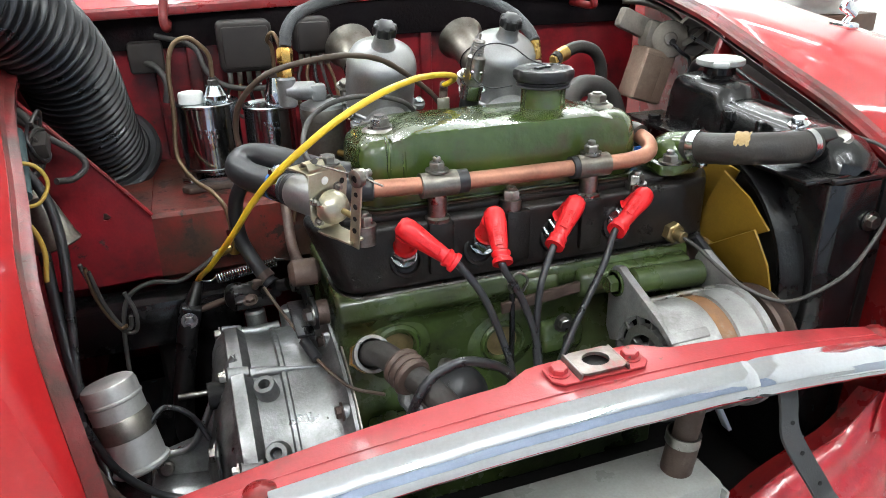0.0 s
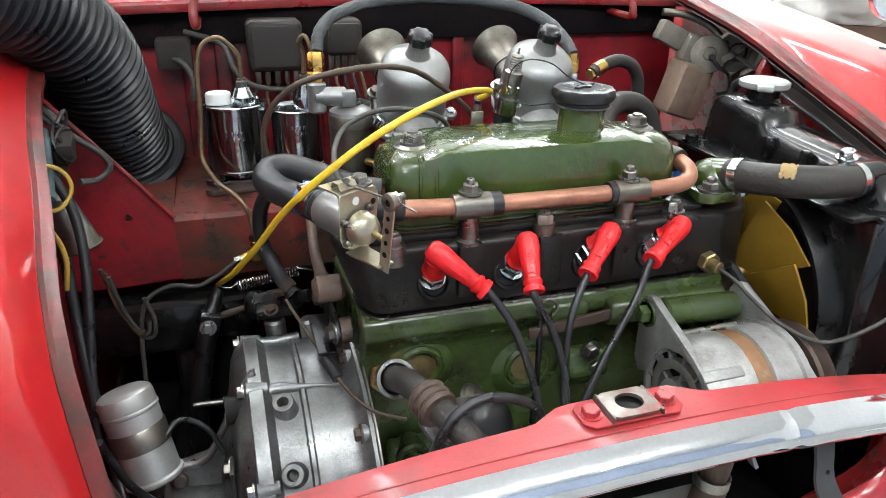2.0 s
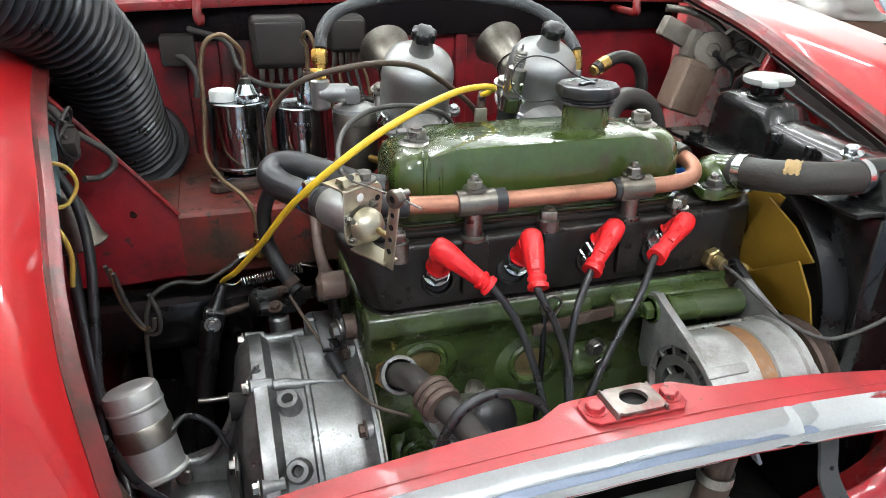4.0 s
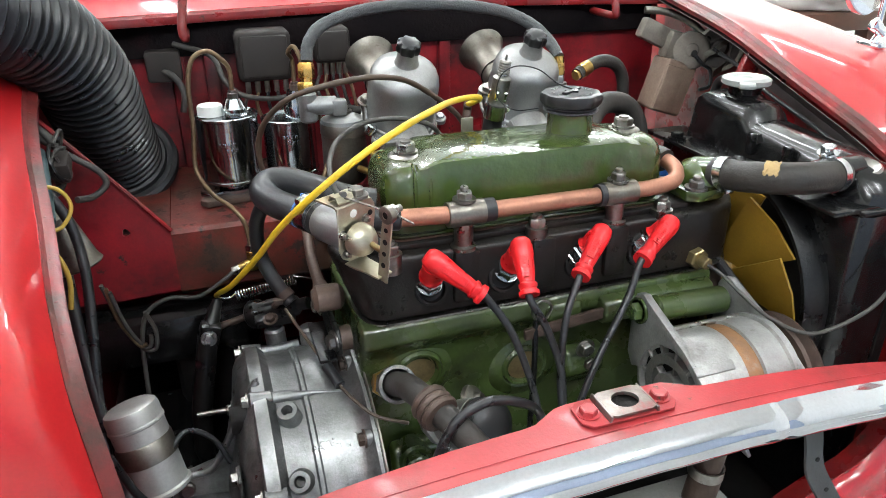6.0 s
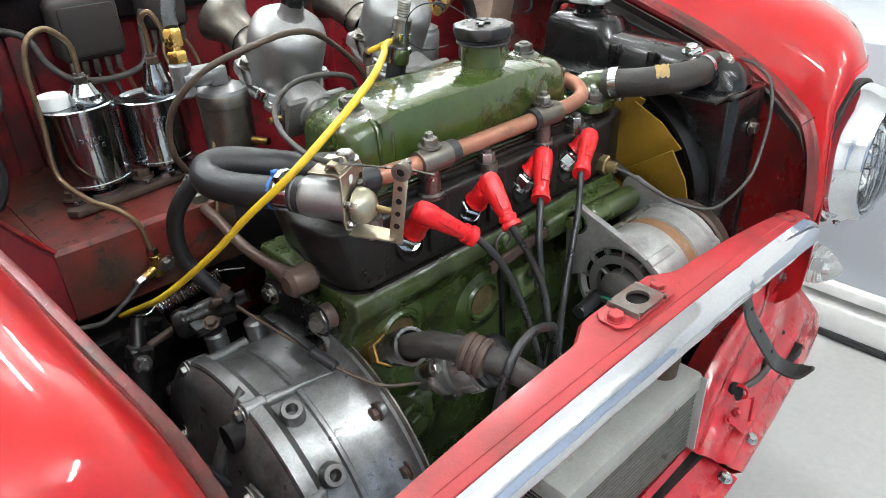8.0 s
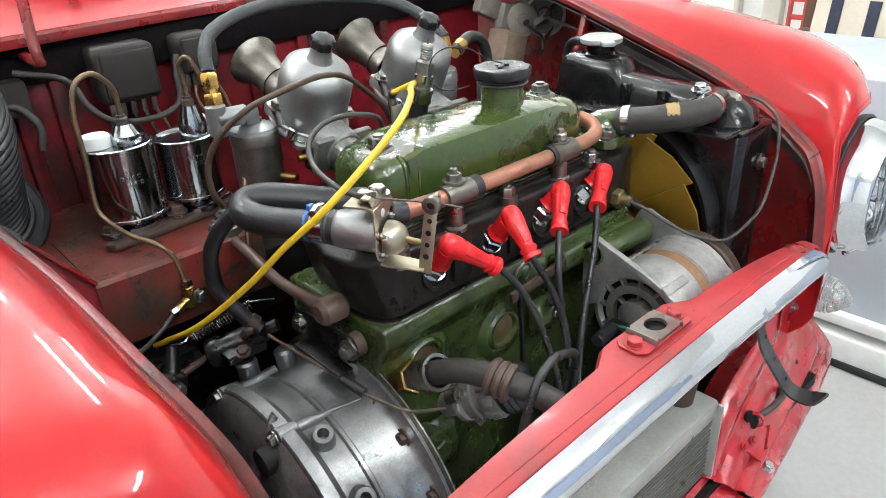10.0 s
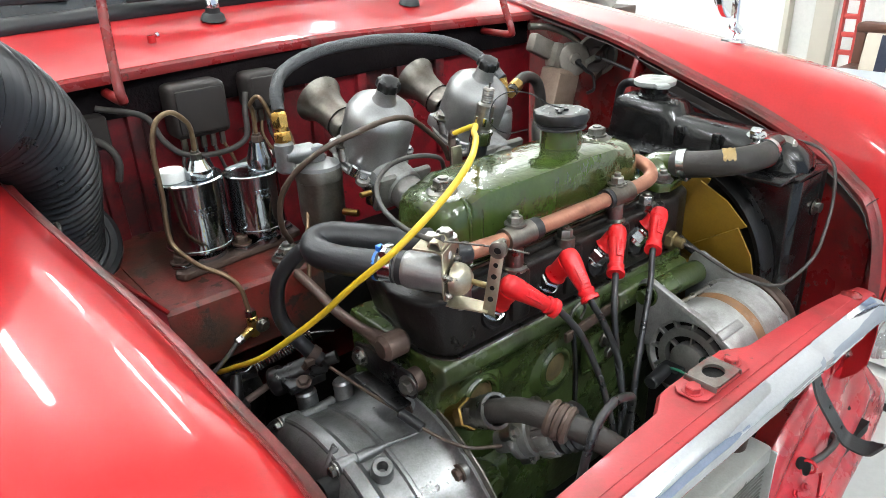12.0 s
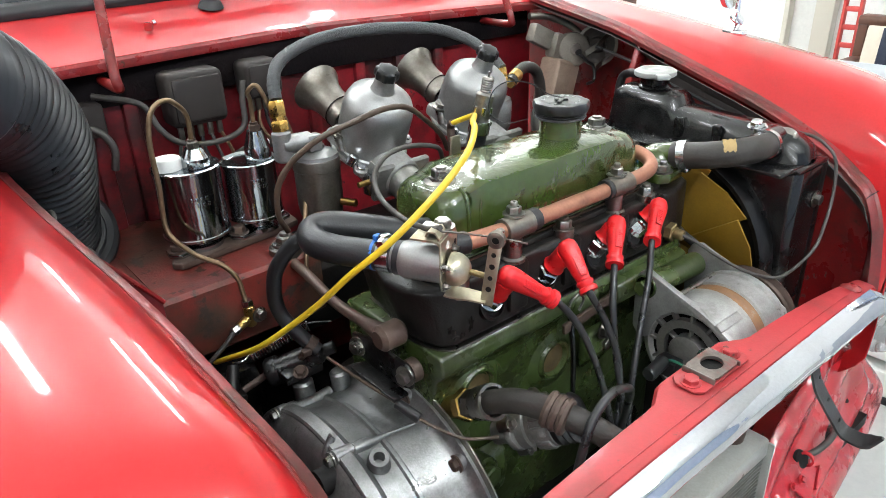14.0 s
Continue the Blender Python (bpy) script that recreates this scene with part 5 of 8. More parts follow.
# heater valve on its bracket
def heater_valve():
    t = thing("heater_valve", (-0.22, -0.03, 0.82), "aluminium heater tap on a yellow plated bracket with a lever", "heater valve")
    mid = Vector((-0.2125, -0.042, 0.865))
    ax = Vector((0.50, -0.866, -0.02)).normalized()
    side = Vector((0, 0, 1)).cross(ax).normalized()
    up = ax.cross(side)
    rot = Matrix((side, ax, up)).transposed().to_4x4()

    def at(q, a, u):
        return mid + side * q + ax * a + up * u
    face = aim(mid, ax)
    part("body", lathe(BM(), [(0, -0.066), (0.0150, -0.066), (0.0155, -0.052), (0.0178, -0.048), (0.0190, -0.044), (0.0190, -0.004), (0, -0.004)], face, 40), SATIN, t, "satin aluminium cylinder", 30)
    part("body_ring", ring(BM(), at(0, -0.055, 0), ax, 0.0172, 0.0140, 0.006, 32), RUBBER, t)
    part("nose_dome", lathe(BM(), [(0.0165, 0.0), (0.0165, 0.004), (0.0155, 0.009), (0.0125, 0.014), (0.008, 0.0175), (0.004, 0.0188), (0, 0.019)], aim(at(0.001, 0.0, -0.004), ax), 36), YZINC, t, "rounded diaphragm cover", 60)
    part("spindle", cyl(BM(), at(0.001, 0.017, -0.004), at(-0.001, 0.038, -0.006), 0.0030, 14), DARKBRASS, t)
    # one strip of sheet: face plate with rounded foot, folded back over the top, and a tongue below
    outline = [(-0.020, 0.031), (-0.020, -0.012), (-0.016, -0.021), (-0.008, -0.026), (0.010, -0.026), (0.019, -0.020), (0.024, -0.008), (0.027, 0.012), (0.027, 0.024), (0.022, 0.031)]
    frame_m = Matrix.Translation(at(0, -0.003, 0)) @ Matrix((side, up, -ax)).transposed().to_4x4()
    fp = part("bracket", prism(BM(), outline, frame_m, 0.0020, 0.0006, 1), YZINC, t, "yellow passivated steel bracket")
    part("bracket_top", loft(BM(), [[at(q, -0.0035, 0.0285), at(q, -0.0055, 0.0315), at(q, -0.010, 0.0325), at(q, -0.033, 0.0325)] for q in (-0.020, 0.0, 0.022)], 0.0018), YZINC, fp)
    part("bracket_tongue", loft(BM(), [[at(q, -0.003, -0.0255), at(q * 0.9, 0.003, -0.0275), at(q * 0.8 + 0.001, 0.020, -0.0285), at(q * 0.7 + 0.001, 0.036, -0.0300)] for q in (-0.014, 0.0, 0.012)], 0.0016), YZINC, fp)
    part("plate_hole", lathe(BM(), [(0.0040, 0), (0.0040, 0.0004), (0, 0.0004)], aim(at(-0.001, -0.0028, 0.0215), ax), 16), WHITE_PLASTIC, fp)
    part("plate_hole", lathe(BM(), [(0.0030, 0), (0.0030, 0.0004), (0, 0.0004)], aim(at(0.020, -0.0028, 0.016), ax), 16), SOOT_SHADE, fp)
    for q, u in ((-0.0155, 0.004), (0.0135, 0.012), (-0.0125, -0.0165), (0.0165, -0.012)):
        part("rivet", cyl(bolt(BM(), at(q, -0.0028, u), ax, 0.0032, 0.0034), at(q, 0.0, u), at(q, 0.0035, u), 0.0022, 8), STEEL, fp)
    # cable clamp with its bolt on the top fold
    part("cable_clamp", loft(BM(), [[at(q, -0.020, 0.0342), at(q, -0.017, 0.0395), at(q, -0.009, 0.0395), at(q, -0.006, 0.0342), at(q, -0.004, 0.0340)] for q in (-0.016, 0.004)], 0.0018), YZINC, t, "folded plated cable clamp")
    part("clamp_bolt", bolt(BM(), at(0.0115, -0.012, 0.0330), up, 0.0082, 0.0065), STEEL, t)
    # lever: a drilled strip edge-on to the tap, pinned to the tongue
    lean = Matrix((ax, side, up)).transposed().to_4x4() @ Matrix.Rotation(0.13, 4, "Y")
    c = at(-0.003, 0.0405, 0.001)
    la = lean.to_3x3() @ Vector((0, 0, 1))
    ln = -side
    lev = part("lever", box(BM(), c, (0.0125, 0.0022, 0.073), 0.0010, lean), YZINC, t, "drilled plated lever")
    part("lever_eye", lathe(BM(), [(0.0035, -0.003), (0.0082, -0.003), (0.0088, 0.0), (0.0082, 0.0034), (0.0062, 0.0042), (0.0035, 0.0042)], aim(c + la * 0.034, ln), 24), DULL, lev)
    part("eye_hole", lathe(BM(), [(0.0036, 0.003), (0, 0.003)], aim(c + la * 0.034, ln), 16), SOOT_SHADE, lev)
    for k in range(4):
        part("lever_hole", lathe(BM(), [(0.0024 + 0.0004 * (k % 2), 0), (0.0024 + 0.0004 * (k % 2), 0.0005), (0, 0.0005)], aim(c + la * (0.018 - 0.0122 * k) + ln * 0.0009, ln), 12), SOOT_SHADE, lev)
    part("swivel_nut", cyl(hexa(BM(), c + la * 0.036 - ln * 0.003, -ln, 0.0060, 0.0055), c + la * 0.036 - ln * 0.008, c + la * 0.036 - ln * 0.015, 0.0036, 10), STEEL, t)
    part("inner_cable", tube(BM(), [at(-0.008, -0.016, 0.0370), at(-0.004, 0.004, 0.0366), c + la * 0.034 - ln * 0.004, c + la * 0.032 - ln * 0.004 + ax * 0.028], 0.0011, 6, 5), STEEL, t)
    clip_band(t, at(0, -0.066, 0.001), ax, 0.0158, 0.013, ZINC, (0, -0.3, 1))


heater_valve()
uh = thing("heater_hose", (-0.27, 0.06, 0.85), "thick black heater hose bent back on itself", "heater hose")
part("hose", tube(BM(), [(-0.175, 0.040, 0.862), (-0.200, 0.046, 0.867), (-0.232, 0.072, 0.874), (-0.258, 0.098, 0.877), (-0.276, 0.103, 0.875), (-0.284, 0.088, 0.870), (-0.276, 0.064, 0.867), (-0.262, 0.038, 0.867), (-0.243, 0.008, 0.866)], 0.0150, 24, 8), RUBBER, uh)
part("cable_tie", ring(BM(), (-0.2535, 0.026, 0.8665), (0.5, -0.85, 0), 0.0158, 0.0145, 0.003, 24), BLUE, uh, "blue cable tie")
part("tie_head", box(BM(), (-0.2495, 0.024, 0.884), (0.008, 0.007, 0.007), 0.0015), BLUE, uh)
dh = thing("drain_hose", (-0.28, 0.17, 0.7), "black hose dropping to a clip above the clutch", "hose")
part("hose", tube(BM(), [(-0.225, 0.115, 0.852), (-0.262, 0.150, 0.848), (-0.285, 0.175, 0.815), (-0.292, 0.186, 0.780), (-0.288, 0.186, 0.742), (-0.270, 0.163, 0.706), (-0.262, 0.155, 0.695)], 0.0090, 18, 8), RUBBER, dh)
clip_band(dh, (-0.268, 0.161, 0.703), (0.5, -0.5, -0.6), 0.0096, 0.010, RUST, (-1, -0.5, 0))


# clutch housing
def clutch_housing():
    t = thing("clutch_housing", (-0.27, 0.06, 0.41), "cast aluminium clutch housing with ribs and bosses", "clutch housing")
    ctr = Vector((0, 0.060, 0.490))
    m = aim(ctr + Vector((-0.335, 0, 0)), (1, 0, 0))
    hs = part("housing", lathe(BM(), [(0.12, -0.004), (0.150, 0.0), (0.164, 0.004), (0.178, 0.006), (0.180, 0.008), (0.180, 0.022), (0.176, 0.025), (0.1705, 0.031), (0.168, 0.060), (0.171, 0.062), (0.171, 0.066), (0.169, 0.068), (0.171, 0.104), (0.176, 0.115), (0.184, 0.122), (0.188, 0.124), (0.188, 0.128), (0.15, 0.13)], m, 72), CASTING, t, "", 25)
    part("end_cover", lathe(BM(), [(0.176, 0.006), (0.168, -0.004), (0.155, -0.010), (0.12, -0.016), (0.07, -0.03), (0.05, -0.034), (0, -0.034)], m, 48), CASTING, t, "oily end cover of the housing")

    def polar(deg, r, x):
        return Vector((x, ctr.y + r * math.cos(radians(deg)), ctr.z + r * math.sin(radians(deg))))
    for a in (28, 62, 104, 140, 172):
        d = (polar(a, 1, 0) - ctr).normalized()
        part("rim_lug", cyl(BM(), polar(a, 0.1735, -0.331), polar(a, 0.1735, -0.306), 0.0095, 18, r2=0.0075, edge=0.0015), CASTING, hs)
        part("rim_bolt", bolt(BM(), polar(a, 0.1735, -0.332), (-1, 0, 0), 0.0065, 0.006), STEEL, t)
    for p in ((-0.293, -0.010, 0.652), (-0.293, -0.071, 0.612)):
        d = (Vector((0, p[1], p[2])) - ctr).normalized() + Vector((-0.15, 0, 0))
        part("hollow_boss", lathe(BM(), [(0.014, -0.016), (0.0125, -0.002), (0.0115, 0.008), (0.0105, 0.0095), (0.0062, 0.0095), (0.0056, 0.008), (0.0056, -0.01), (0, -0.01)], aim(p, d), 28), CASTING, hs)
    # boss behind a rim bolt, running out into a seam
    part("rib", tube(BM(), [polar(104, 0.1695, -0.318), polar(104, 0.1695, -0.295), polar(104.5, 0.169, -0.28), polar(105, 0.1695, -0.26), polar(107, 0.1695, -0.225)], 0.006, 12, 5, radius=lambda u, q: 0.0072 - 0.0050 * min(1.0, max(0.0, u - 0.3) * 3)), CASTING, hs)
    part("rib", tube(BM(), [polar(62, 0.172, -0.312), polar(62, 0.17, -0.29), polar(62, 0.172, -0.26)], 0.007, 10, 4), CASTING, hs)
    part("casting_hole", cyl(BM(), (-0.353, 0.015, 0.640), (-0.33, 0.015, 0.640), 0.015, 24), SOOT_SHADE, t)
    part("cover_tab", box(BM(), polar(135, 0.125, -0.352), (0.004, 0.03, 0.05), 0.002), CASTING, t)
    part("tab_bolt", bolt(BM(), polar(128, 0.12, -0.354), (-1, 0, 0), 0.0085, 0.006), STEEL, t)
    part("slave_tower", cyl(BM(), (-0.285, 0.155, 0.62), (-0.287, 0.158, 0.662), 0.013, 24, edge=0.003), CASTING, hs)
    part("slave_tower", cyl(BM(), (-0.245, 0.135, 0.63), (-0.247, 0.138, 0.668), 0.012, 20, edge=0.003), CASTING, hs)
    # sheet edge against the block
    part("joint_edge", lathe(BM(), [(0.188, 0), (0.196, 0), (0.196, 0.002), (0.188, 0.002)], aim(ctr + Vector((-0.2065, 0, 0)), (1, 0, 0)), 64), DULL, t)
    for a in (96, 128, 150):
        part("flange_bolt", bolt(BM(), polar(a, 0.176, -0.219), (-1, 0, 0), 0.0072, 0.006), RUST, t)
    for a in (60, 96, 128):
        part("flange_lug", cyl(BM(), polar(a, 0.175, -0.2195), polar(a, 0.176, -0.205), 0.0105, 20, edge=0.002), CASTING, hs)
    # mounting arm reaching outwards
    arm = prism(BM(), [(-0.318, 0.674), (-0.333, 0.655), (-0.377, 0.573), (-0.410, 0.564), (-0.424, 0.553), (-0.422, 0.536), (-0.40, 0.527), (-0.36, 0.508), (-0.332, 0.525), (-0.330, 0.60), (-0.320, 0.645)], Matrix.Translation((0, 0.045, 0)) @ Matrix(((1, 0, 0, 0), (0, 0, -1, 0), (0, 1, 0, 0), (0, 0, 0, 1))), 0.016, 0.004)
    part("mounting_arm", arm, CASTING, hs)
    part("mounting_foot", box(BM(), (-0.385, 0.03, 0.528), (0.09, 0.08, 0.010), 0.003, Matrix.Rotation(0.15, 4, "Y")), CASTING, hs)
    part("arm_lip", tube(BM(), [(-0.320, 0.036, 0.670), (-0.335, 0.032, 0.652), (-0.377, 0.030, 0.574), (-0.410, 0.030, 0.564), (-0.422, 0.031, 0.552)], 0.0045, 10, 5), CASTING, hs)
    part("pivot_pin", cyl(BM(), (-0.4105, 0.030, 0.549), (-0.4105, 0.020, 0.552), 0.0085, 20, edge=0.002), STEEL, t)
    part("slotted_tab", prism(BM(), [(-0.330, 0.640), (-0.322, 0.640), (-0.335, 0.585), (-0.348, 0.562), (-0.356, 0.565), (-0.352, 0.580), (-0.338, 0.610)], Matrix.Translation((0, 0.022, 0)) @ Matrix(((1, 0, 0, 0), (0, 0, -1, 0), (0, 1, 0, 0), (0, 0, 0, 1))), 0.008, 0.003), CASTING, hs)


clutch_housing()


def clutch_gear():
    t = thing("slave_cylinder", (-0.27, 0.17, 0.66), "black clutch slave cylinder with push rod", "slave cylinder")
    a, c = Vector((-0.312, 0.196, 0.664)), Vector((-0.238, 0.150, 0.694))
    d = (c - a).normalized()
    part("body", lathe(BM(), [(0, 0), (0.016, 0), (0.0185, 0.003), (0.0185, 0.014), (0.0155, 0.018), (0.015, 0.055), (0.013, 0.07), (0.008, 0.074), (0.008, 0.088), (0, 0.088)], aim(a, d), 28), OILBLACK, t)
    part("flange", box(BM(), (-0.284, 0.166, 0.672), (0.05, 0.03, 0.012), 0.003), OILBLACK, t)
    part("push_rod", cyl(BM(), (-0.362, 0.192, 0.655), a, 0.0045, 12), RUST, t)
    part("flange_bolt", bolt(BM(), (-0.290, 0.152, 0.678), (-0.2, -0.4, 1), 0.0065, 0.005), RUST, t)
    lv = thing("clutch_lever", (-0.39, 0.15, 0.45), "long black clutch release lever", "clutch lever")
    part("arm", tube(BM(), [(-0.350, 0.205, 0.690), (-0.362, 0.190, 0.665), (-0.367, 0.183, 0.655), (-0.378, 0.168, 0.61), (-0.392, 0.150, 0.54), (-0.397, 0.14, 0.42)], 0.010, 14, 6, radius=lambda u, s: 0.006 + 0.007 * min(1, s / 0.05)), OILBLACK, lv)
    part("fork", box(BM(), (-0.366, 0.182, 0.655), (0.026, 0.022, 0.03), 0.004, Matrix.Rotation(0.3, 4, "Y")), OILBLACK, lv)
    part("pivot", bolt(BM(), (-0.367, 0.170, 0.655), (0, -1, 0.2), 0.007, 0.005), STEEL, lv)
    part("stop_screw", cyl(bolt(BM(), (-0.352, 0.135, 0.566), (-1, 0, 0), 0.0075, 0.006), (-0.395, 0.138, 0.566), (-0.34, 0.135, 0.566), 0.004, 12), STEEL, lv)
    sp = thing("return_spring", (-0.29, 0.2, 0.69), "coiled steel return spring", "spring")
    p0, p1 = Vector((-0.326, 0.206, 0.690)), Vector((-0.250, 0.196, 0.706))
    e = (p1 - p0).normalized()
    o1 = e.orthogonal().normalized()
    o2 = e.cross(o1)
    n, turns = 360, 22
    pts = [p0.lerp(p1, i / n) + (o1 * math.cos(2 * math.pi * turns * i / n) + o2 * math.sin(2 * math.pi * turns * i / n)) * 0.0062 for i in range(n + 1)]
    part("coil", tube(BM(), pts, 0.0012, 6, 1, smooth=False), ZINC, sp)
    part("hook", tube(BM(), [p0 + o1 * 0.004, p0 - e * 0.010, (-0.350, 0.206, 0.692)], 0.0012, 6, 4), ZINC, sp)
    part("hook", tube(BM(), [p1 + o1 * 0.004, p1 + e * 0.010, (-0.226, 0.180, 0.71)], 0.0012, 6, 4), ZINC, sp)


clutch_gear()


def engine_steady():
    t = thing("engine_steady", (-0.22, 0.1, 0.7), "brown tie rod on a black triangular bracket", "engine steady")
    pl = prism(BM(), [(0.010, 0.700), (0.006, 0.716), (0.018, 0.729), (0.095, 0.729), (0.124, 0.722), (0.124, 0.700), (0.09, 0.692), (0.05, 0.690)], at_x(-0.232), 0.006, 0.002)
    part("bracket", pl, OILBLACK, t, "gloss black bracket plate")
    part("bracket_lip", box(BM(), (-0.241, 0.058, 0.692), (0.020, 0.085, 0.004), 0.001), OILBLACK, t)
    for p in ((-0.2325, 0.0165, 0.7165), (-0.2335, 0.108, 0.7110)):
        part("bracket_bolt", bolt(BM(), p, (-1, -0.2, 0), 0.0085, 0.007), STEEL, t)
    part("washer", cyl(BM(), (-0.226, 0.0225, 0.7145), (-0.214, 0.0225, 0.7145), 0.014, 24), RUST, t)
    part("rod", tube(BM(), [(-0.236, 0.046, 0.757), (-0.235, 0.075, 0.754), (-0.232, 0.15, 0.750), (-0.226, 0.22, 0.756), (-0.222, 0.27, 0.758)], 0.0085, 16, 5, radius=lambda u, q: 0.0066 + 0.006 * max(0.0, 1 - q / 0.045)), RUSTROD, t, "rusty brown tie rod")
    part("bush_eye", cyl(BM(), (-0.250, 0.040, 0.758), (-0.216, 0.040, 0.758), 0.0150, 28, edge=0.005), RUSTROD, t)
    part("tower_eye", cyl(BM(), (-0.221, 0.29, 0.715), (-0.221, 0.29, 0.778), 0.022, 28, edge=0.003), DULL, t)
    part("tower_nut", bolt(BM(), (-0.221, 0.29, 0.778), (0, 0, 1), 0.012, 0.010, 0.006), STEEL, t)
    part("tower_bracket", box(BM(), (-0.21, 0.315, 0.70), (0.06, 0.06, 0.01), 0.002), SOOT_SHADE, t)


engine_steady()


# ---- alternator, fan, radiator ----
def alternator():
    t = thing("alternator", (0.18, -0.11, 0.58), "weathered aluminium alternator with finned end frame", "alternator")
    c = Vector((0.0, -0.112, 0.648))
    m = aim(c + Vector((0.117, 0, 0)), (1, 0, 0))
    part("end_frame", lathe(BM(), [(0.052, 0.004), (0.058, 0.0), (0.065, 0.002), (0.067, 0.006), (0.067, 0.058), (0.064, 0.060)], m, 48), ALU, t, "cast end frame", 30)
    part("stator", lathe(BM(), [(0.0645, 0.056), (0.0655, 0.060), (0.0655, 0.078), (0.0645, 0.084)], m, 48), RUSTBAND, t, "rust brown stator band")
    part("drive_frame", lathe(BM(), [(0.064, 0.078), (0.0685, 0.080), (0.0685, 0.112), (0.072, 0.114), (0.072, 0.122), (0.06, 0.126), (0.03, 0.128), (0, 0.128)], m, 48), ALU, t, "", 30)
    # slotted face: hub, rings and spokes
    # face_back is a black disc, painted shade behind the slots
    face = part("face_back", lathe(BM(), [(0.06, 0.012), (0.0, 0.012)], m, 40), SOOT_SHADE, t)
    part("face_ring", lathe(BM(), [(0.034, 0.010), (0.034, 0.0), (0.045, 0.0), (0.045, 0.010)], m, 40), ALU_DIRTY, t)
    part("face_hub", lathe(BM(), [(0.024, 0.010), (0.024, -0.004), (0.016, -0.008), (0, -0.008)], m, 32), ALU_DIRTY, t)
    for i in range(12):
        a = 2 * math.pi * i / 12
        d = Vector((0, math.cos(a), math.sin(a)))
        part("spoke", box(BM(), c + Vector((0.122, 0, 0)) + d * 0.050, (0.009, 0.0135, 0.004), 0.001, Matrix.Rotation(a, 4, "X")), ALU_DIRTY, face)
        if i % 2:
            part("spoke", box(BM(), c + Vector((0.122, 0, 0)) + d * 0.029, (0.009, 0.011, 0.003), 0.001, Matrix.Rotation(a, 4, "X")), ALU_DIRTY, face)
    for x, dx in ((0.115, 0.010), (0.236, 0.009)):
        poly = [(-0.028, 0.726), (-0.034, 0.737), (-0.046, 0.741), (-0.058, 0.736), (-0.128, 0.712), (-0.146, 0.703), (-0.172, 0.688), (-0.176, 0.676)] + [(-0.112 + 0.056 * math.cos(radians(k)), 0.648 + 0.056 * math.sin(radians(k))) for k in range(150, -1, -15)] + [(-0.040, 0.640), (-0.029, 0.655)]
        part("mounting_ear", prism(BM(), poly, at_x(x), dx, 0.0015), ALU, t, "triangular mounting ear")
    part("pivot_bolt", bolt(BM(), (0.114, -0.045, 0.720), (-1, 0, 0), 0.011, 0.010), GREEN_OLD, t, "green painted bolt")
    part("pivot_washer", cyl(BM(), (0.111, -0.045, 0.720), (0.115, -0.045, 0.720), 0.0135, 24), ZINC, t)
    part("through_bolt", cyl(BM(), (0.12, -0.075, 0.706), (0.23, -0.075, 0.706), 0.004, 12), STEEL, t)
    part("top_rib", box(BM(), (0.137, -0.150, 0.702), (0.05, 0.012, 0.006), 0.002, Matrix.Rotation(0.62, 4, "X")), ALU, t)
    part("plug_block", box(BM(), (0.098, -0.10, 0.632), (0.022, 0.03, 0.022), 0.003), PLASTIC_BLACK, t)
    part("terminal", bolt(BM(), (0.108, -0.142, 0.662), (-1, 0, 0), 0.007, 0.006), ZINC, t)
    part("wire", tube(BM(), [(0.092, -0.09, 0.64), (0.085, -0.12, 0.652), (0.09, -0.14, 0.640), (0.09, -0.15, 0.61)], 0.0018, 8, 5), mat("green_wire", (0.02, 0.16, 0.09), 0.4), t, "thin green wire")
    part("connector", cyl(BM(), (0.045, -0.105, 0.645), (0.085, -0.100, 0.645), 0.009, 16, edge=0.002), PLASTIC_BLACK, t)
    part("pulley", lathe(BM(), [(0, 0.135), (0.066, 0.135), (0.068, 0.139), (0.055, 0.146), (0.068, 0.153), (0.066, 0.157), (0, 0.157)], m, 40), RUST, t, "rusty fan pulley")


alternator()


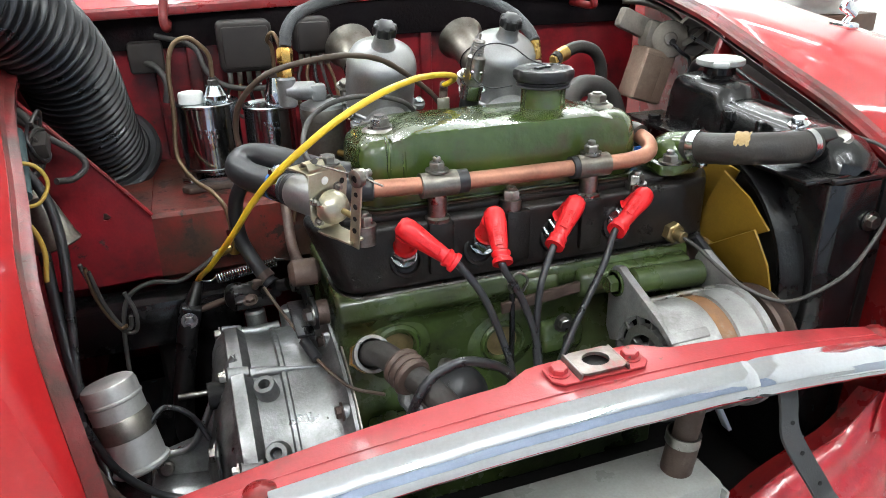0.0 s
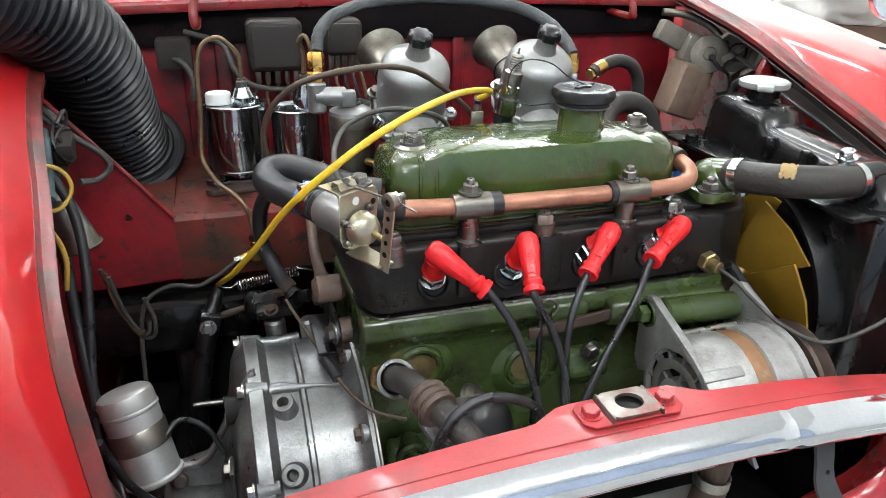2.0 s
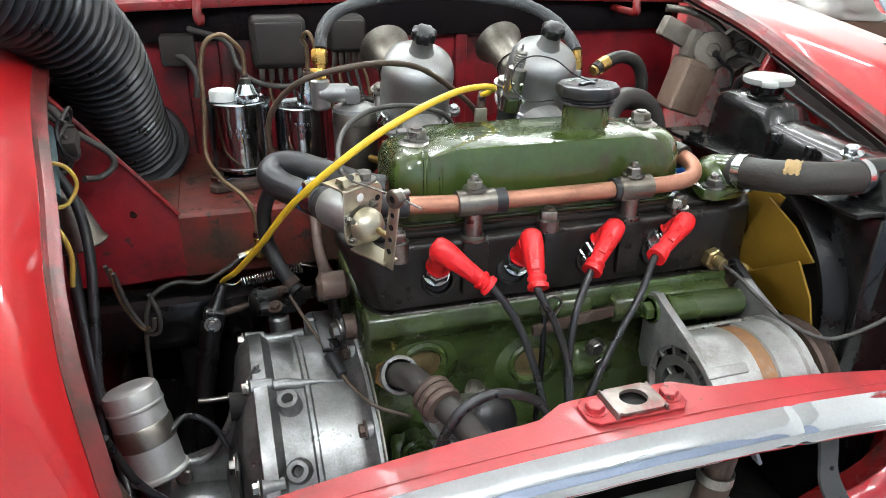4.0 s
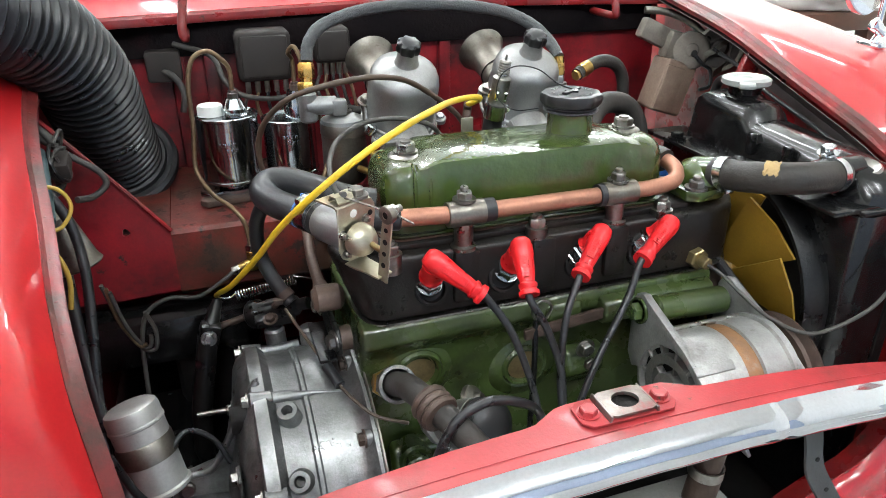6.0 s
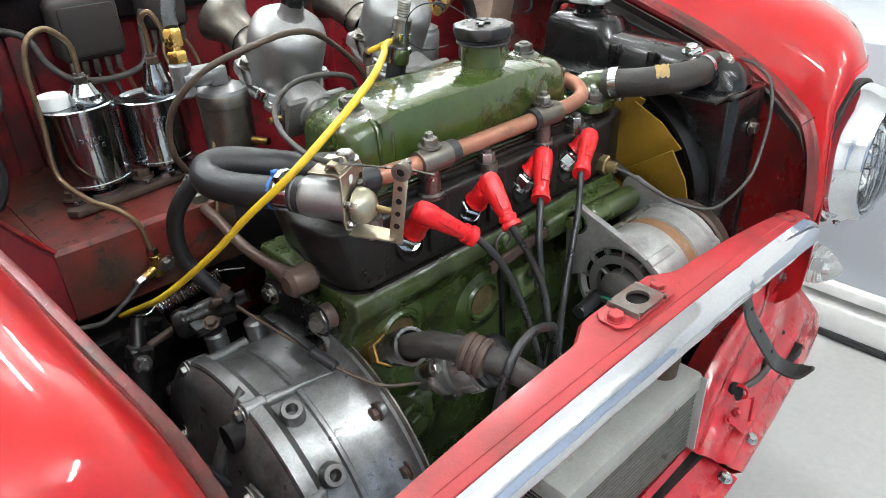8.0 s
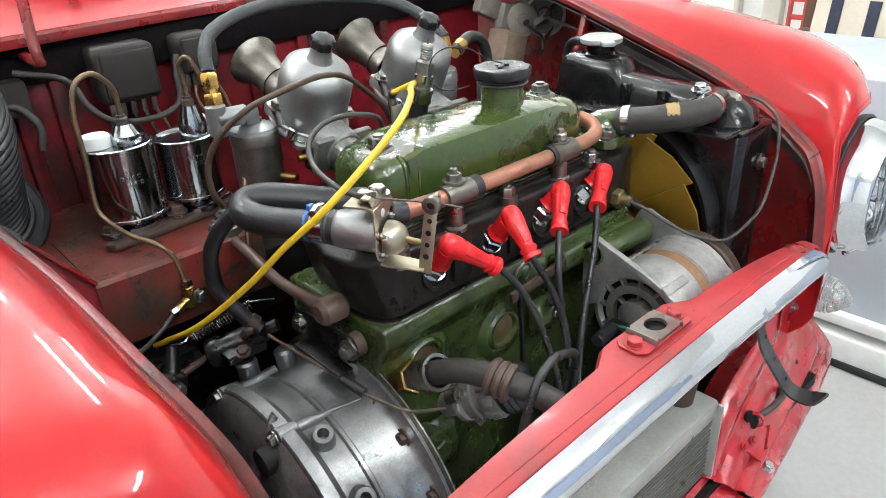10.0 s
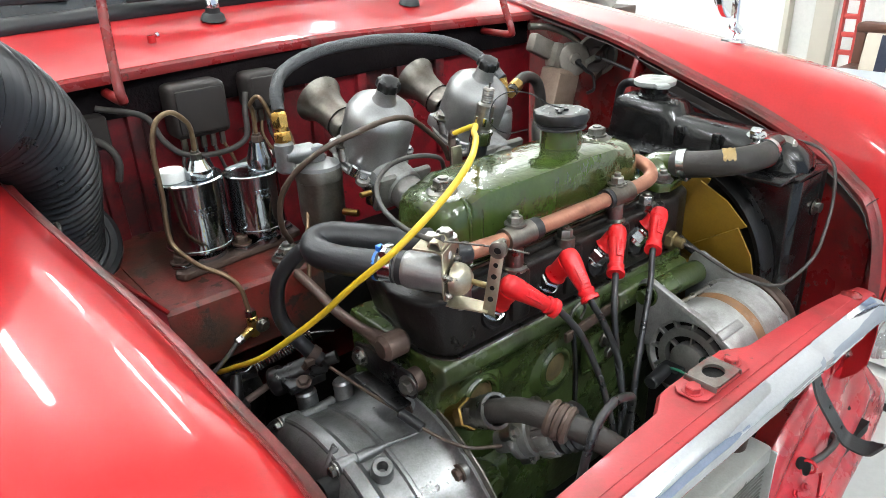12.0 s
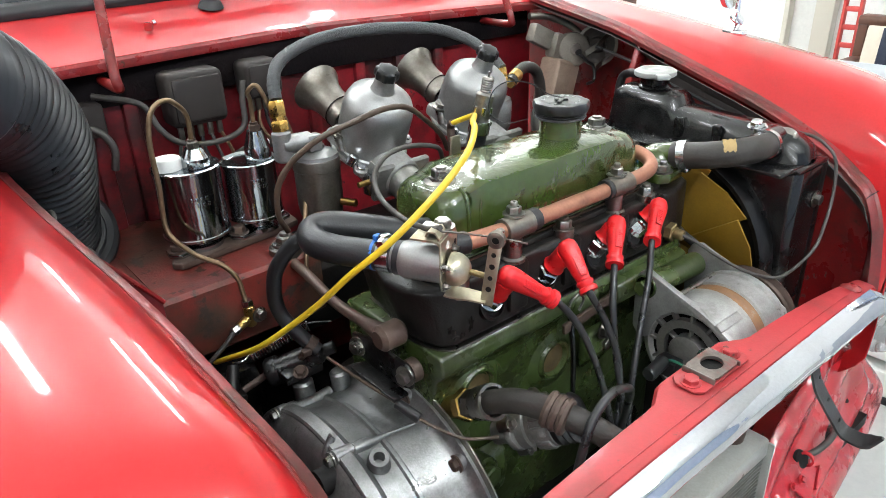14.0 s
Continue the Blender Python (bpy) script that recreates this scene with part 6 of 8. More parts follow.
def fan():
    c = Vector((0.292, 0.052, 0.690))
    t = thing("cooling_fan", (0.292, 0.052, 0.41), "yellow plastic many-bladed cooling fan", "fan")
    part("hub", lathe(BM(), [(0, -0.012), (0.04, -0.012), (0.05, 0.0), (0.05, 0.02), (0, 0.02)], aim(c, (1, 0, 0)), 32), FAN, t)
    for i in range(11):
        a = 2 * math.pi * i / 11
        rows = []
        for r in (0.045, 0.08, 0.115, 0.148):
            row = []
            for k in (-1, 0, 1):
                w = a + k * (0.30 if r > 0.06 else 0.29)
                row.append(c + Vector((k * 0.014 * (1 - r * 2), r * math.cos(w), r * math.sin(w))))
            rows.append(row)
        part("blade", loft(BM(), rows, 0.003), FAN, t)
    part("shaft", cyl(BM(), (0.235, 0.052, 0.69), (0.29, 0.052, 0.69), 0.03, 24), SOOT_SHADE, t)
    bl = thing("fan_belt", (0.262, 0.0, 0.5), "black rubber fan belt", "belt")
    pts = [(0.2585, -0.165, 0.672), (0.2585, -0.125, 0.705), (0.2585, -0.08, 0.705), (0.2585, 0.02, 0.745), (0.2585, 0.07, 0.75), (0.2585, 0.11, 0.71), (0.2585, 0.09, 0.50), (0.2585, 0.04, 0.47), (0.2585, -0.13, 0.585), (0.2585, -0.17, 0.63), (0.2585, -0.165, 0.672)]
    part("belt", tube(BM(), pts, 0.006, 8, 4), RUBBER, bl)
    part("pulley", lathe(BM(), [(0, -0.012), (0.052, -0.012), (0.055, -0.008), (0.045, 0), (0.055, 0.008), (0.052, 0.012), (0, 0.012)], aim((0.2585, 0.052, 0.69), (1, 0, 0)), 36), RUST, bl)


fan()


def radiator():
    t = thing("radiator", (0.37, 0.06, 0.42), "gloss black side-mounted radiator with cowl and filler neck", "radiator")
    part("core", box(BM(), (0.388, 0.07, 0.625), (0.05, 0.34, 0.41), 0.005), BLACK, t)
    fr = part("cowl", prism(BM(), [(0.338, -0.112), (0.352, -0.118), (0.410, -0.118), (0.416, -0.112), (0.416, 0.25), (0.338, 0.25)], pose(0, 0, 0.42), 0.412, 0.004), BLACK, t, "black pressed steel fan cowl")
    # round opening facing the fan
    part("cowl_ring", lathe(BM(), [(0.150, -0.02), (0.157, -0.022), (0.160, -0.016), (0.160, 0.012), (0.150, 0.012)], aim((0.326, 0.055, 0.685), (1, 0, 0)), 56), OILBLACK, fr)
    # black disc closing the cowl, its inner shade put into the colour
    part("cowl_shadow", lathe(BM(), [(0.15, 0), (0, 0)], aim((0.334, 0.055, 0.685), (1, 0, 0)), 48), SOOT_SHADE, fr)
    part("cowl_flange", box(BM(), (0.338, 0.07, 0.837), (0.07, 0.36, 0.006), 0.002), BLACK, fr)
    part("front_fold", box(BM(), (0.427, -0.112, 0.63), (0.016, 0.006, 0.40), 0.002), OILBLACK, fr)
    # header tank: sloped shoulders, rounded front end
    rows = []
    for y, top, w in ((-0.112, 0.842, 0.018), (-0.104, 0.858, 0.030), (-0.085, 0.870, 0.034), (-0.05, 0.876, 0.036), (0.02, 0.880, 0.036), (0.09, 0.884, 0.036), (0.10, 0.898, 0.036), (0.11, 0.903, 0.036), (0.19, 0.906, 0.036), (0.204, 0.900, 0.034), (0.21, 0.84, 0.030)):
        cx = 0.385
        rows.append([(cx - w - 0.006, y, 0.834), (cx - w, y, top - 0.020), (cx - w + 0.004, y, top - 0.006), (cx - w + 0.012, y, top), (cx, y, top + 0.002), (cx + w - 0.012, y, top), (cx + w - 0.003, y, top - 0.008), (cx + w, y, top - 0.022), (cx + w + 0.004, y, 0.834)])
    part("header_tank", loft(BM(), rows, 0.001), BLACK, t, "gloss black header tank", 40)
    part("tank_dimple", lathe(BM(), [(0.017, 0.0), (0.014, 0.003), (0.010, 0.0015), (0, 0.001)], aim((0.378, -0.072, 0.872), (-0.3, -0.2, 1)), 28), STEEL, t)
    for ry in (0.012, 0.075):
        part("tank_rib", box(BM(), (0.345, ry, 0.862), (0.010, 0.014, 0.030), 0.004), BLACK, t)
    part("tank_seam", box(BM(), (0.383, 0.05, 0.835), (0.09, 0.335, 0.006), 0.002), BLACK, t)
    part("outlet", cyl(BM(), (0.30, -0.066, 0.870), (0.375, -0.060, 0.868), 0.016, 24), BLACK, t)
    c = Vector((0.392, 0.155, 0.906))
    part("filler_neck", lathe(BM(), [(0.03, -0.004), (0.026, 0.0), (0.022, 0.003), (0.022, 0.012), (0.029, 0.014), (0.029, 0.017), (0, 0.017)], pose(*c), 36), BLACK, t)
    cap = part("pressure_cap", lathe(BM(), [(0.031, 0), (0.033, 0.002), (0.033, 0.008), (0.029, 0.0105), (0.020, 0.011), (0.017, 0.0095), (0.008, 0.0095), (0.006, 0.011), (0, 0.0112)], pose(c.x, c.y, c.z + 0.015), 40), CAP_GREY, t, "pale grey pressure cap")
    for a in (0.9, 0.9 + math.pi):
        part("cap_ear", box(BM(), c + Vector((0.035 * math.cos(a), 0.035 * math.sin(a), 0.0195)), (0.018, 0.022, 0.008), 0.003, Matrix.Rotation(a, 4, "Z")), CAP_GREY, cap)
    part("overflow", tube(BM(), [(0.395, 0.19, 0.918), (0.405, 0.215, 0.915), (0.408, 0.232, 0.90), (0.405, 0.235, 0.85), (0.41, 0.24, 0.78)], 0.007, 12, 6), RUBBER, t, "black overflow pipe")
    for p in ((0.318, 0.062, 0.841), (0.316, 0.19, 0.841)):
        part("cowl_bolt", bolt(BM(), p, (0, 0, 1), 0.009, 0.007), BLACK, t)
    part("tank_bolt", bolt(BM(), (0.346, -0.045, 0.884), (-0.2, 0, 1), 0.0085, 0.008), ZINC, t)
    part("side_bolt", bolt(BM(), (0.402, -0.119, 0.782), (0, -1, 0), 0.0085, 0.007), STEEL, t)
    part("stay", box(BM(), (0.467, 0.245, 0.905), (0.03, 0.012, 0.09), 0.002, Matrix.Rotation(0.35, 4, "Y")), RED_OLD, t, "red stay to the inner wing")


radiator()
th = thing("thermostat_housing", (0.225, 0.03, 0.825), "green painted thermostat housing with two studs", "thermostat housing")
part("base", prism(BM(), [(0.195, 0.005), (0.21, -0.004), (0.245, 0.0), (0.268, 0.018), (0.268, 0.05), (0.245, 0.068), (0.21, 0.065), (0.195, 0.05)], pose(0, 0, 0.825), 0.014, 0.003), GREEN, th)
part("dome", lathe(BM(), [(0.030, 0), (0.029, 0.010), (0.022, 0.022), (0.01, 0.028), (0, 0.029)], pose(0.236, 0.036, 0.838), 36), GREEN, th)
part("outlet", tube(BM(), [(0.234, 0.040, 0.850), (0.240, 0.018, 0.855), (0.246, -0.002, 0.858)], 0.0175, 24, 4), GREEN, th)
for p in ((0.212, 0.010, 0.839), (0.222, 0.066, 0.839)):
    part("stud_nut", bolt(BM(), p, (0, 0, 1), 0.0095, 0.008, 0.006), STEEL, th)
part("sender", cyl(hexa(BM(), (0.207, 0.066, 0.838), (0, 0, 1), 0.007, 0.008), (0.207, 0.066, 0.846), (0.207, 0.066, 0.862), 0.003, 10), BLUE, th)
tp = thing("top_hose", (0.29, -0.04, 0.845), "perished black radiator top hose with a torn sticker", "radiator hose")
part("hose", tube(BM(), [(0.241, 0.014, 0.8555), (0.245, -0.012, 0.859), (0.252, -0.038, 0.864), (0.268, -0.060, 0.868), (0.298, -0.070, 0.868), (0.330, -0.068, 0.866), (0.348, -0.063, 0.865)], 0.0182, 28, 8), RUBBER_OLD, tp)
clip_band(tp, (0.2435, 0.0, 0.858), (0.25, -0.95, 0.2), 0.0185, 0.011, ZINC, (0.2, 0, -1))
clip_band(tp, (0.336, -0.0665, 0.866), (1, 0.15, -0.05), 0.0185, 0.010, ZINC, (0, 0.8, 1))
bm = BM()
rows = []
mid, along = Vector((0.262, -0.053, 0.867)), Vector((0.62, -0.78, 0.1)).normalized()
out = Vector((-0.35, -0.45, 0.82))
out = (out - along * out.dot(along)).normalized()
across = along.cross(out)
for i in range(8):
    row = []
    for k in range(7):
        a = radians(-30 + 10 * k + 5 * math.sin(i * 2.3))
        rr = 0.0203 + 0.0009 * math.sin(i * 1.9 + k * 2.7)
        row.append(mid + along * (0.0023 * (i - 3.5) + 0.0006 * math.sin(k * 2.1)) + (out * math.cos(a) + across * math.sin(a)) * rr)
    rows.append(row)
part("sticker", loft(bm, rows, 0.0008), PATCH, tp, "torn ochre sticker")
sn = thing("temperature_sender", (0.209, -0.012, 0.75), "brass sender in the head with a capillary wire", "sender")
part("hexagon", cyl(hexa(BM(), (0.210, -0.008, 0.757), (0.1, -1, 0), 0.0135, 0.012), (0.211, -0.018, 0.757), (0.213, -0.032, 0.756), 0.0075, 16, edge=0.001), DARKBRASS, sn)
part("capillary", tube(BM(), [(0.213, -0.030, 0.756), (0.222, -0.050, 0.748), (0.230, -0.075, 0.735), (0.240, -0.110, 0.722), (0.258, -0.140, 0.716), (0.285, -0.150, 0.718), (0.33, -0.158, 0.740), (0.366, -0.152, 0.765), (0.40, -0.142, 0.80), (0.415, -0.130, 0.84), (0.424, -0.108, 0.856), (0.430, -0.085, 0.862), (0.438, -0.03, 0.862), (0.442, 0.05, 0.868)], 0.0023, 10, 8), WIRE_GREY, sn)


# ---- carburettors ----
def carburettor(x, y_off, cap_black):
    t = thing("carburettor", (x, 0.30 + y_off, 0.84), "grey alloy side-draught carburettor with a tall dashpot and brass-toned trumpet", "carburettor", "pair of carburettors")
    base = Vector((x, 0.289 + y_off, 0.886))
    d = Vector((0.0, -0.46, 0.888)).normalized()
    m = aim(base, d)
    part("dashpot", lathe(BM(), [(0.040, -0.006), (0.0500, -0.003), (0.0500, 0.003), (0.0478, 0.005), (0.0472, 0.058), (0.0458, 0.067), (0.0420, 0.0755), (0.0335, 0.082), (0.0235, 0.086), (0.0165, 0.0885), (0.0142, 0.093), (0.0128, 0.108), (0, 0.108)], m, 48), SATIN, t, "satin alloy suction chamber", 30)
    seg = 48
    bm = BM()
    rows = []
    for r, h, w in ((0.0128, 0.106, 0.3), (0.0150, 0.108, 1), (0.0155, 0.114, 1), (0.0142, 0.119, 1), (0.011, 0.121, 0.2)):
        rows.append([bm.verts.new(m @ Vector(((r + w * 0.0012 * math.cos(8 * a)) * math.cos(a), (r + w * 0.0012 * math.cos(8 * a)) * math.sin(a), h))) for a in (2 * math.pi * i / seg for i in range(seg))])
    for a, c in zip(rows, rows[1:]):
        for i in range(seg):
            bm.faces.new((a[i], a[(i + 1) % seg], c[(i + 1) % seg], c[i]))
    bm.faces.new(rows[-1])
    part("damper_cap", bm, PLASTIC_BLACK, t, "black notched damper cap")
    part("piston_flange", lathe(BM(), [(0.02, -0.014), (0.050, -0.012), (0.0535, -0.008), (0.0535, -0.004), (0.046, -0.003)], m, 40), ALU, t)
    for a in (100, 225, 350):
        e = Vector((0.057 * math.cos(radians(a)), 0.057 * math.sin(radians(a)), -0.010))
        part("flange_lug", cyl(BM(), m @ e, m @ (e + Vector((0, 0, 0.010))), 0.0095, 16, edge=0.002), ALU, t)
        part("flange_screw", cyl(BM(), m @ (e + Vector((0, 0, 0.010))), m @ (e + Vector((0, 0, 0.0135))), 0.006, 14, edge=0.001), ZINC, t)
    part("body", box(cyl(BM(), (x, 0.215 + y_off, 0.850), (x, 0.335 + y_off, 0.895), 0.028, 28, edge=0.003), (x, 0.265 + y_off, 0.858), (0.058, 0.06, 0.045), 0.008, Matrix.Rotation(0.36, 4, "X")), ALU, t, "cast alloy throttle body")
    part("side_lever", box(BM(), (x - 0.036, 0.245 + y_off, 0.845), (0.008, 0.018, 0.03), 0.002), ZINC, t)
    part("throttle_spindle", cyl(BM(), (x - 0.055, 0.24 + y_off, 0.850), (x + 0.055, 0.24 + y_off, 0.850), 0.004, 12), BRASS, t)
    # trumpet
    td = Vector((-0.05, 0.90, 0.42)).normalized()
    mt = aim((x - 0.010, 0.322 + y_off, 0.914), td)
    part("air_trumpet", lathe(BM(), [(0.024, 0.0), (0.023, 0.02), (0.024, 0.045), (0.027, 0.060), (0.032, 0.072), (0.036, 0.077), (0.037, 0.079), (0.0355, 0.0795), (0.031, 0.074), (0.0255, 0.058), (0.0225, 0.040), (0.0215, 0.0)], mt, 44), DULL, t, "stained flared air trumpet")
    # black disc as the painted shade down the trumpet
    part("trumpet_throat", lathe(BM(), [(0.025, 0.02), (0, 0.02)], mt, 32), SOOT_SHADE, t)
    # float chamber with lid
    fx = x + 0.068 if x > 0 else x - 0.058
    part("float_bracket", box(BM(), (x - 0.04, 0.300 + y_off, 0.893), (0.018, 0.05, 0.02), 0.005, Matrix.Rotation(0.4, 4, "X")), ALU, t)
    part("jet_link", cyl(bolt(BM(), (x - 0.045, 0.292 + y_off, 0.908), (0, -0.4, 0.9), 0.009, 0.007), (x - 0.047, 0.285 + y_off, 0.885), (x - 0.047, 0.292 + y_off, 0.908), 0.007, 14), STEEL, t)
    part("return_clip", cyl(BM(), (x - 0.052, 0.262 + y_off, 0.872), (x - 0.046, 0.256 + y_off, 0.885), 0.007, 14, edge=0.002), ZINC, t)


carburettor(-0.075, 0.0, True)
carburettor(0.104, 0.004, True)


def float_chamber(x, y, z, h, r):
    t = thing("float_chamber", (x, y, z), "dull alloy float chamber with a domed lid", "float chamber", "float chambers")
    part("bowl", lathe(BM(), [(0, 0), (r * 0.8, 0.0), (r * 0.94, 0.006), (r, 0.02), (r, h - 0.016), (r * 1.03, h - 0.015), (r * 1.03, h - 0.002), (r, h), (0, h)], pose(x, y, z), 40), DULL if x < 0 else ALU, t, "", 30)
    part("lid", lathe(BM(), [(r * 1.0, 0), (r * 0.97, 0.005), (r * 0.6, 0.010), (r * 0.3, 0.014), (0, 0.015)], pose(x, y, z + h), 40), SATIN, t, "domed alloy lid")
    part("lid_bolt", bolt(BM(), (x, y, z + h + 0.013), (0, 0, 1), 0.009, 0.010), STEEL, t)
    return t


fc = float_chamber(-0.152, 0.305, 0.795, 0.085, 0.031)
part("inlet_banjo", cyl(cyl(BM(), (-0.202, 0.303, 0.906), (-0.160, 0.300, 0.905), 0.0125, 20, edge=0.002), (-0.198, 0.304, 0.884), (-0.198, 0.304, 0.925), 0.0125, 20, edge=0.003), SATIN, fc, "alloy elbow union")
part("inlet_lug", box(BM(), (-0.158, 0.296, 0.903), (0.02, 0.016, 0.022), 0.003), SATIN, fc)
part("drain_tap", cyl(BM(), (-0.140, 0.270, 0.822), (-0.130, 0.250, 0.822), 0.005, 12), BRASS, fc)
f2 = float_chamber(0.175, 0.300, 0.850, 0.045, 0.026)

# braided hose between the float chambers
bh = thing("fuel_hose", (0, 0.33, 0.93), "long braided grey fuel hose with gold unions", "fuel hose")
part("hose", tube(BM(), [(-0.193, 0.316, 0.962), (-0.188, 0.326, 0.982), (-0.170, 0.342, 1.000), (-0.135, 0.356, 1.012), (-0.09, 0.362, 1.020), (-0.03, 0.352, 1.024), (0.04, 0.345, 1.020), (0.10, 0.335, 1.010), (0.135, 0.310, 0.992), (0.149, 0.280, 0.970), (0.152, 0.262, 0.955)], 0.0082, 16, 10, radius=lambda u, s: 0.0082 + 0.0003 * math.sin(s * 1800)), BRAID, bh)
part("union", hexa(hexa(cyl(BM(), (-0.198, 0.304, 0.922), (-0.194, 0.315, 0.96), 0.0085, 16), (-0.198, 0.304, 0.925), (0.03, 0.15, 1), 0.0118, 0.013), (-0.196, 0.309, 0.942), (0.05, 0.2, 1), 0.011, 0.020), GOLD, bh, "gold anodised union")
part("union", hexa(BM(), (0.152, 0.262, 0.956), (0.02, -0.25, -1), 0.008, 0.026), GOLD, bh, "gold anodised union")
oh = thing("overflow_hose", (0.25, 0.3, 0.85), "grey rubber hose with a brass ferrule", "hose")
part("hose", tube(BM(), [(0.200, 0.290, 0.922), (0.222, 0.300, 0.930), (0.255, 0.312, 0.935), (0.285, 0.318, 0.925), (0.300, 0.320, 0.900), (0.303, 0.32, 0.86), (0.305, 0.32, 0.80)], 0.0095, 16, 8), RUBBER_OLD, oh)
part("ferrule", hexa(cyl(BM(), (0.208, 0.294, 0.925), (0.224, 0.300, 0.930), 0.0108, 18), (0.196, 0.288, 0.921), (0.9, 0.3, 0.2), 0.008, 0.014), BRASS, oh, "brass ferrule")
bp = thing("bypass_hose", (0.25, 0.26, 0.82), "thick perished rubber hose bent behind the rocker cover", "hose")
part("hose", tube(BM(), [(0.155, 0.17, 0.855), (0.175, 0.20, 0.880), (0.210, 0.225, 0.893), (0.250, 0.235, 0.885), (0.272, 0.235, 0.860), (0.280, 0.23, 0.82), (0.28, 0.22, 0.78)], 0.0155, 18, 8), RUBBER_OLD, bp)
# intake manifold, exhaust and heat shield below the carburettors
mf = thing("inlet_manifold", (0.015, 0.19, 0.79), "dull cast alloy inlet manifold between head and carburettors", "manifold")
for mx in (-0.075, 0.104):
    part("runner", cyl(BM(), (mx, 0.14, 0.82), (mx, 0.225, 0.852), 0.024, 24), ALU_DIRTY, mf)
    part("mounting_flange", box(BM(), (mx, 0.222, 0.851), (0.085, 0.010, 0.05), 0.003, Matrix.Rotation(0.35, 4, "X")), ALU_DIRTY, mf)
part("balance_pipe", cyl(BM(), (-0.075, 0.19, 0.838), (0.104, 0.19, 0.838), 0.011, 18), ALU_DIRTY, mf)
ex = thing("exhaust_manifold", (0.02, 0.2, 0.68), "sooty black exhaust manifold", "exhaust manifold")
part("log", tube(BM(), [(-0.15, 0.17, 0.78), (-0.10, 0.21, 0.755), (0.0, 0.225, 0.74), (0.1, 0.21, 0.755), (0.16, 0.17, 0.78)], 0.024, 18, 6), SOOT_SHADE, ex)
part("downpipe", tube(BM(), [(0.0, 0.22, 0.74), (0.01, 0.26, 0.66), (0.02, 0.32, 0.5)], 0.022, 16, 5), SOOT_SHADE, ex)

# spare spark plug parked in a rubber tube
sp = thing("parked_spark_plug", (0.013, 0.165, 0.86), "plated spark plug clipped upside down in a black rubber sleeve", "spark plug")
p0, p1 = Vector((0.010, 0.168, 0.880)), Vector((0.0225, 0.151, 0.985))
u = (p1 - p0).normalized()
part("sleeve", cyl(BM(), p0 - u * 0.03, p0 + u * 0.035, 0.0122, 20, edge=0.002), RUBBER, sp)
part("sleeve_clip", ring(BM(), p0 + u * 0.026, u, 0.0142, 0.0115, 0.018, 28), ZINC, sp, "bright worm-drive clip")
part("clip_screw", cyl(BM(), p0 + u * 0.036 + Vector((0.014, -0.004, 0)), p0 + u * 0.036 + Vector((0.018, 0.012, 0)), 0.004, 8), ZINC, sp)
part("hexagon", hexa(BM(), p0 + u * 0.052, u, 0.0135, 0.012), ZINC, sp)
part("shell", lathe(BM(), [(0.0105, 0.044), (0.0125, 0.050), (0.0125, 0.060), (0.0115, 0.066), (0.0115, 0.078), (0.009, 0.08)] + [(0.0072 + 0.0006 * (i % 2), 0.081 + 0.0015 * i) for i in range(13)] + [(0.006, 0.1), (0.0, 0.1)], aim(p0, u), 24), STEEL, sp)
part("electrode", cyl(BM(), p0 + u * 0.1, p0 + u * 0.107, 0.0015, 8), STEEL, sp)

# yellow tube from the cover's stub to the clutch
yt = thing("yellow_tube", (-0.2, 0.1, 0.66), "long bright yellow plastic tube arching over the engine", "plastic tube")
part("tube", tube(BM(), [(-0.016, 0.182, 0.920), (-0.010, 0.164, 0.929), (-0.018, 0.138, 0.939), (-0.042, 0.110, 0.947), (-0.070, 0.082, 0.952), (-0.100, 0.046, 0.956), (-0.150, 0.002, 0.952), (-0.200, -0.016, 0.932), (-0.250, -0.002, 0.890), (-0.278, 0.038, 0.846), (-0.300, 0.082, 0.798), (-0.330, 0.156, 0.732), (-0.347, 0.225, 0.688), (-0.352, 0.258, 0.668)], 0.0035, 14, 8), YELLOW, yt)
st = thing("breather_stub", (-0.018, 0.18, 0.87), "rusty bent breather stub on a plated bracket", "breather stub")
part("elbow", tube(BM(), [(-0.018, 0.178, 0.870), (-0.016, 0.184, 0.900), (-0.014, 0.187, 0.914), (-0.016, 0.180, 0.922)], 0.0055, 12, 5), RUST, st)
part("bracket", box(BM(), (-0.020, 0.172, 0.884), (0.016, 0.004, 0.045), 0.001), YZINC, st)

# brown corrugated overflow pipe arching behind the yellow tube
cp = thing("vacuum_pipe", (-0.15, 0.17, 0.88), "thin brown sheathed pipe looping over the chambers", "pipe")
part("pipe", tube(BM(), [(-0.262, 0.190, 0.842), (-0.276, 0.178, 0.868), (-0.277, 0.170, 0.902), (-0.266, 0.154, 0.932), (-0.240, 0.134, 0.958), (-0.200, 0.126, 0.970), (-0.150, 0.140, 0.972), (-0.105, 0.160, 0.962), (-0.065, 0.180, 0.938), (-0.025, 0.195, 0.905), (-0.01, 0.2, 0.88)], 0.0034, 12, 10, radius=lambda k, s: 0.0034 + 0.0002 * math.sin(s * 1500)), mat("brown_sheathing", (0.07, 0.045, 0.03), 0.5), cp)
cc = thing("choke_cable", (-0.13, 0.12, 0.85), "grey sheathed control cable curling behind the rocker cover", "cable")
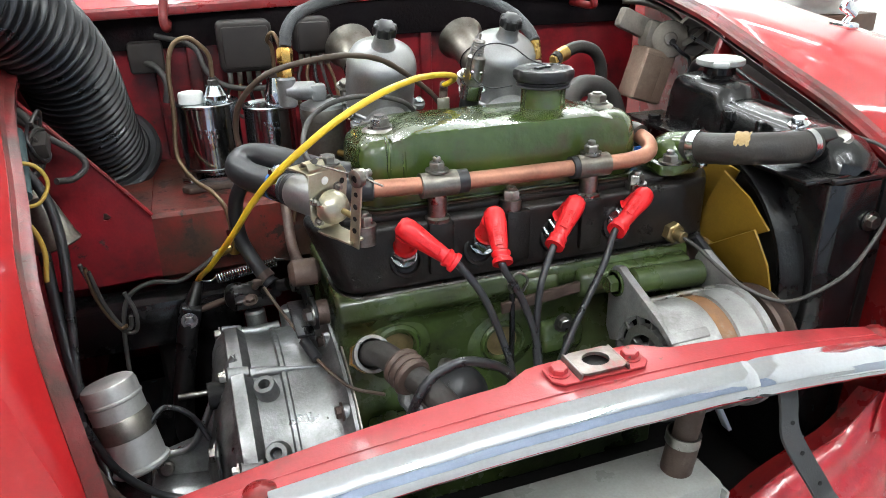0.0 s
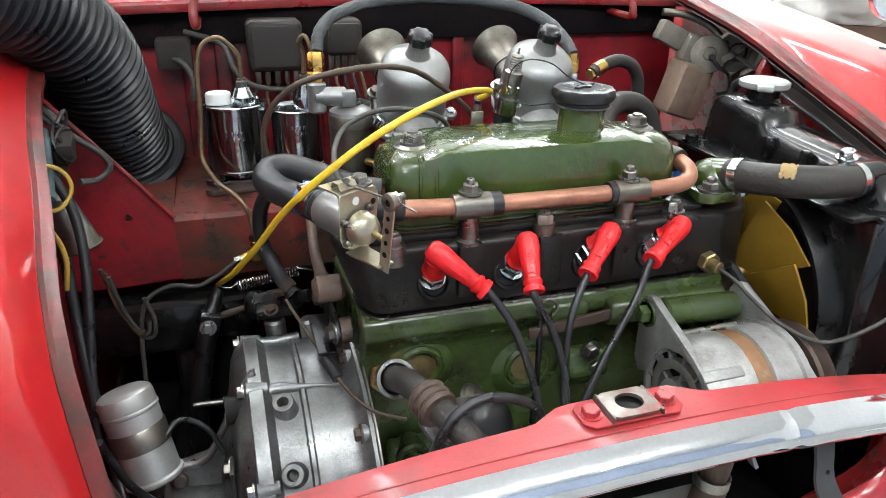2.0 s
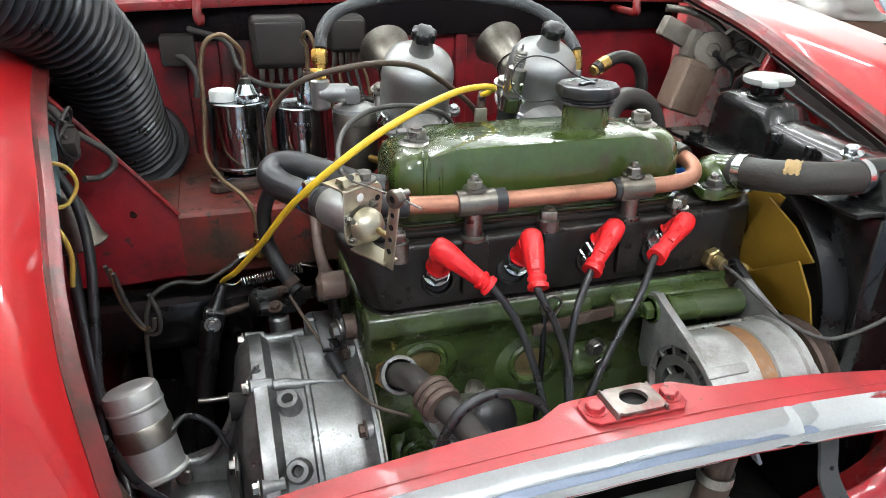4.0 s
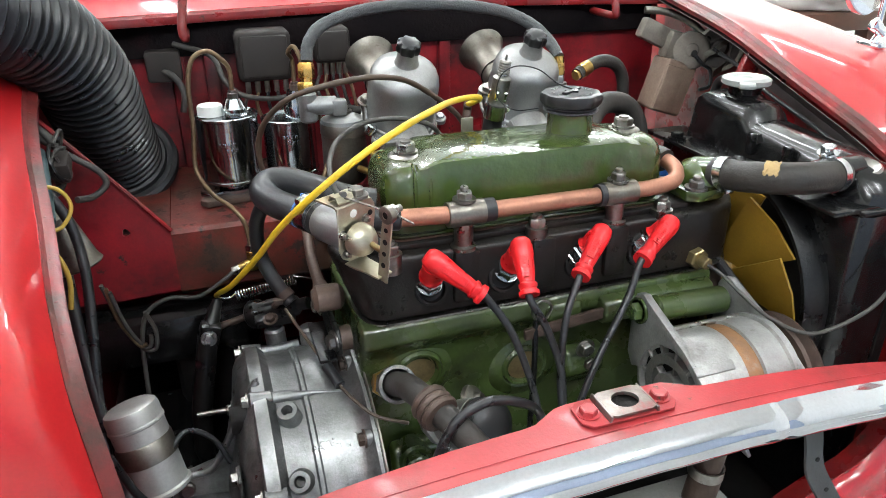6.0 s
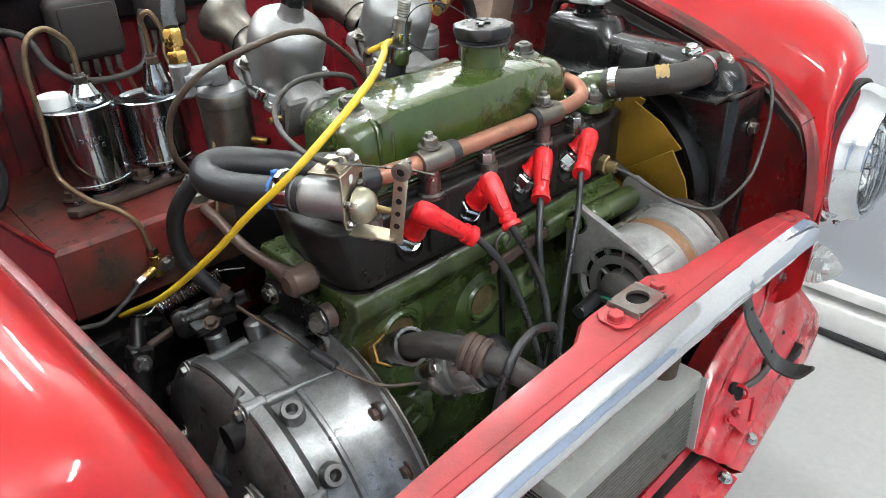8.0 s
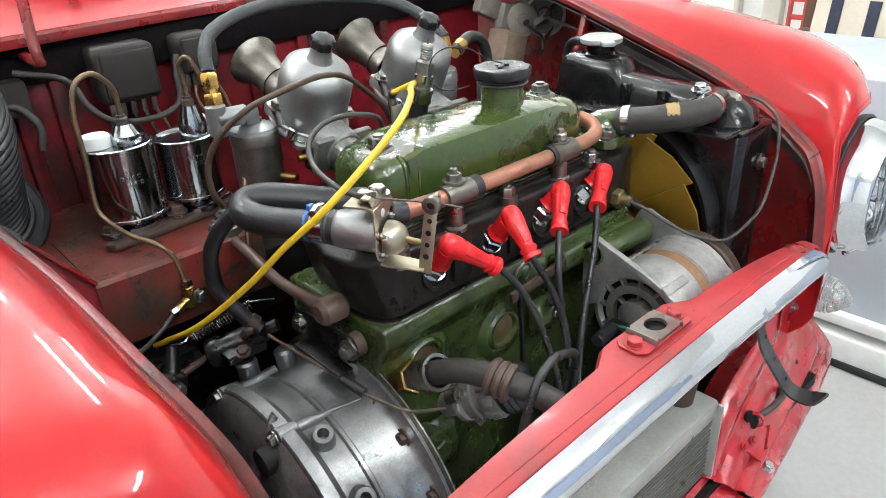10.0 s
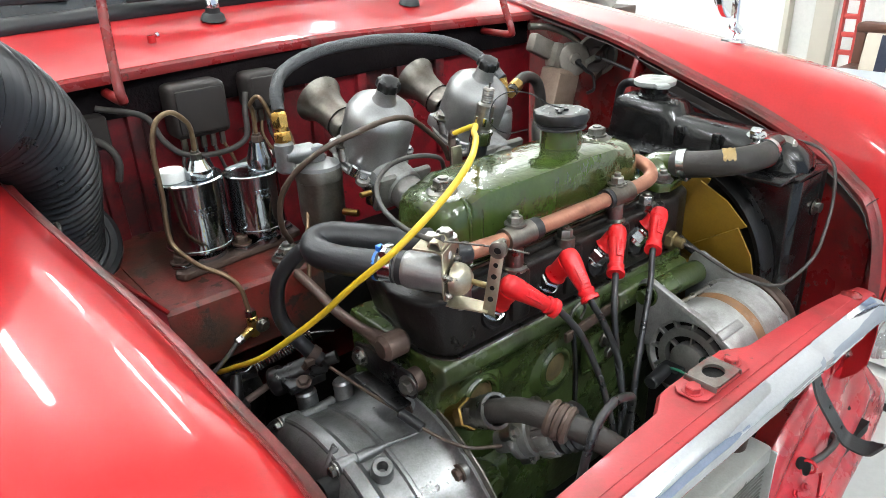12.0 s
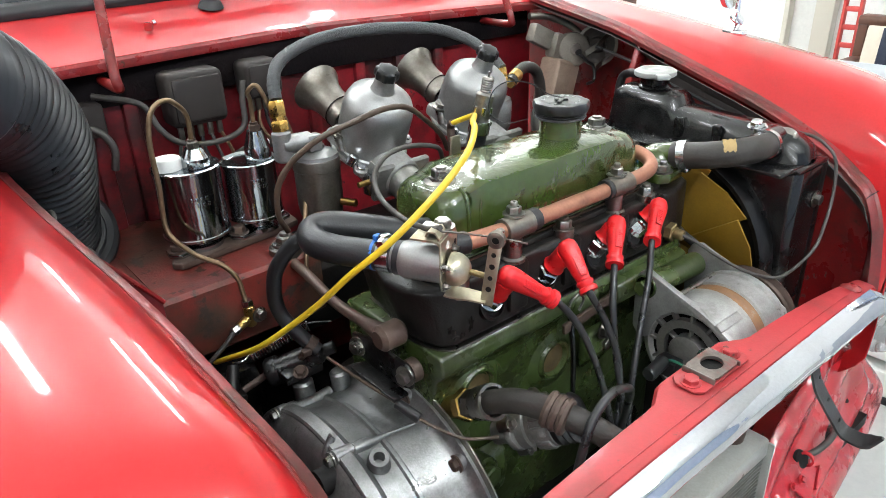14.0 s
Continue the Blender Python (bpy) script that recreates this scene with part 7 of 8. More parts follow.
part("cable", tube(BM(), [(-0.222, -0.040, 0.906), (-0.224, -0.020, 0.900), (-0.222, 0.020, 0.898), (-0.215, 0.065, 0.905), (-0.198, 0.098, 0.917), (-0.165, 0.120, 0.926), (-0.125, 0.128, 0.926), (-0.085, 0.130, 0.915), (-0.06, 0.15, 0.89)], 0.0029, 10, 8), WIRE_GREY, cc)


# ---- reservoirs on the shelf ----
def reservoir(x, y, top, cap_here, r=0.042, tall=0.093, group="fluid reservoirs"):
    z0 = 0.778
    t = thing("fluid_reservoir", (x, y, z0), "bright tin fluid reservoir with a rolled rim and steel union", "reservoir", group)
    h0, h1 = top - tall, top
    part("can", lathe(BM(), [(0, h0), (r - 0.002, h0), (r + 0.0012, h0 + 0.002), (r + 0.0012, h0 + 0.005), (r, h0 + 0.006), (r, h1 - 0.003), (r + 0.0016, h1 - 0.002), (r + 0.0016, h1 + 0.001), (r - 0.001, h1 + 0.002), (r - 0.004, h1 - 0.001), (0, h1)], pose(x, y, 0), 56), TIN, t, "bright tin can", 30)
    for k, dz in enumerate((0.060, 0.052)):
        for i in range(4 - k):
            a = radians(250 + 9 * i + 12 * k)
            part("embossed_mark", box(BM(), (x + r * math.cos(a), y + r * math.sin(a), h0 + dz), (0.0012, 0.004, 0.005), 0.0004, Matrix.Rotation(a, 4, "Z")), TIN, t)
    part("neck", lathe(BM(), [(0.028, z0 + 0.004), (0.022, z0 + 0.007), (0.021, h0 - 0.001), (0.025, h0)], pose(x, y, 0), 36), TIN, t)
    part("foot", lathe(prism(BM(), [(-0.045, -0.016), (0.045, -0.016), (0.052, 0), (0.045, 0.016), (-0.045, 0.016), (-0.052, 0)], pose(x, y - 0.004, z0, 0, 0, 18), 0.006, 0.002), [(0.031, 0), (0.031, 0.006), (0, 0.006)], pose(x, y, z0), 32), TIN, t, "plated oval foot")
    part("foot_bolt", bolt(BM(), (x - 0.036, y - 0.016, z0 + 0.006), (0, 0, 1), 0.009, 0.008), RUST, t)
    ux, uy = x + 0.012, y - 0.008
    hgt = 0.024 if cap_here else 0.040
    part("outlet_tower", lathe(BM(), [(0.0175, 0), (0.0175, hgt * 0.45), (0.0165, hgt * 0.5), (0.0105, hgt), (0, hgt)], pose(ux, uy, h1), 32), TIN, t, "", 30)
    part("union_nut", cyl(hexa(BM(), (ux, uy, h1 + hgt), (0, 0, 1), 0.0078, 0.008), (ux, uy, h1 + hgt + 0.008), (ux, uy, h1 + hgt + 0.011), 0.0055, 12), STEEL if cap_here else RUST, t)
    if cap_here:
        part("filler_cap", lathe(BM(), [(0.0175, 0), (0.0175, 0.012), (0.016, 0.0145), (0.011, 0.0155), (0, 0.0155)], pose(x - 0.020, y + 0.004, h1), 32), WHITE_PLASTIC, t, "milky white screw cap")
    else:
        part("filler_cap", lathe(BM(), [(0.016, 0), (0.016, 0.018), (0.014, 0.020), (0, 0.020)], pose(x + 0.022, y + 0.010, h1), 32), WHITE_PLASTIC, t, "milky white screw cap")
    return ux, uy, h1 + hgt + 0.01


u1 = reservoir(-0.303, 0.373, 0.887, True)
u2 = reservoir(-0.218, 0.372, 0.876, False, 0.0375, 0.080)
sb = thing("spacer_plate", (-0.26, 0.37, 0.768), "brown painted spacer bar under the reservoirs", "spacer plate")
part("bar", prism(BM(), [(-0.355, 0.340), (-0.345, 0.328), (-0.20, 0.345), (-0.165, 0.355), (-0.16, 0.40), (-0.33, 0.40)], pose(0, 0, 0.768), 0.0098, 0.003), RUST, sb)
p1 = thing("brake_pipe", (-0.33, 0.34, 0.72), "thin tarnished brown brake pipe in a tall loop", "brake pipe", "fluid pipes")
part("pipe", tube(BM(), [u1, (u1[0], u1[1], u1[2] + 0.028), (-0.300, 0.357, 0.965), (-0.316, 0.354, 0.977), (-0.336, 0.352, 0.968), (-0.346, 0.350, 0.935), (-0.348, 0.345, 0.88), (-0.353, 0.338, 0.835), (-0.350, 0.328, 0.815), (-0.335, 0.300, 0.797), (-0.315, 0.278, 0.785), (-0.302, 0.268, 0.765), (-0.298, 0.264, 0.735)], 0.0032, 12, 8), BROWNPIPE, p1)
p2 = thing("clutch_pipe", (-0.21, 0.34, 0.75), "thin dark steel pipe looping from the second reservoir", "fluid pipe", "fluid pipes")
part("pipe", tube(BM(), [u2, (u2[0], u2[1], u2[2] + 0.03), (-0.212, 0.355, 0.968), (-0.206, 0.345, 0.978), (-0.200, 0.338, 0.968), (-0.190, 0.325, 0.925), (-0.178, 0.312, 0.868), (-0.178, 0.300, 0.83), (-0.195, 0.280, 0.795), (-0.205, 0.265, 0.765), (-0.215, 0.255, 0.735)], 0.003, 12, 8), BROWNPIPE, p2)
un = thing("brass_union", (-0.298, 0.262, 0.70), "brass three-way union bolted to the shelf", "pipe union")
part("tee", cyl(cyl(BM(), (-0.298, 0.258, 0.700), (-0.298, 0.258, 0.728), 0.0072, 16, edge=0.001), (-0.298, 0.258, 0.712), (-0.318, 0.252, 0.706), 0.006, 14, edge=0.001), BRASS, un)
part("top_nut", hexa(BM(), (-0.298, 0.260, 0.727), (0, 0, 1), 0.0075, 0.009), ZINC, un)
part("side_nut", hexa(BM(), (-0.317, 0.252, 0.7065), (-0.95, -0.2, -0.2), 0.0062, 0.010), STEEL, un)
part("fixing_bolt", bolt(BM(), (-0.288, 0.252, 0.714), (0.2, -1, 0), 0.007, 0.006), STEEL, un)
part("pipe", tube(BM(), [(-0.325, 0.250, 0.704), (-0.345, 0.242, 0.694), (-0.375, 0.240, 0.680), (-0.41, 0.245, 0.682), (-0.44, 0.240, 0.668), (-0.452, 0.235, 0.63), (-0.455, 0.22, 0.58), (-0.455, 0.2, 0.53)], 0.003, 10, 8), WIRE_GREY, un, "dark steel pipe running down")

# ---- air duct ----
duct = thing("air_duct", (-0.42, 0.40, 0.78), "large corrugated black air duct with a ribbed collar", "air duct")
part("duct_hose", tube(BM(), [(-0.458, 0.480, 0.796), (-0.460, 0.448, 0.836), (-0.463, 0.408, 0.880), (-0.465, 0.370, 0.922), (-0.470, 0.335, 0.962), (-0.486, 0.298, 1.000), (-0.515, 0.250, 1.038), (-0.565, 0.180, 1.068), (-0.640, 0.100, 1.070), (-0.720, 0.040, 1.020), (-0.770, 0.010, 0.930), (-0.785, 0.0, 0.80), (-0.79, 0.0, 0.06)], 0.058, 40, 44, radius=lambda k, s: 0.0556 + 0.0046 * math.sin(s * 2 * math.pi / 0.0128)), PLASTIC_BLACK, duct, "corrugated hose", 70)
part("collar", lathe(BM(), [(0.05, -0.010), (0.076, -0.012), (0.081, -0.006), (0.080, 0.003), (0.074, 0.007), (0.066, 0.006), (0.064, 0.012), (0.06, 0.013)], aim((-0.4585, 0.471, 0.806), (-0.05, -0.64, 0.76)), 48), RUBBER, duct, "thick black rubber collar")

# ---- boxes and pipes on the rear wall ----
def relay_box(x, z, w, h, group):
    t = thing("relay_box", (x, 0.50, z - h / 2), "dusty black control box with wires below", "control box", group)
    part("case", box(BM(), (x, 0.497, z), (w, 0.05, h), 0.010, seg=3), DUSTY, t)
    part("lid_rim", box(BM(), (x, 0.475, z), (w * 0.86, 0.012, h * 0.82), 0.005), DUSTY, t)
    for i in range(5):
        tx = x - w * 0.35 + w * 0.7 * i / 4
        wire = part("terminal", box(BM(), (tx, 0.487, z - h / 2 - 0.008), (0.008, 0.006, 0.022), 0.0015), DULL, t)
        part("wire", tube(BM(), [(tx, 0.487, z - h / 2 - 0.016), (tx + 0.004 * (i - 2), 0.48, z - h / 2 - 0.04), (tx + 0.012, 0.47, z - h / 2 - 0.07), (x + 0.04, 0.47, z - h / 2 - 0.09)], 0.0028, 8, 4), (WIRE_GREY, BROWNPIPE, WIRE, WIRE_GREY, BROWNPIPE)[i], t)
    return t


relay_box(-0.232, 0.945, 0.082, 0.076, "control boxes")
relay_box(-0.128, 0.955, 0.058, 0.055, "control boxes")
lm = thing("rear_loom", (-0.2, 0.48, 0.87), "dusty grey wiring loom hung across the rear wall", "wiring loom")
part("loom", tube(BM(), [(-0.36, 0.51, 0.965), (-0.31, 0.48, 0.95), (-0.295, 0.465, 0.915), (-0.27, 0.458, 0.892), (-0.22, 0.455, 0.885), (-0.18, 0.458, 0.897), (-0.172, 0.465, 0.935), (-0.165, 0.47, 0.96)], 0.0042, 10, 8), WIRE_GREY, lm)
part("loom", tube(BM(), [(-0.23, 0.47, 0.83), (-0.20, 0.46, 0.855), (-0.165, 0.45, 0.868), (-0.12, 0.45, 0.862), (-0.08, 0.46, 0.85)], 0.0065, 10, 8), WIRE_GREY, lm)
part("loom", tube(BM(), [(-0.40, 0.51, 0.93), (-0.37, 0.49, 0.925), (-0.355, 0.48, 0.90), (-0.36, 0.48, 0.87)], 0.005, 10, 8), WIRE_GREY, lm)
fl = thing("flasher_can", (-0.375, 0.50, 0.9), "small dusty grey relay on the rear wall", "relay")
part("can", box(BM(), (-0.378, 0.51, 0.935), (0.05, 0.035, 0.045), 0.005), DUSTY, fl)


def wiper_motor():
    t = thing("wiper_motor", (0.45, 0.42, 0.82), "rusty tan wiper motor with a round gear cover", "wiper motor")
    part("motor_case", box(BM(), (0.462, 0.425, 0.858), (0.066, 0.05, 0.092), 0.007, Matrix.Rotation(0.30, 4, "Y"), seg=3), TAN, t, "rusty tan motor case")
    part("case_cover", box(BM(), (0.450, 0.402, 0.858), (0.040, 0.008, 0.080), 0.003, Matrix.Rotation(0.30, 4, "Y")), TAN, t)
    part("gear_plate", box(box(BM(), (0.452, 0.445, 0.942), (0.095, 0.022, 0.036), 0.006, Matrix.Rotation(0.42, 4, "Y")), (0.478, 0.435, 0.925), (0.05, 0.03, 0.05), 0.010, Matrix.Rotation(0.3, 4, "Y")), DULLTAN, t, "dusty grey mounting casting")
    part("gear_cover", lathe(BM(), [(0, 0.016), (0.010, 0.016), (0.012, 0.013), (0.025, 0.012), (0.031, 0.009), (0.033, 0.0), (0.033, -0.02)], aim((0.494, 0.412, 0.920), (-0.45, -0.85, 0.2)), 40), DULLTAN, t, "dull round gear cover")
    part("crank_pin", cyl(BM(), (0.490, 0.398, 0.916), (0.484, 0.388, 0.920), 0.005, 12), SOOT_SHADE, t)
    part("rack_tube", tube(BM(), [(0.43, 0.47, 0.985), (0.47, 0.455, 0.980), (0.505, 0.43, 0.962), (0.525, 0.405, 0.935)], 0.0065, 12, 6), DULL, t, "dull bent rack tube")
    part("cable", tube(BM(), [(0.488, 0.39, 0.915), (0.497, 0.38, 0.902), (0.512, 0.375, 0.89), (0.51, 0.37, 0.865), (0.49, 0.37, 0.86)], 0.0032, 8, 6), WIRE, t)


wiper_motor()
hn = thing("horn", (0.53, 0.38, 0.9), "dull horn body with a bent metal strap beside the wiper motor", "horn")
part("body", lathe(BM(), [(0, 0.010), (0.012, 0.010), (0.016, 0.006), (0.026, 0.006), (0.034, 0.012), (0.038, 0.008), (0.038, -0.004), (0.028, -0.015), (0, -0.015)], aim((0.538, 0.39, 0.925), (-0.75, -0.62, 0.2)), 36), UNDERSEAL, hn)
part("rim", ring(BM(), (0.534, 0.386, 0.926), (-0.75, -0.62, 0.2), 0.040, 0.034, 0.006, 36), DULL, hn)
part("strap", loft(BM(), [[Vector(p) + Vector((0, 0, w)) for w in (-0.006, 0.006)] for p in ((0.50, 0.40, 0.905), (0.515, 0.375, 0.925), (0.53, 0.362, 0.945), (0.545, 0.365, 0.95), (0.55, 0.375, 0.93), (0.54, 0.37, 0.90), (0.515, 0.372, 0.885))], 0.0016), DULL, hn, "bent dull metal strap", 60)
wl = thing("wing_loom", (0.45, 0.1, 0.85), "black wiring along the inner wing", "wiring loom")
part("loom", tube(BM(), [(0.50, 0.36, 0.93), (0.475, 0.25, 0.915), (0.463, 0.18, 0.895), (0.461, 0.08, 0.868), (0.458, -0.02, 0.832), (0.45, -0.08, 0.80)], 0.0032, 10, 6), WIRE, wl)

# ---- along the other inner wing ----
co = thing("ignition_coil", (-0.44, 0.03, 0.55), "satin aluminium ignition coil in a clamp", "ignition coil")
ca, cb = Vector((-0.432, 0.010, 0.572)), Vector((-0.452, 0.040, 0.668))
part("can", lathe(BM(), [(0, 0), (0.028, 0.0), (0.031, 0.003), (0.031, 0.006), (0.0285, 0.008), (0.0285, 0.080), (0.0298, 0.0815), (0.0298, 0.0835), (0.0288, 0.085), (0.0288, 0.096), (0.0272, 0.1010), (0.0235, 0.1035), (0.012, 0.1045), (0, 0.1046)], aim(ca, cb - ca), 44), COILCAN, co, "", 30)
part("clamp", lathe(BM(), [(0.0285, 0.040), (0.0300, 0.041), (0.0300, 0.062), (0.0285, 0.064)], aim(ca, cb - ca), 44), DULL, co, "dark stained clamp band")
part("lead", tube(BM(), [(-0.42, 0.01, 0.62), (-0.40, 0.03, 0.628), (-0.375, 0.03, 0.61), (-0.36, 0.02, 0.58)], 0.003, 10, 6), WIRE, co)
ll = thing("side_loom", (-0.46, 0.1, 0.85), "bundle of old wires taped along the inner wing", "wiring loom")
part("taped_harness", tube(BM(), [(-0.508, 0.20, 0.905), (-0.500, 0.15, 0.885), (-0.494, 0.10, 0.862)], 0.0075, 14, 6), TAPE, ll, "teal cloth tape")
for i, (mt, r, pts) in enumerate([
        (WIRE, 0.0055, [(-0.475, 0.14, 0.895), (-0.452, 0.13, 0.850), (-0.444, 0.11, 0.80), (-0.446, 0.08, 0.74), (-0.45, 0.05, 0.68), (-0.45, 0.02, 0.62)]),
        (WIRE_YELLOW, 0.0026, [(-0.472, 0.06, 0.862), (-0.455, 0.055, 0.845), (-0.448, 0.05, 0.82), (-0.452, 0.045, 0.790)]),
        (WIRE_YELLOW, 0.0022, [(-0.482, 0.12, 0.895), (-0.455, 0.13, 0.885), (-0.446, 0.13, 0.865), (-0.456, 0.12, 0.848), (-0.47, 0.10, 0.85)]),
        (WIRE_GREY, 0.005, [(-0.50, 0.25, 0.93), (-0.475, 0.24, 0.915), (-0.462, 0.235, 0.885), (-0.470, 0.225, 0.855), (-0.485, 0.20, 0.85)]),
        (WIRE_GREY, 0.004, [(-0.49, 0.235, 0.92), (-0.455, 0.245, 0.885), (-0.430, 0.25, 0.862), (-0.425, 0.248, 0.846), (-0.44, 0.24, 0.835), (-0.455, 0.22, 0.84)]),
        (WIRE_GREY, 0.0025, [(-0.455, 0.15, 0.75), (-0.448, 0.16, 0.70), (-0.436, 0.17, 0.662), (-0.427, 0.17, 0.66), (-0.424, 0.17, 0.675)]),
        (WIRE_GREY, 0.0025, [(-0.462, 0.15, 0.76), (-0.452, 0.165, 0.70), (-0.437, 0.175, 0.655), (-0.422, 0.175, 0.652), (-0.418, 0.17, 0.68), (-0.425, 0.165, 0.71)]),
        (BROWNPIPE, 0.0025, [(-0.458, 0.15, 0.755), (-0.455, 0.16, 0.71), (-0.44, 0.168, 0.665), (-0.43, 0.168, 0.664)]),
        (WIRE, 0.006, [(-0.46, 0.10, 0.80), (-0.458, 0.08, 0.74), (-0.452, 0.05, 0.68), (-0.44, 0.02, 0.60), (-0.43, -0.02, 0.55)]),
        (WIRE, 0.004, [(-0.448, -0.08, 0.70), (-0.435, -0.06, 0.63), (-0.41, -0.05, 0.585), (-0.38, -0.05, 0.565), (-0.33, -0.06, 0.55)]),
        (RUST, 0.006, [(-0.45, -0.10, 0.68), (-0.43, -0.09, 0.61), (-0.39, -0.08, 0.575), (-0.35, -0.07, 0.555)]),
        (WIRE_YELLOW, 0.002, [(-0.44, -0.09, 0.62), (-0.425, -0.08, 0.585), (-0.412, -0.06, 0.57), (-0.405, -0.05, 0.54)]),
]):
    shift = -0.03 if pts[0][2] > 0.78 else -0.008
    part("wire", tube(BM(), [(x + shift, y, z) for x, y, z in pts], r, 10, 7), mt, ll)
for i in range(6):
    a, r = 0.9 * i, 0.016 + 0.003 * (i % 3)
    part("wire_loop", tube(BM(), [(-0.492 + 0.006 * math.sin(2.1 * i + k), 0.215 + r * 1.3 * math.cos(a + k * 0.85), 0.893 + 0.004 * i - 0.012 + r * math.sin(a + k * 0.85)) for k in range(6)], 0.0022, 8, 5), (WIRE, WIRE_GREY, WIRE, DUSTY)[i % 4], ll)
part("connector", box(BM(), (-0.490, 0.205, 0.888), (0.02, 0.028, 0.02), 0.003, Matrix.Rotation(0.4, 4, "X")), DUSTY, ll, "black plug connector")
hb = thing("bulb_holder", (-0.47, 0.17, 0.79), "dusty grey metal cone holder on the inner wing", "bulb holder")
part("cone", lathe(BM(), [(0, 0.0), (0.024, 0.0), (0.026, 0.002), (0.023, 0.008), (0.017, 0.05), (0.013, 0.056), (0.008, 0.058), (0.006, 0.066), (0, 0.066)], aim((-0.486, 0.155, 0.785), (-0.25, 0.1, 1)), 32), DULL, hb)
# clip connector and cable at the clutch
ck = thing("starter_wire", (-0.22, 0.02, 0.67), "brown wire with a black sleeve across the clutch housing", "wire")
part("wire", tube(BM(), [(-0.274, 0.112, 0.712), (-0.259, 0.066, 0.697), (-0.244, 0.022, 0.6835), (-0.2345, -0.007, 0.673), (-0.222, -0.030, 0.664), (-0.205, -0.050, 0.656), (-0.1755, -0.0685, 0.653)], 0.0020, 8, 8), BROWNWIRE, ck)
part("sleeve", cyl(BM(), (-0.244, 0.0215, 0.6835), (-0.2345, -0.007, 0.673), 0.0062, 14, edge=0.001), RUBBER, ck, "black rubber sleeve")
uf = thing("oil_union", (-0.165, -0.03, 0.665), "brass oil pressure union on the block", "pipe union")
part("union", hexa(cyl(BM(), (-0.178, 0.0, 0.668), (-0.172, -0.03, 0.666), 0.007, 14), (-0.176, -0.012, 0.667), (0.2, -1, 0), 0.010, 0.010), BRASS, uf)
dp = thing("drain_plug", (-0.15, -0.02, 0.55), "large green painted hexagon plug", "plug")
part("hexagon", hexa(cyl(BM(), (-0.157, 0.0, 0.560), (-0.157, -0.03, 0.562), 0.02, 24, edge=0.003), (-0.157, -0.028, 0.562), (0, -1, 0.05), 0.0145, 0.014), GREEN_OLD, dp)

# ---- oil cooler and pipes in the grille opening ----
oc = thing("oil_cooler", (0.03, -0.2, 0.45), "grey finned oil cooler behind the grille opening", "oil cooler")
part("top_tank", box(BM(), (0.015, -0.185, 0.545), (0.27, 0.075, 0.03), 0.006), COOLER, oc, "dusty alloy tank")
part("end_plate", box(BM(), (0.152, -0.19, 0.49), (0.004, 0.075, 0.12), 0.001), COOLER, oc)
fins = part("fin_core", box(BM(), (0.015, -0.185, 0.48), (0.26, 0.05, 0.10), 0.0), DUSTY, oc)
for i in range(14):
    part("fin", box(BM(), (0.015, -0.188, 0.435 + 0.0068 * i), (0.262, 0.062, 0.0016), 0), ALU_DIRTY, fins)
part("union_boss", cyl(cyl(BM(), (0.115, -0.185, 0.555), (0.118, -0.188, 0.600), 0.017, 24, edge=0.003), (0.118, -0.188, 0.60), (0.122, -0.19, 0.655), 0.0135, 20), RUST, oc, "rusty hose union")
part("union_clip", ring(BM(), (0.117, -0.187, 0.597), (0.05, 0, 1), 0.0185, 0.0165, 0.012, 28), STEEL, oc)
ws = thing("lower_stay", (0.21, -0.16, 0.5), "thin white painted stay below the panel", "stay")
part("bar", box(BM(), (0.205, -0.12, 0.60), (0.005, 0.014, 0.16), 0.001, Matrix.Rotation(-0.5, 4, "Y")), STEEL_WHITE, ws)

# ---- workshop things beyond the car ----
cab = thing("metal_cabinet", (1.45, 0.3, 0.0), "pale grey steel tool cabinet on a white plinth", "cabinet")
part("body", box(BM(), (1.45, 0.3, 0.42), (0.5, 2.2, 0.62), 0.006), STEEL_WHITE, cab)
part("plinth", box(BM(), (1.43, 0.3, 0.055), (0.54, 2.24, 0.07), 0.006), WALL, cab, "white plinth")
part("kick_strip", box(BM(), (1.165, 0.3, 0.012), (0.02, 2.24, 0.02), 0.003), RUBBER, cab, "black rubber strip")
part("top_rail", box(BM(), (1.185, 0.3, 0.13), (0.03, 2.22, 0.03), 0.004), WALL, cab)
for i in range(16):
    part("rivet", lathe(BM(), [(0.005, 0), (0.004, 0.002), (0, 0.003)], aim((1.1985, -0.55 + i * 0.11, 0.36), (-1, 0, 0)), 10), STEEL, cab)


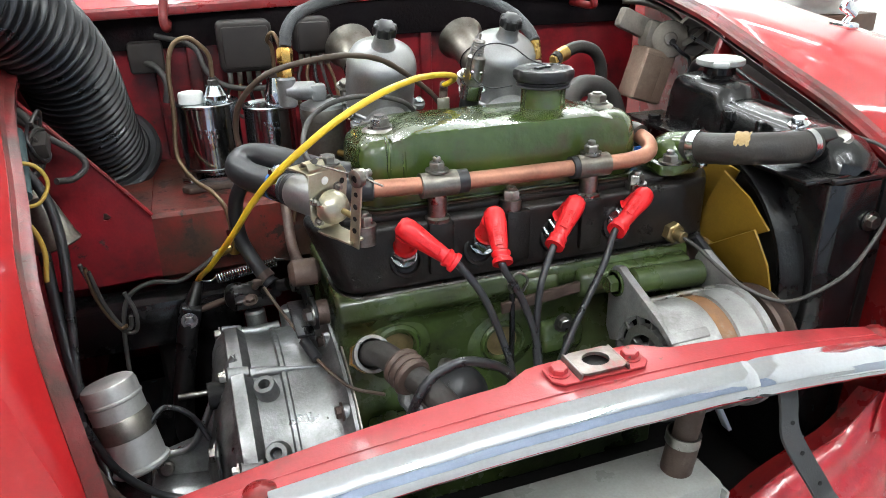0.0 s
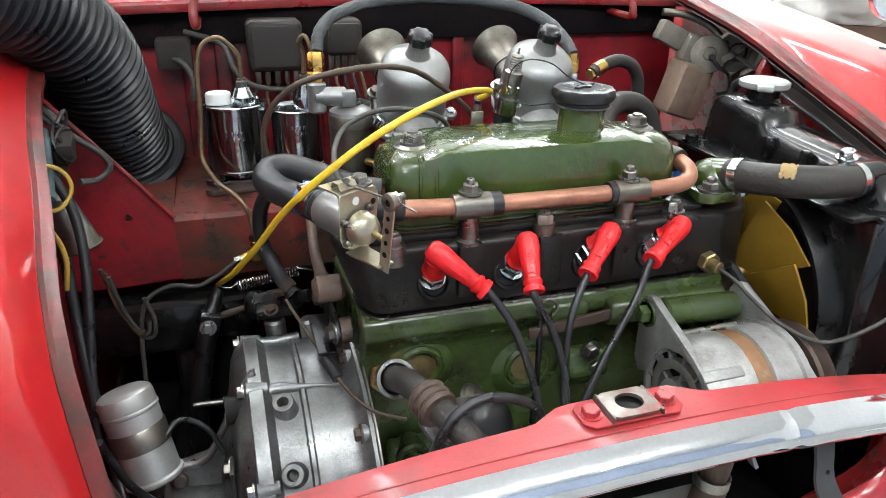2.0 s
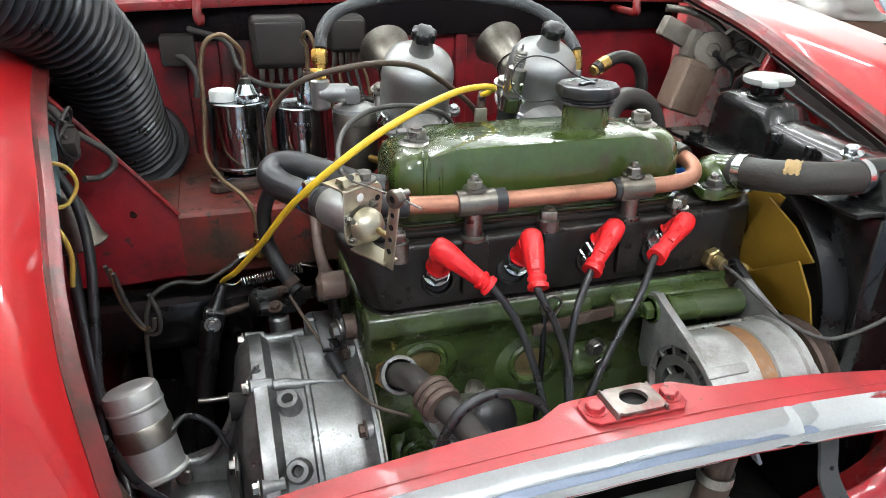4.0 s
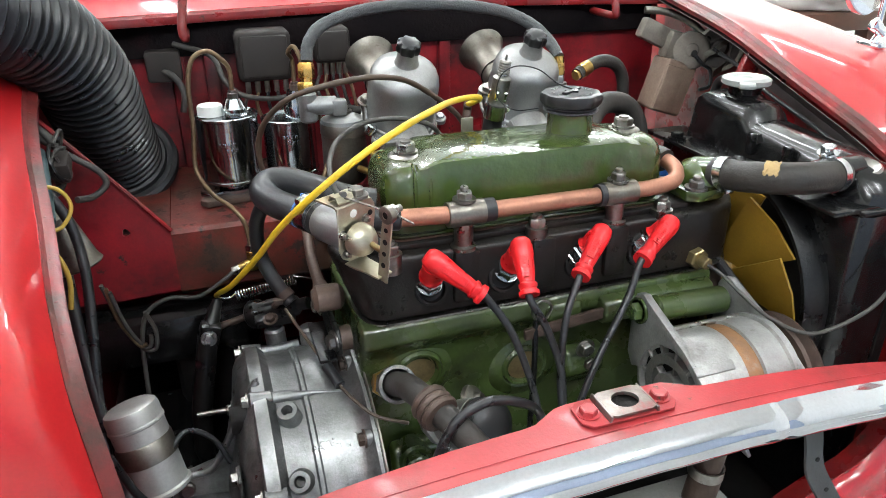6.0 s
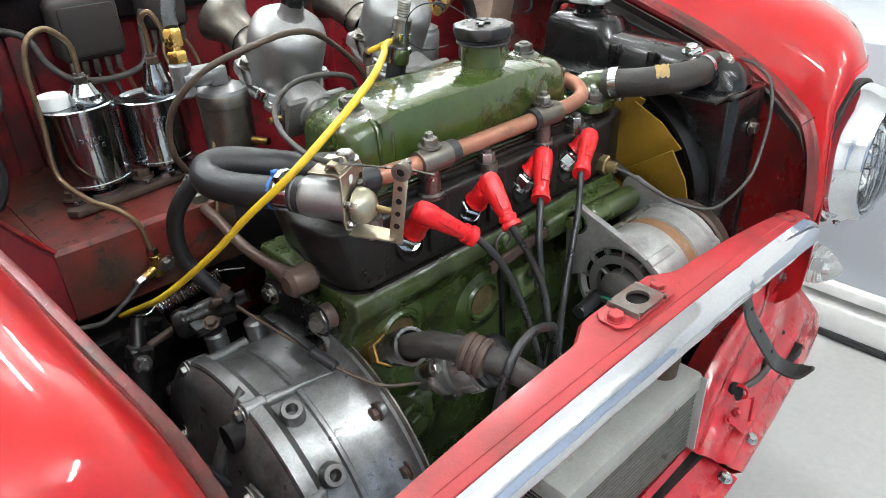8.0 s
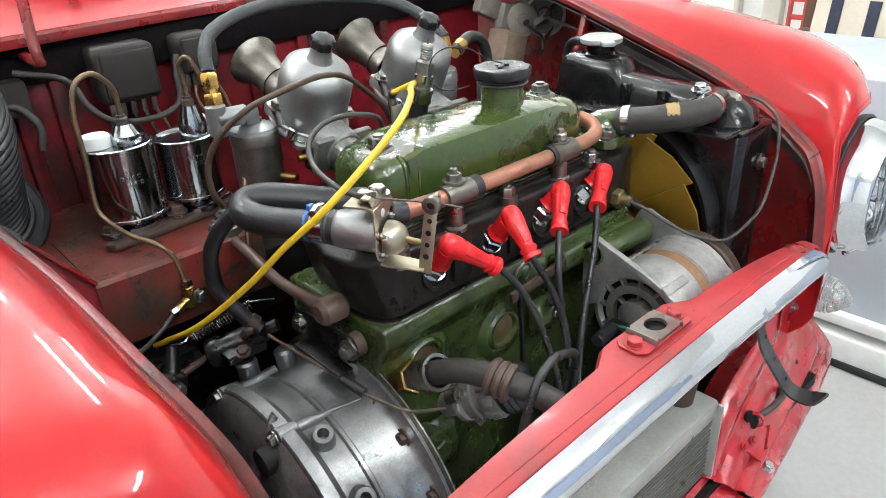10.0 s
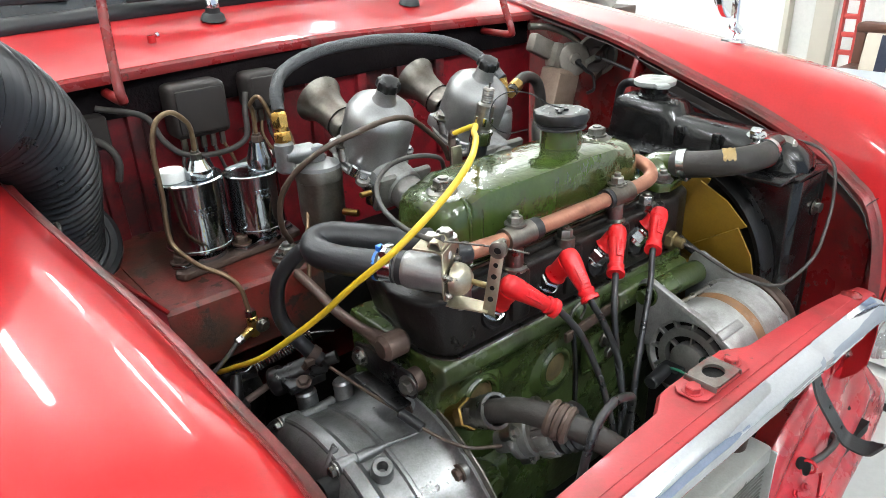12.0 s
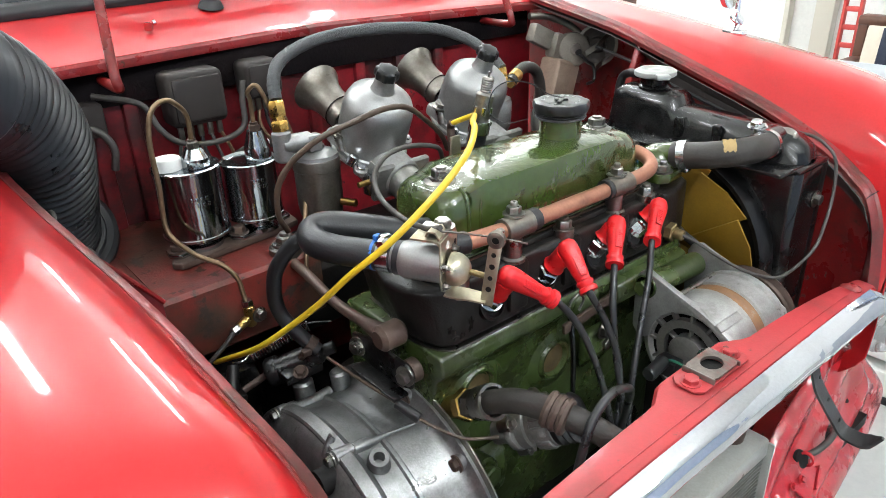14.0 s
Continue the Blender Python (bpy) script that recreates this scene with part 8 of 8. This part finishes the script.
def chair():
    t = thing("garden_chair", (2.45, 0.3, 0.0), "wooden armchair with a cream and navy striped seat back", "chair")
    x, y = 2.62, 0.36
    part("backrest", box(BM(), (x, y, 0.5), (0.06, 0.6, 0.42), 0.02, Matrix.Rotation(0.15, 4, "Y")), CANE, t, "striped padded backrest")
    for k in range(4):
        part("stripe", box(BM(), (x - 0.034, y - 0.21 + 0.14 * k, 0.5), (0.006, 0.045, 0.40), 0.002, Matrix.Rotation(0.15, 4, "Y")), NAVY, t, "navy stripe")
    part("top_rail", box(BM(), (x + 0.035, y, 0.72), (0.07, 0.68, 0.04), 0.012), WOOD, t)
    part("seat", box(BM(), (x - 0.25, y, 0.34), (0.5, 0.6, 0.08), 0.02), CANE, t)
    for dy in (-0.32, 0.32):
        part("arm", box(BM(), (x - 0.25, y + dy, 0.56), (0.55, 0.05, 0.03), 0.01), WOOD, t)
        for dx in (-0.48, 0.02):
            part("leg", box(BM(), (x + dx, y + dy, 0.28), (0.045, 0.045, 0.56), 0.008), WOOD, t)
        part("back_post", box(BM(), (x + 0.03, y + dy, 0.52), (0.04, 0.04, 0.42), 0.008), WOOD, t)
    part("headrest", box(BM(), (x + 0.03, y + 0.12, 0.765), (0.07, 0.2, 0.06), 0.025), RUBBER, t, "dark cushion over the rail")


chair()
for py, w in ((1.055, 0.09), (1.24, 0.025)):
    solo("wall_post", box(BM(), (X1 - 0.03, py, H / 2), (0.06, w, H), 0.004), CREAM, "cream painted steel post on the workshop wall", "wall post", kind="structure")
rk = thing("red_rack", (2.95, 0.85, 0.0), "red steel shelving upright with pale slots", "rack")
for dy in (0.0, 0.07):
    part("upright", box(BM(), (2.95, 0.815 + dy, 0.75), (0.03, 0.014, 1.5), 0.003), RACK_RED, rk)
for k in range(18):
    part("rung", box(BM(), (2.95, 0.85, 0.08 + 0.08 * k), (0.022, 0.060, 0.022), 0.003), RACK_RED, rk)
bn = thing("bench", (2.4, 2.3, 0.0), "dark workbench with crumpled white sacks", "workbench")
part("top", box(BM(), (2.4, 2.6, 0.71), (0.5, 1.6, 0.08), 0.006), WOOD, bn)
for dx in (-0.2, 0.2):
    for dy in (-0.74, 0.74):
        part("leg", box(BM(), (2.4 + dx, 2.6 + dy, 0.335), (0.07, 0.07, 0.67), 0.004), WOOD, bn)
for i, (sx, sy) in enumerate(((2.38, 2.02), (2.42, 2.5), (2.4, 3.0))):
    bm = BM()
    bmesh.ops.create_icosphere(bm, subdivisions=4, radius=1.0)
    for v in bm.verts:
        k = 1 + 0.35 * noise.noise(v.co * 1.7 + Vector((i * 7, 0, 0))) + 0.12 * noise.noise(v.co * 5)
        v.co = Vector((sx + v.co.x * 0.22 * k, sy + v.co.y * 0.26 * k, max(0.752, 0.86 + v.co.z * 0.15 * k)))
    solo("cloth_sack", bm, CLOTH, "crumpled white cloth sack on the bench", "sack", "sacks on the bench", smooth=80)
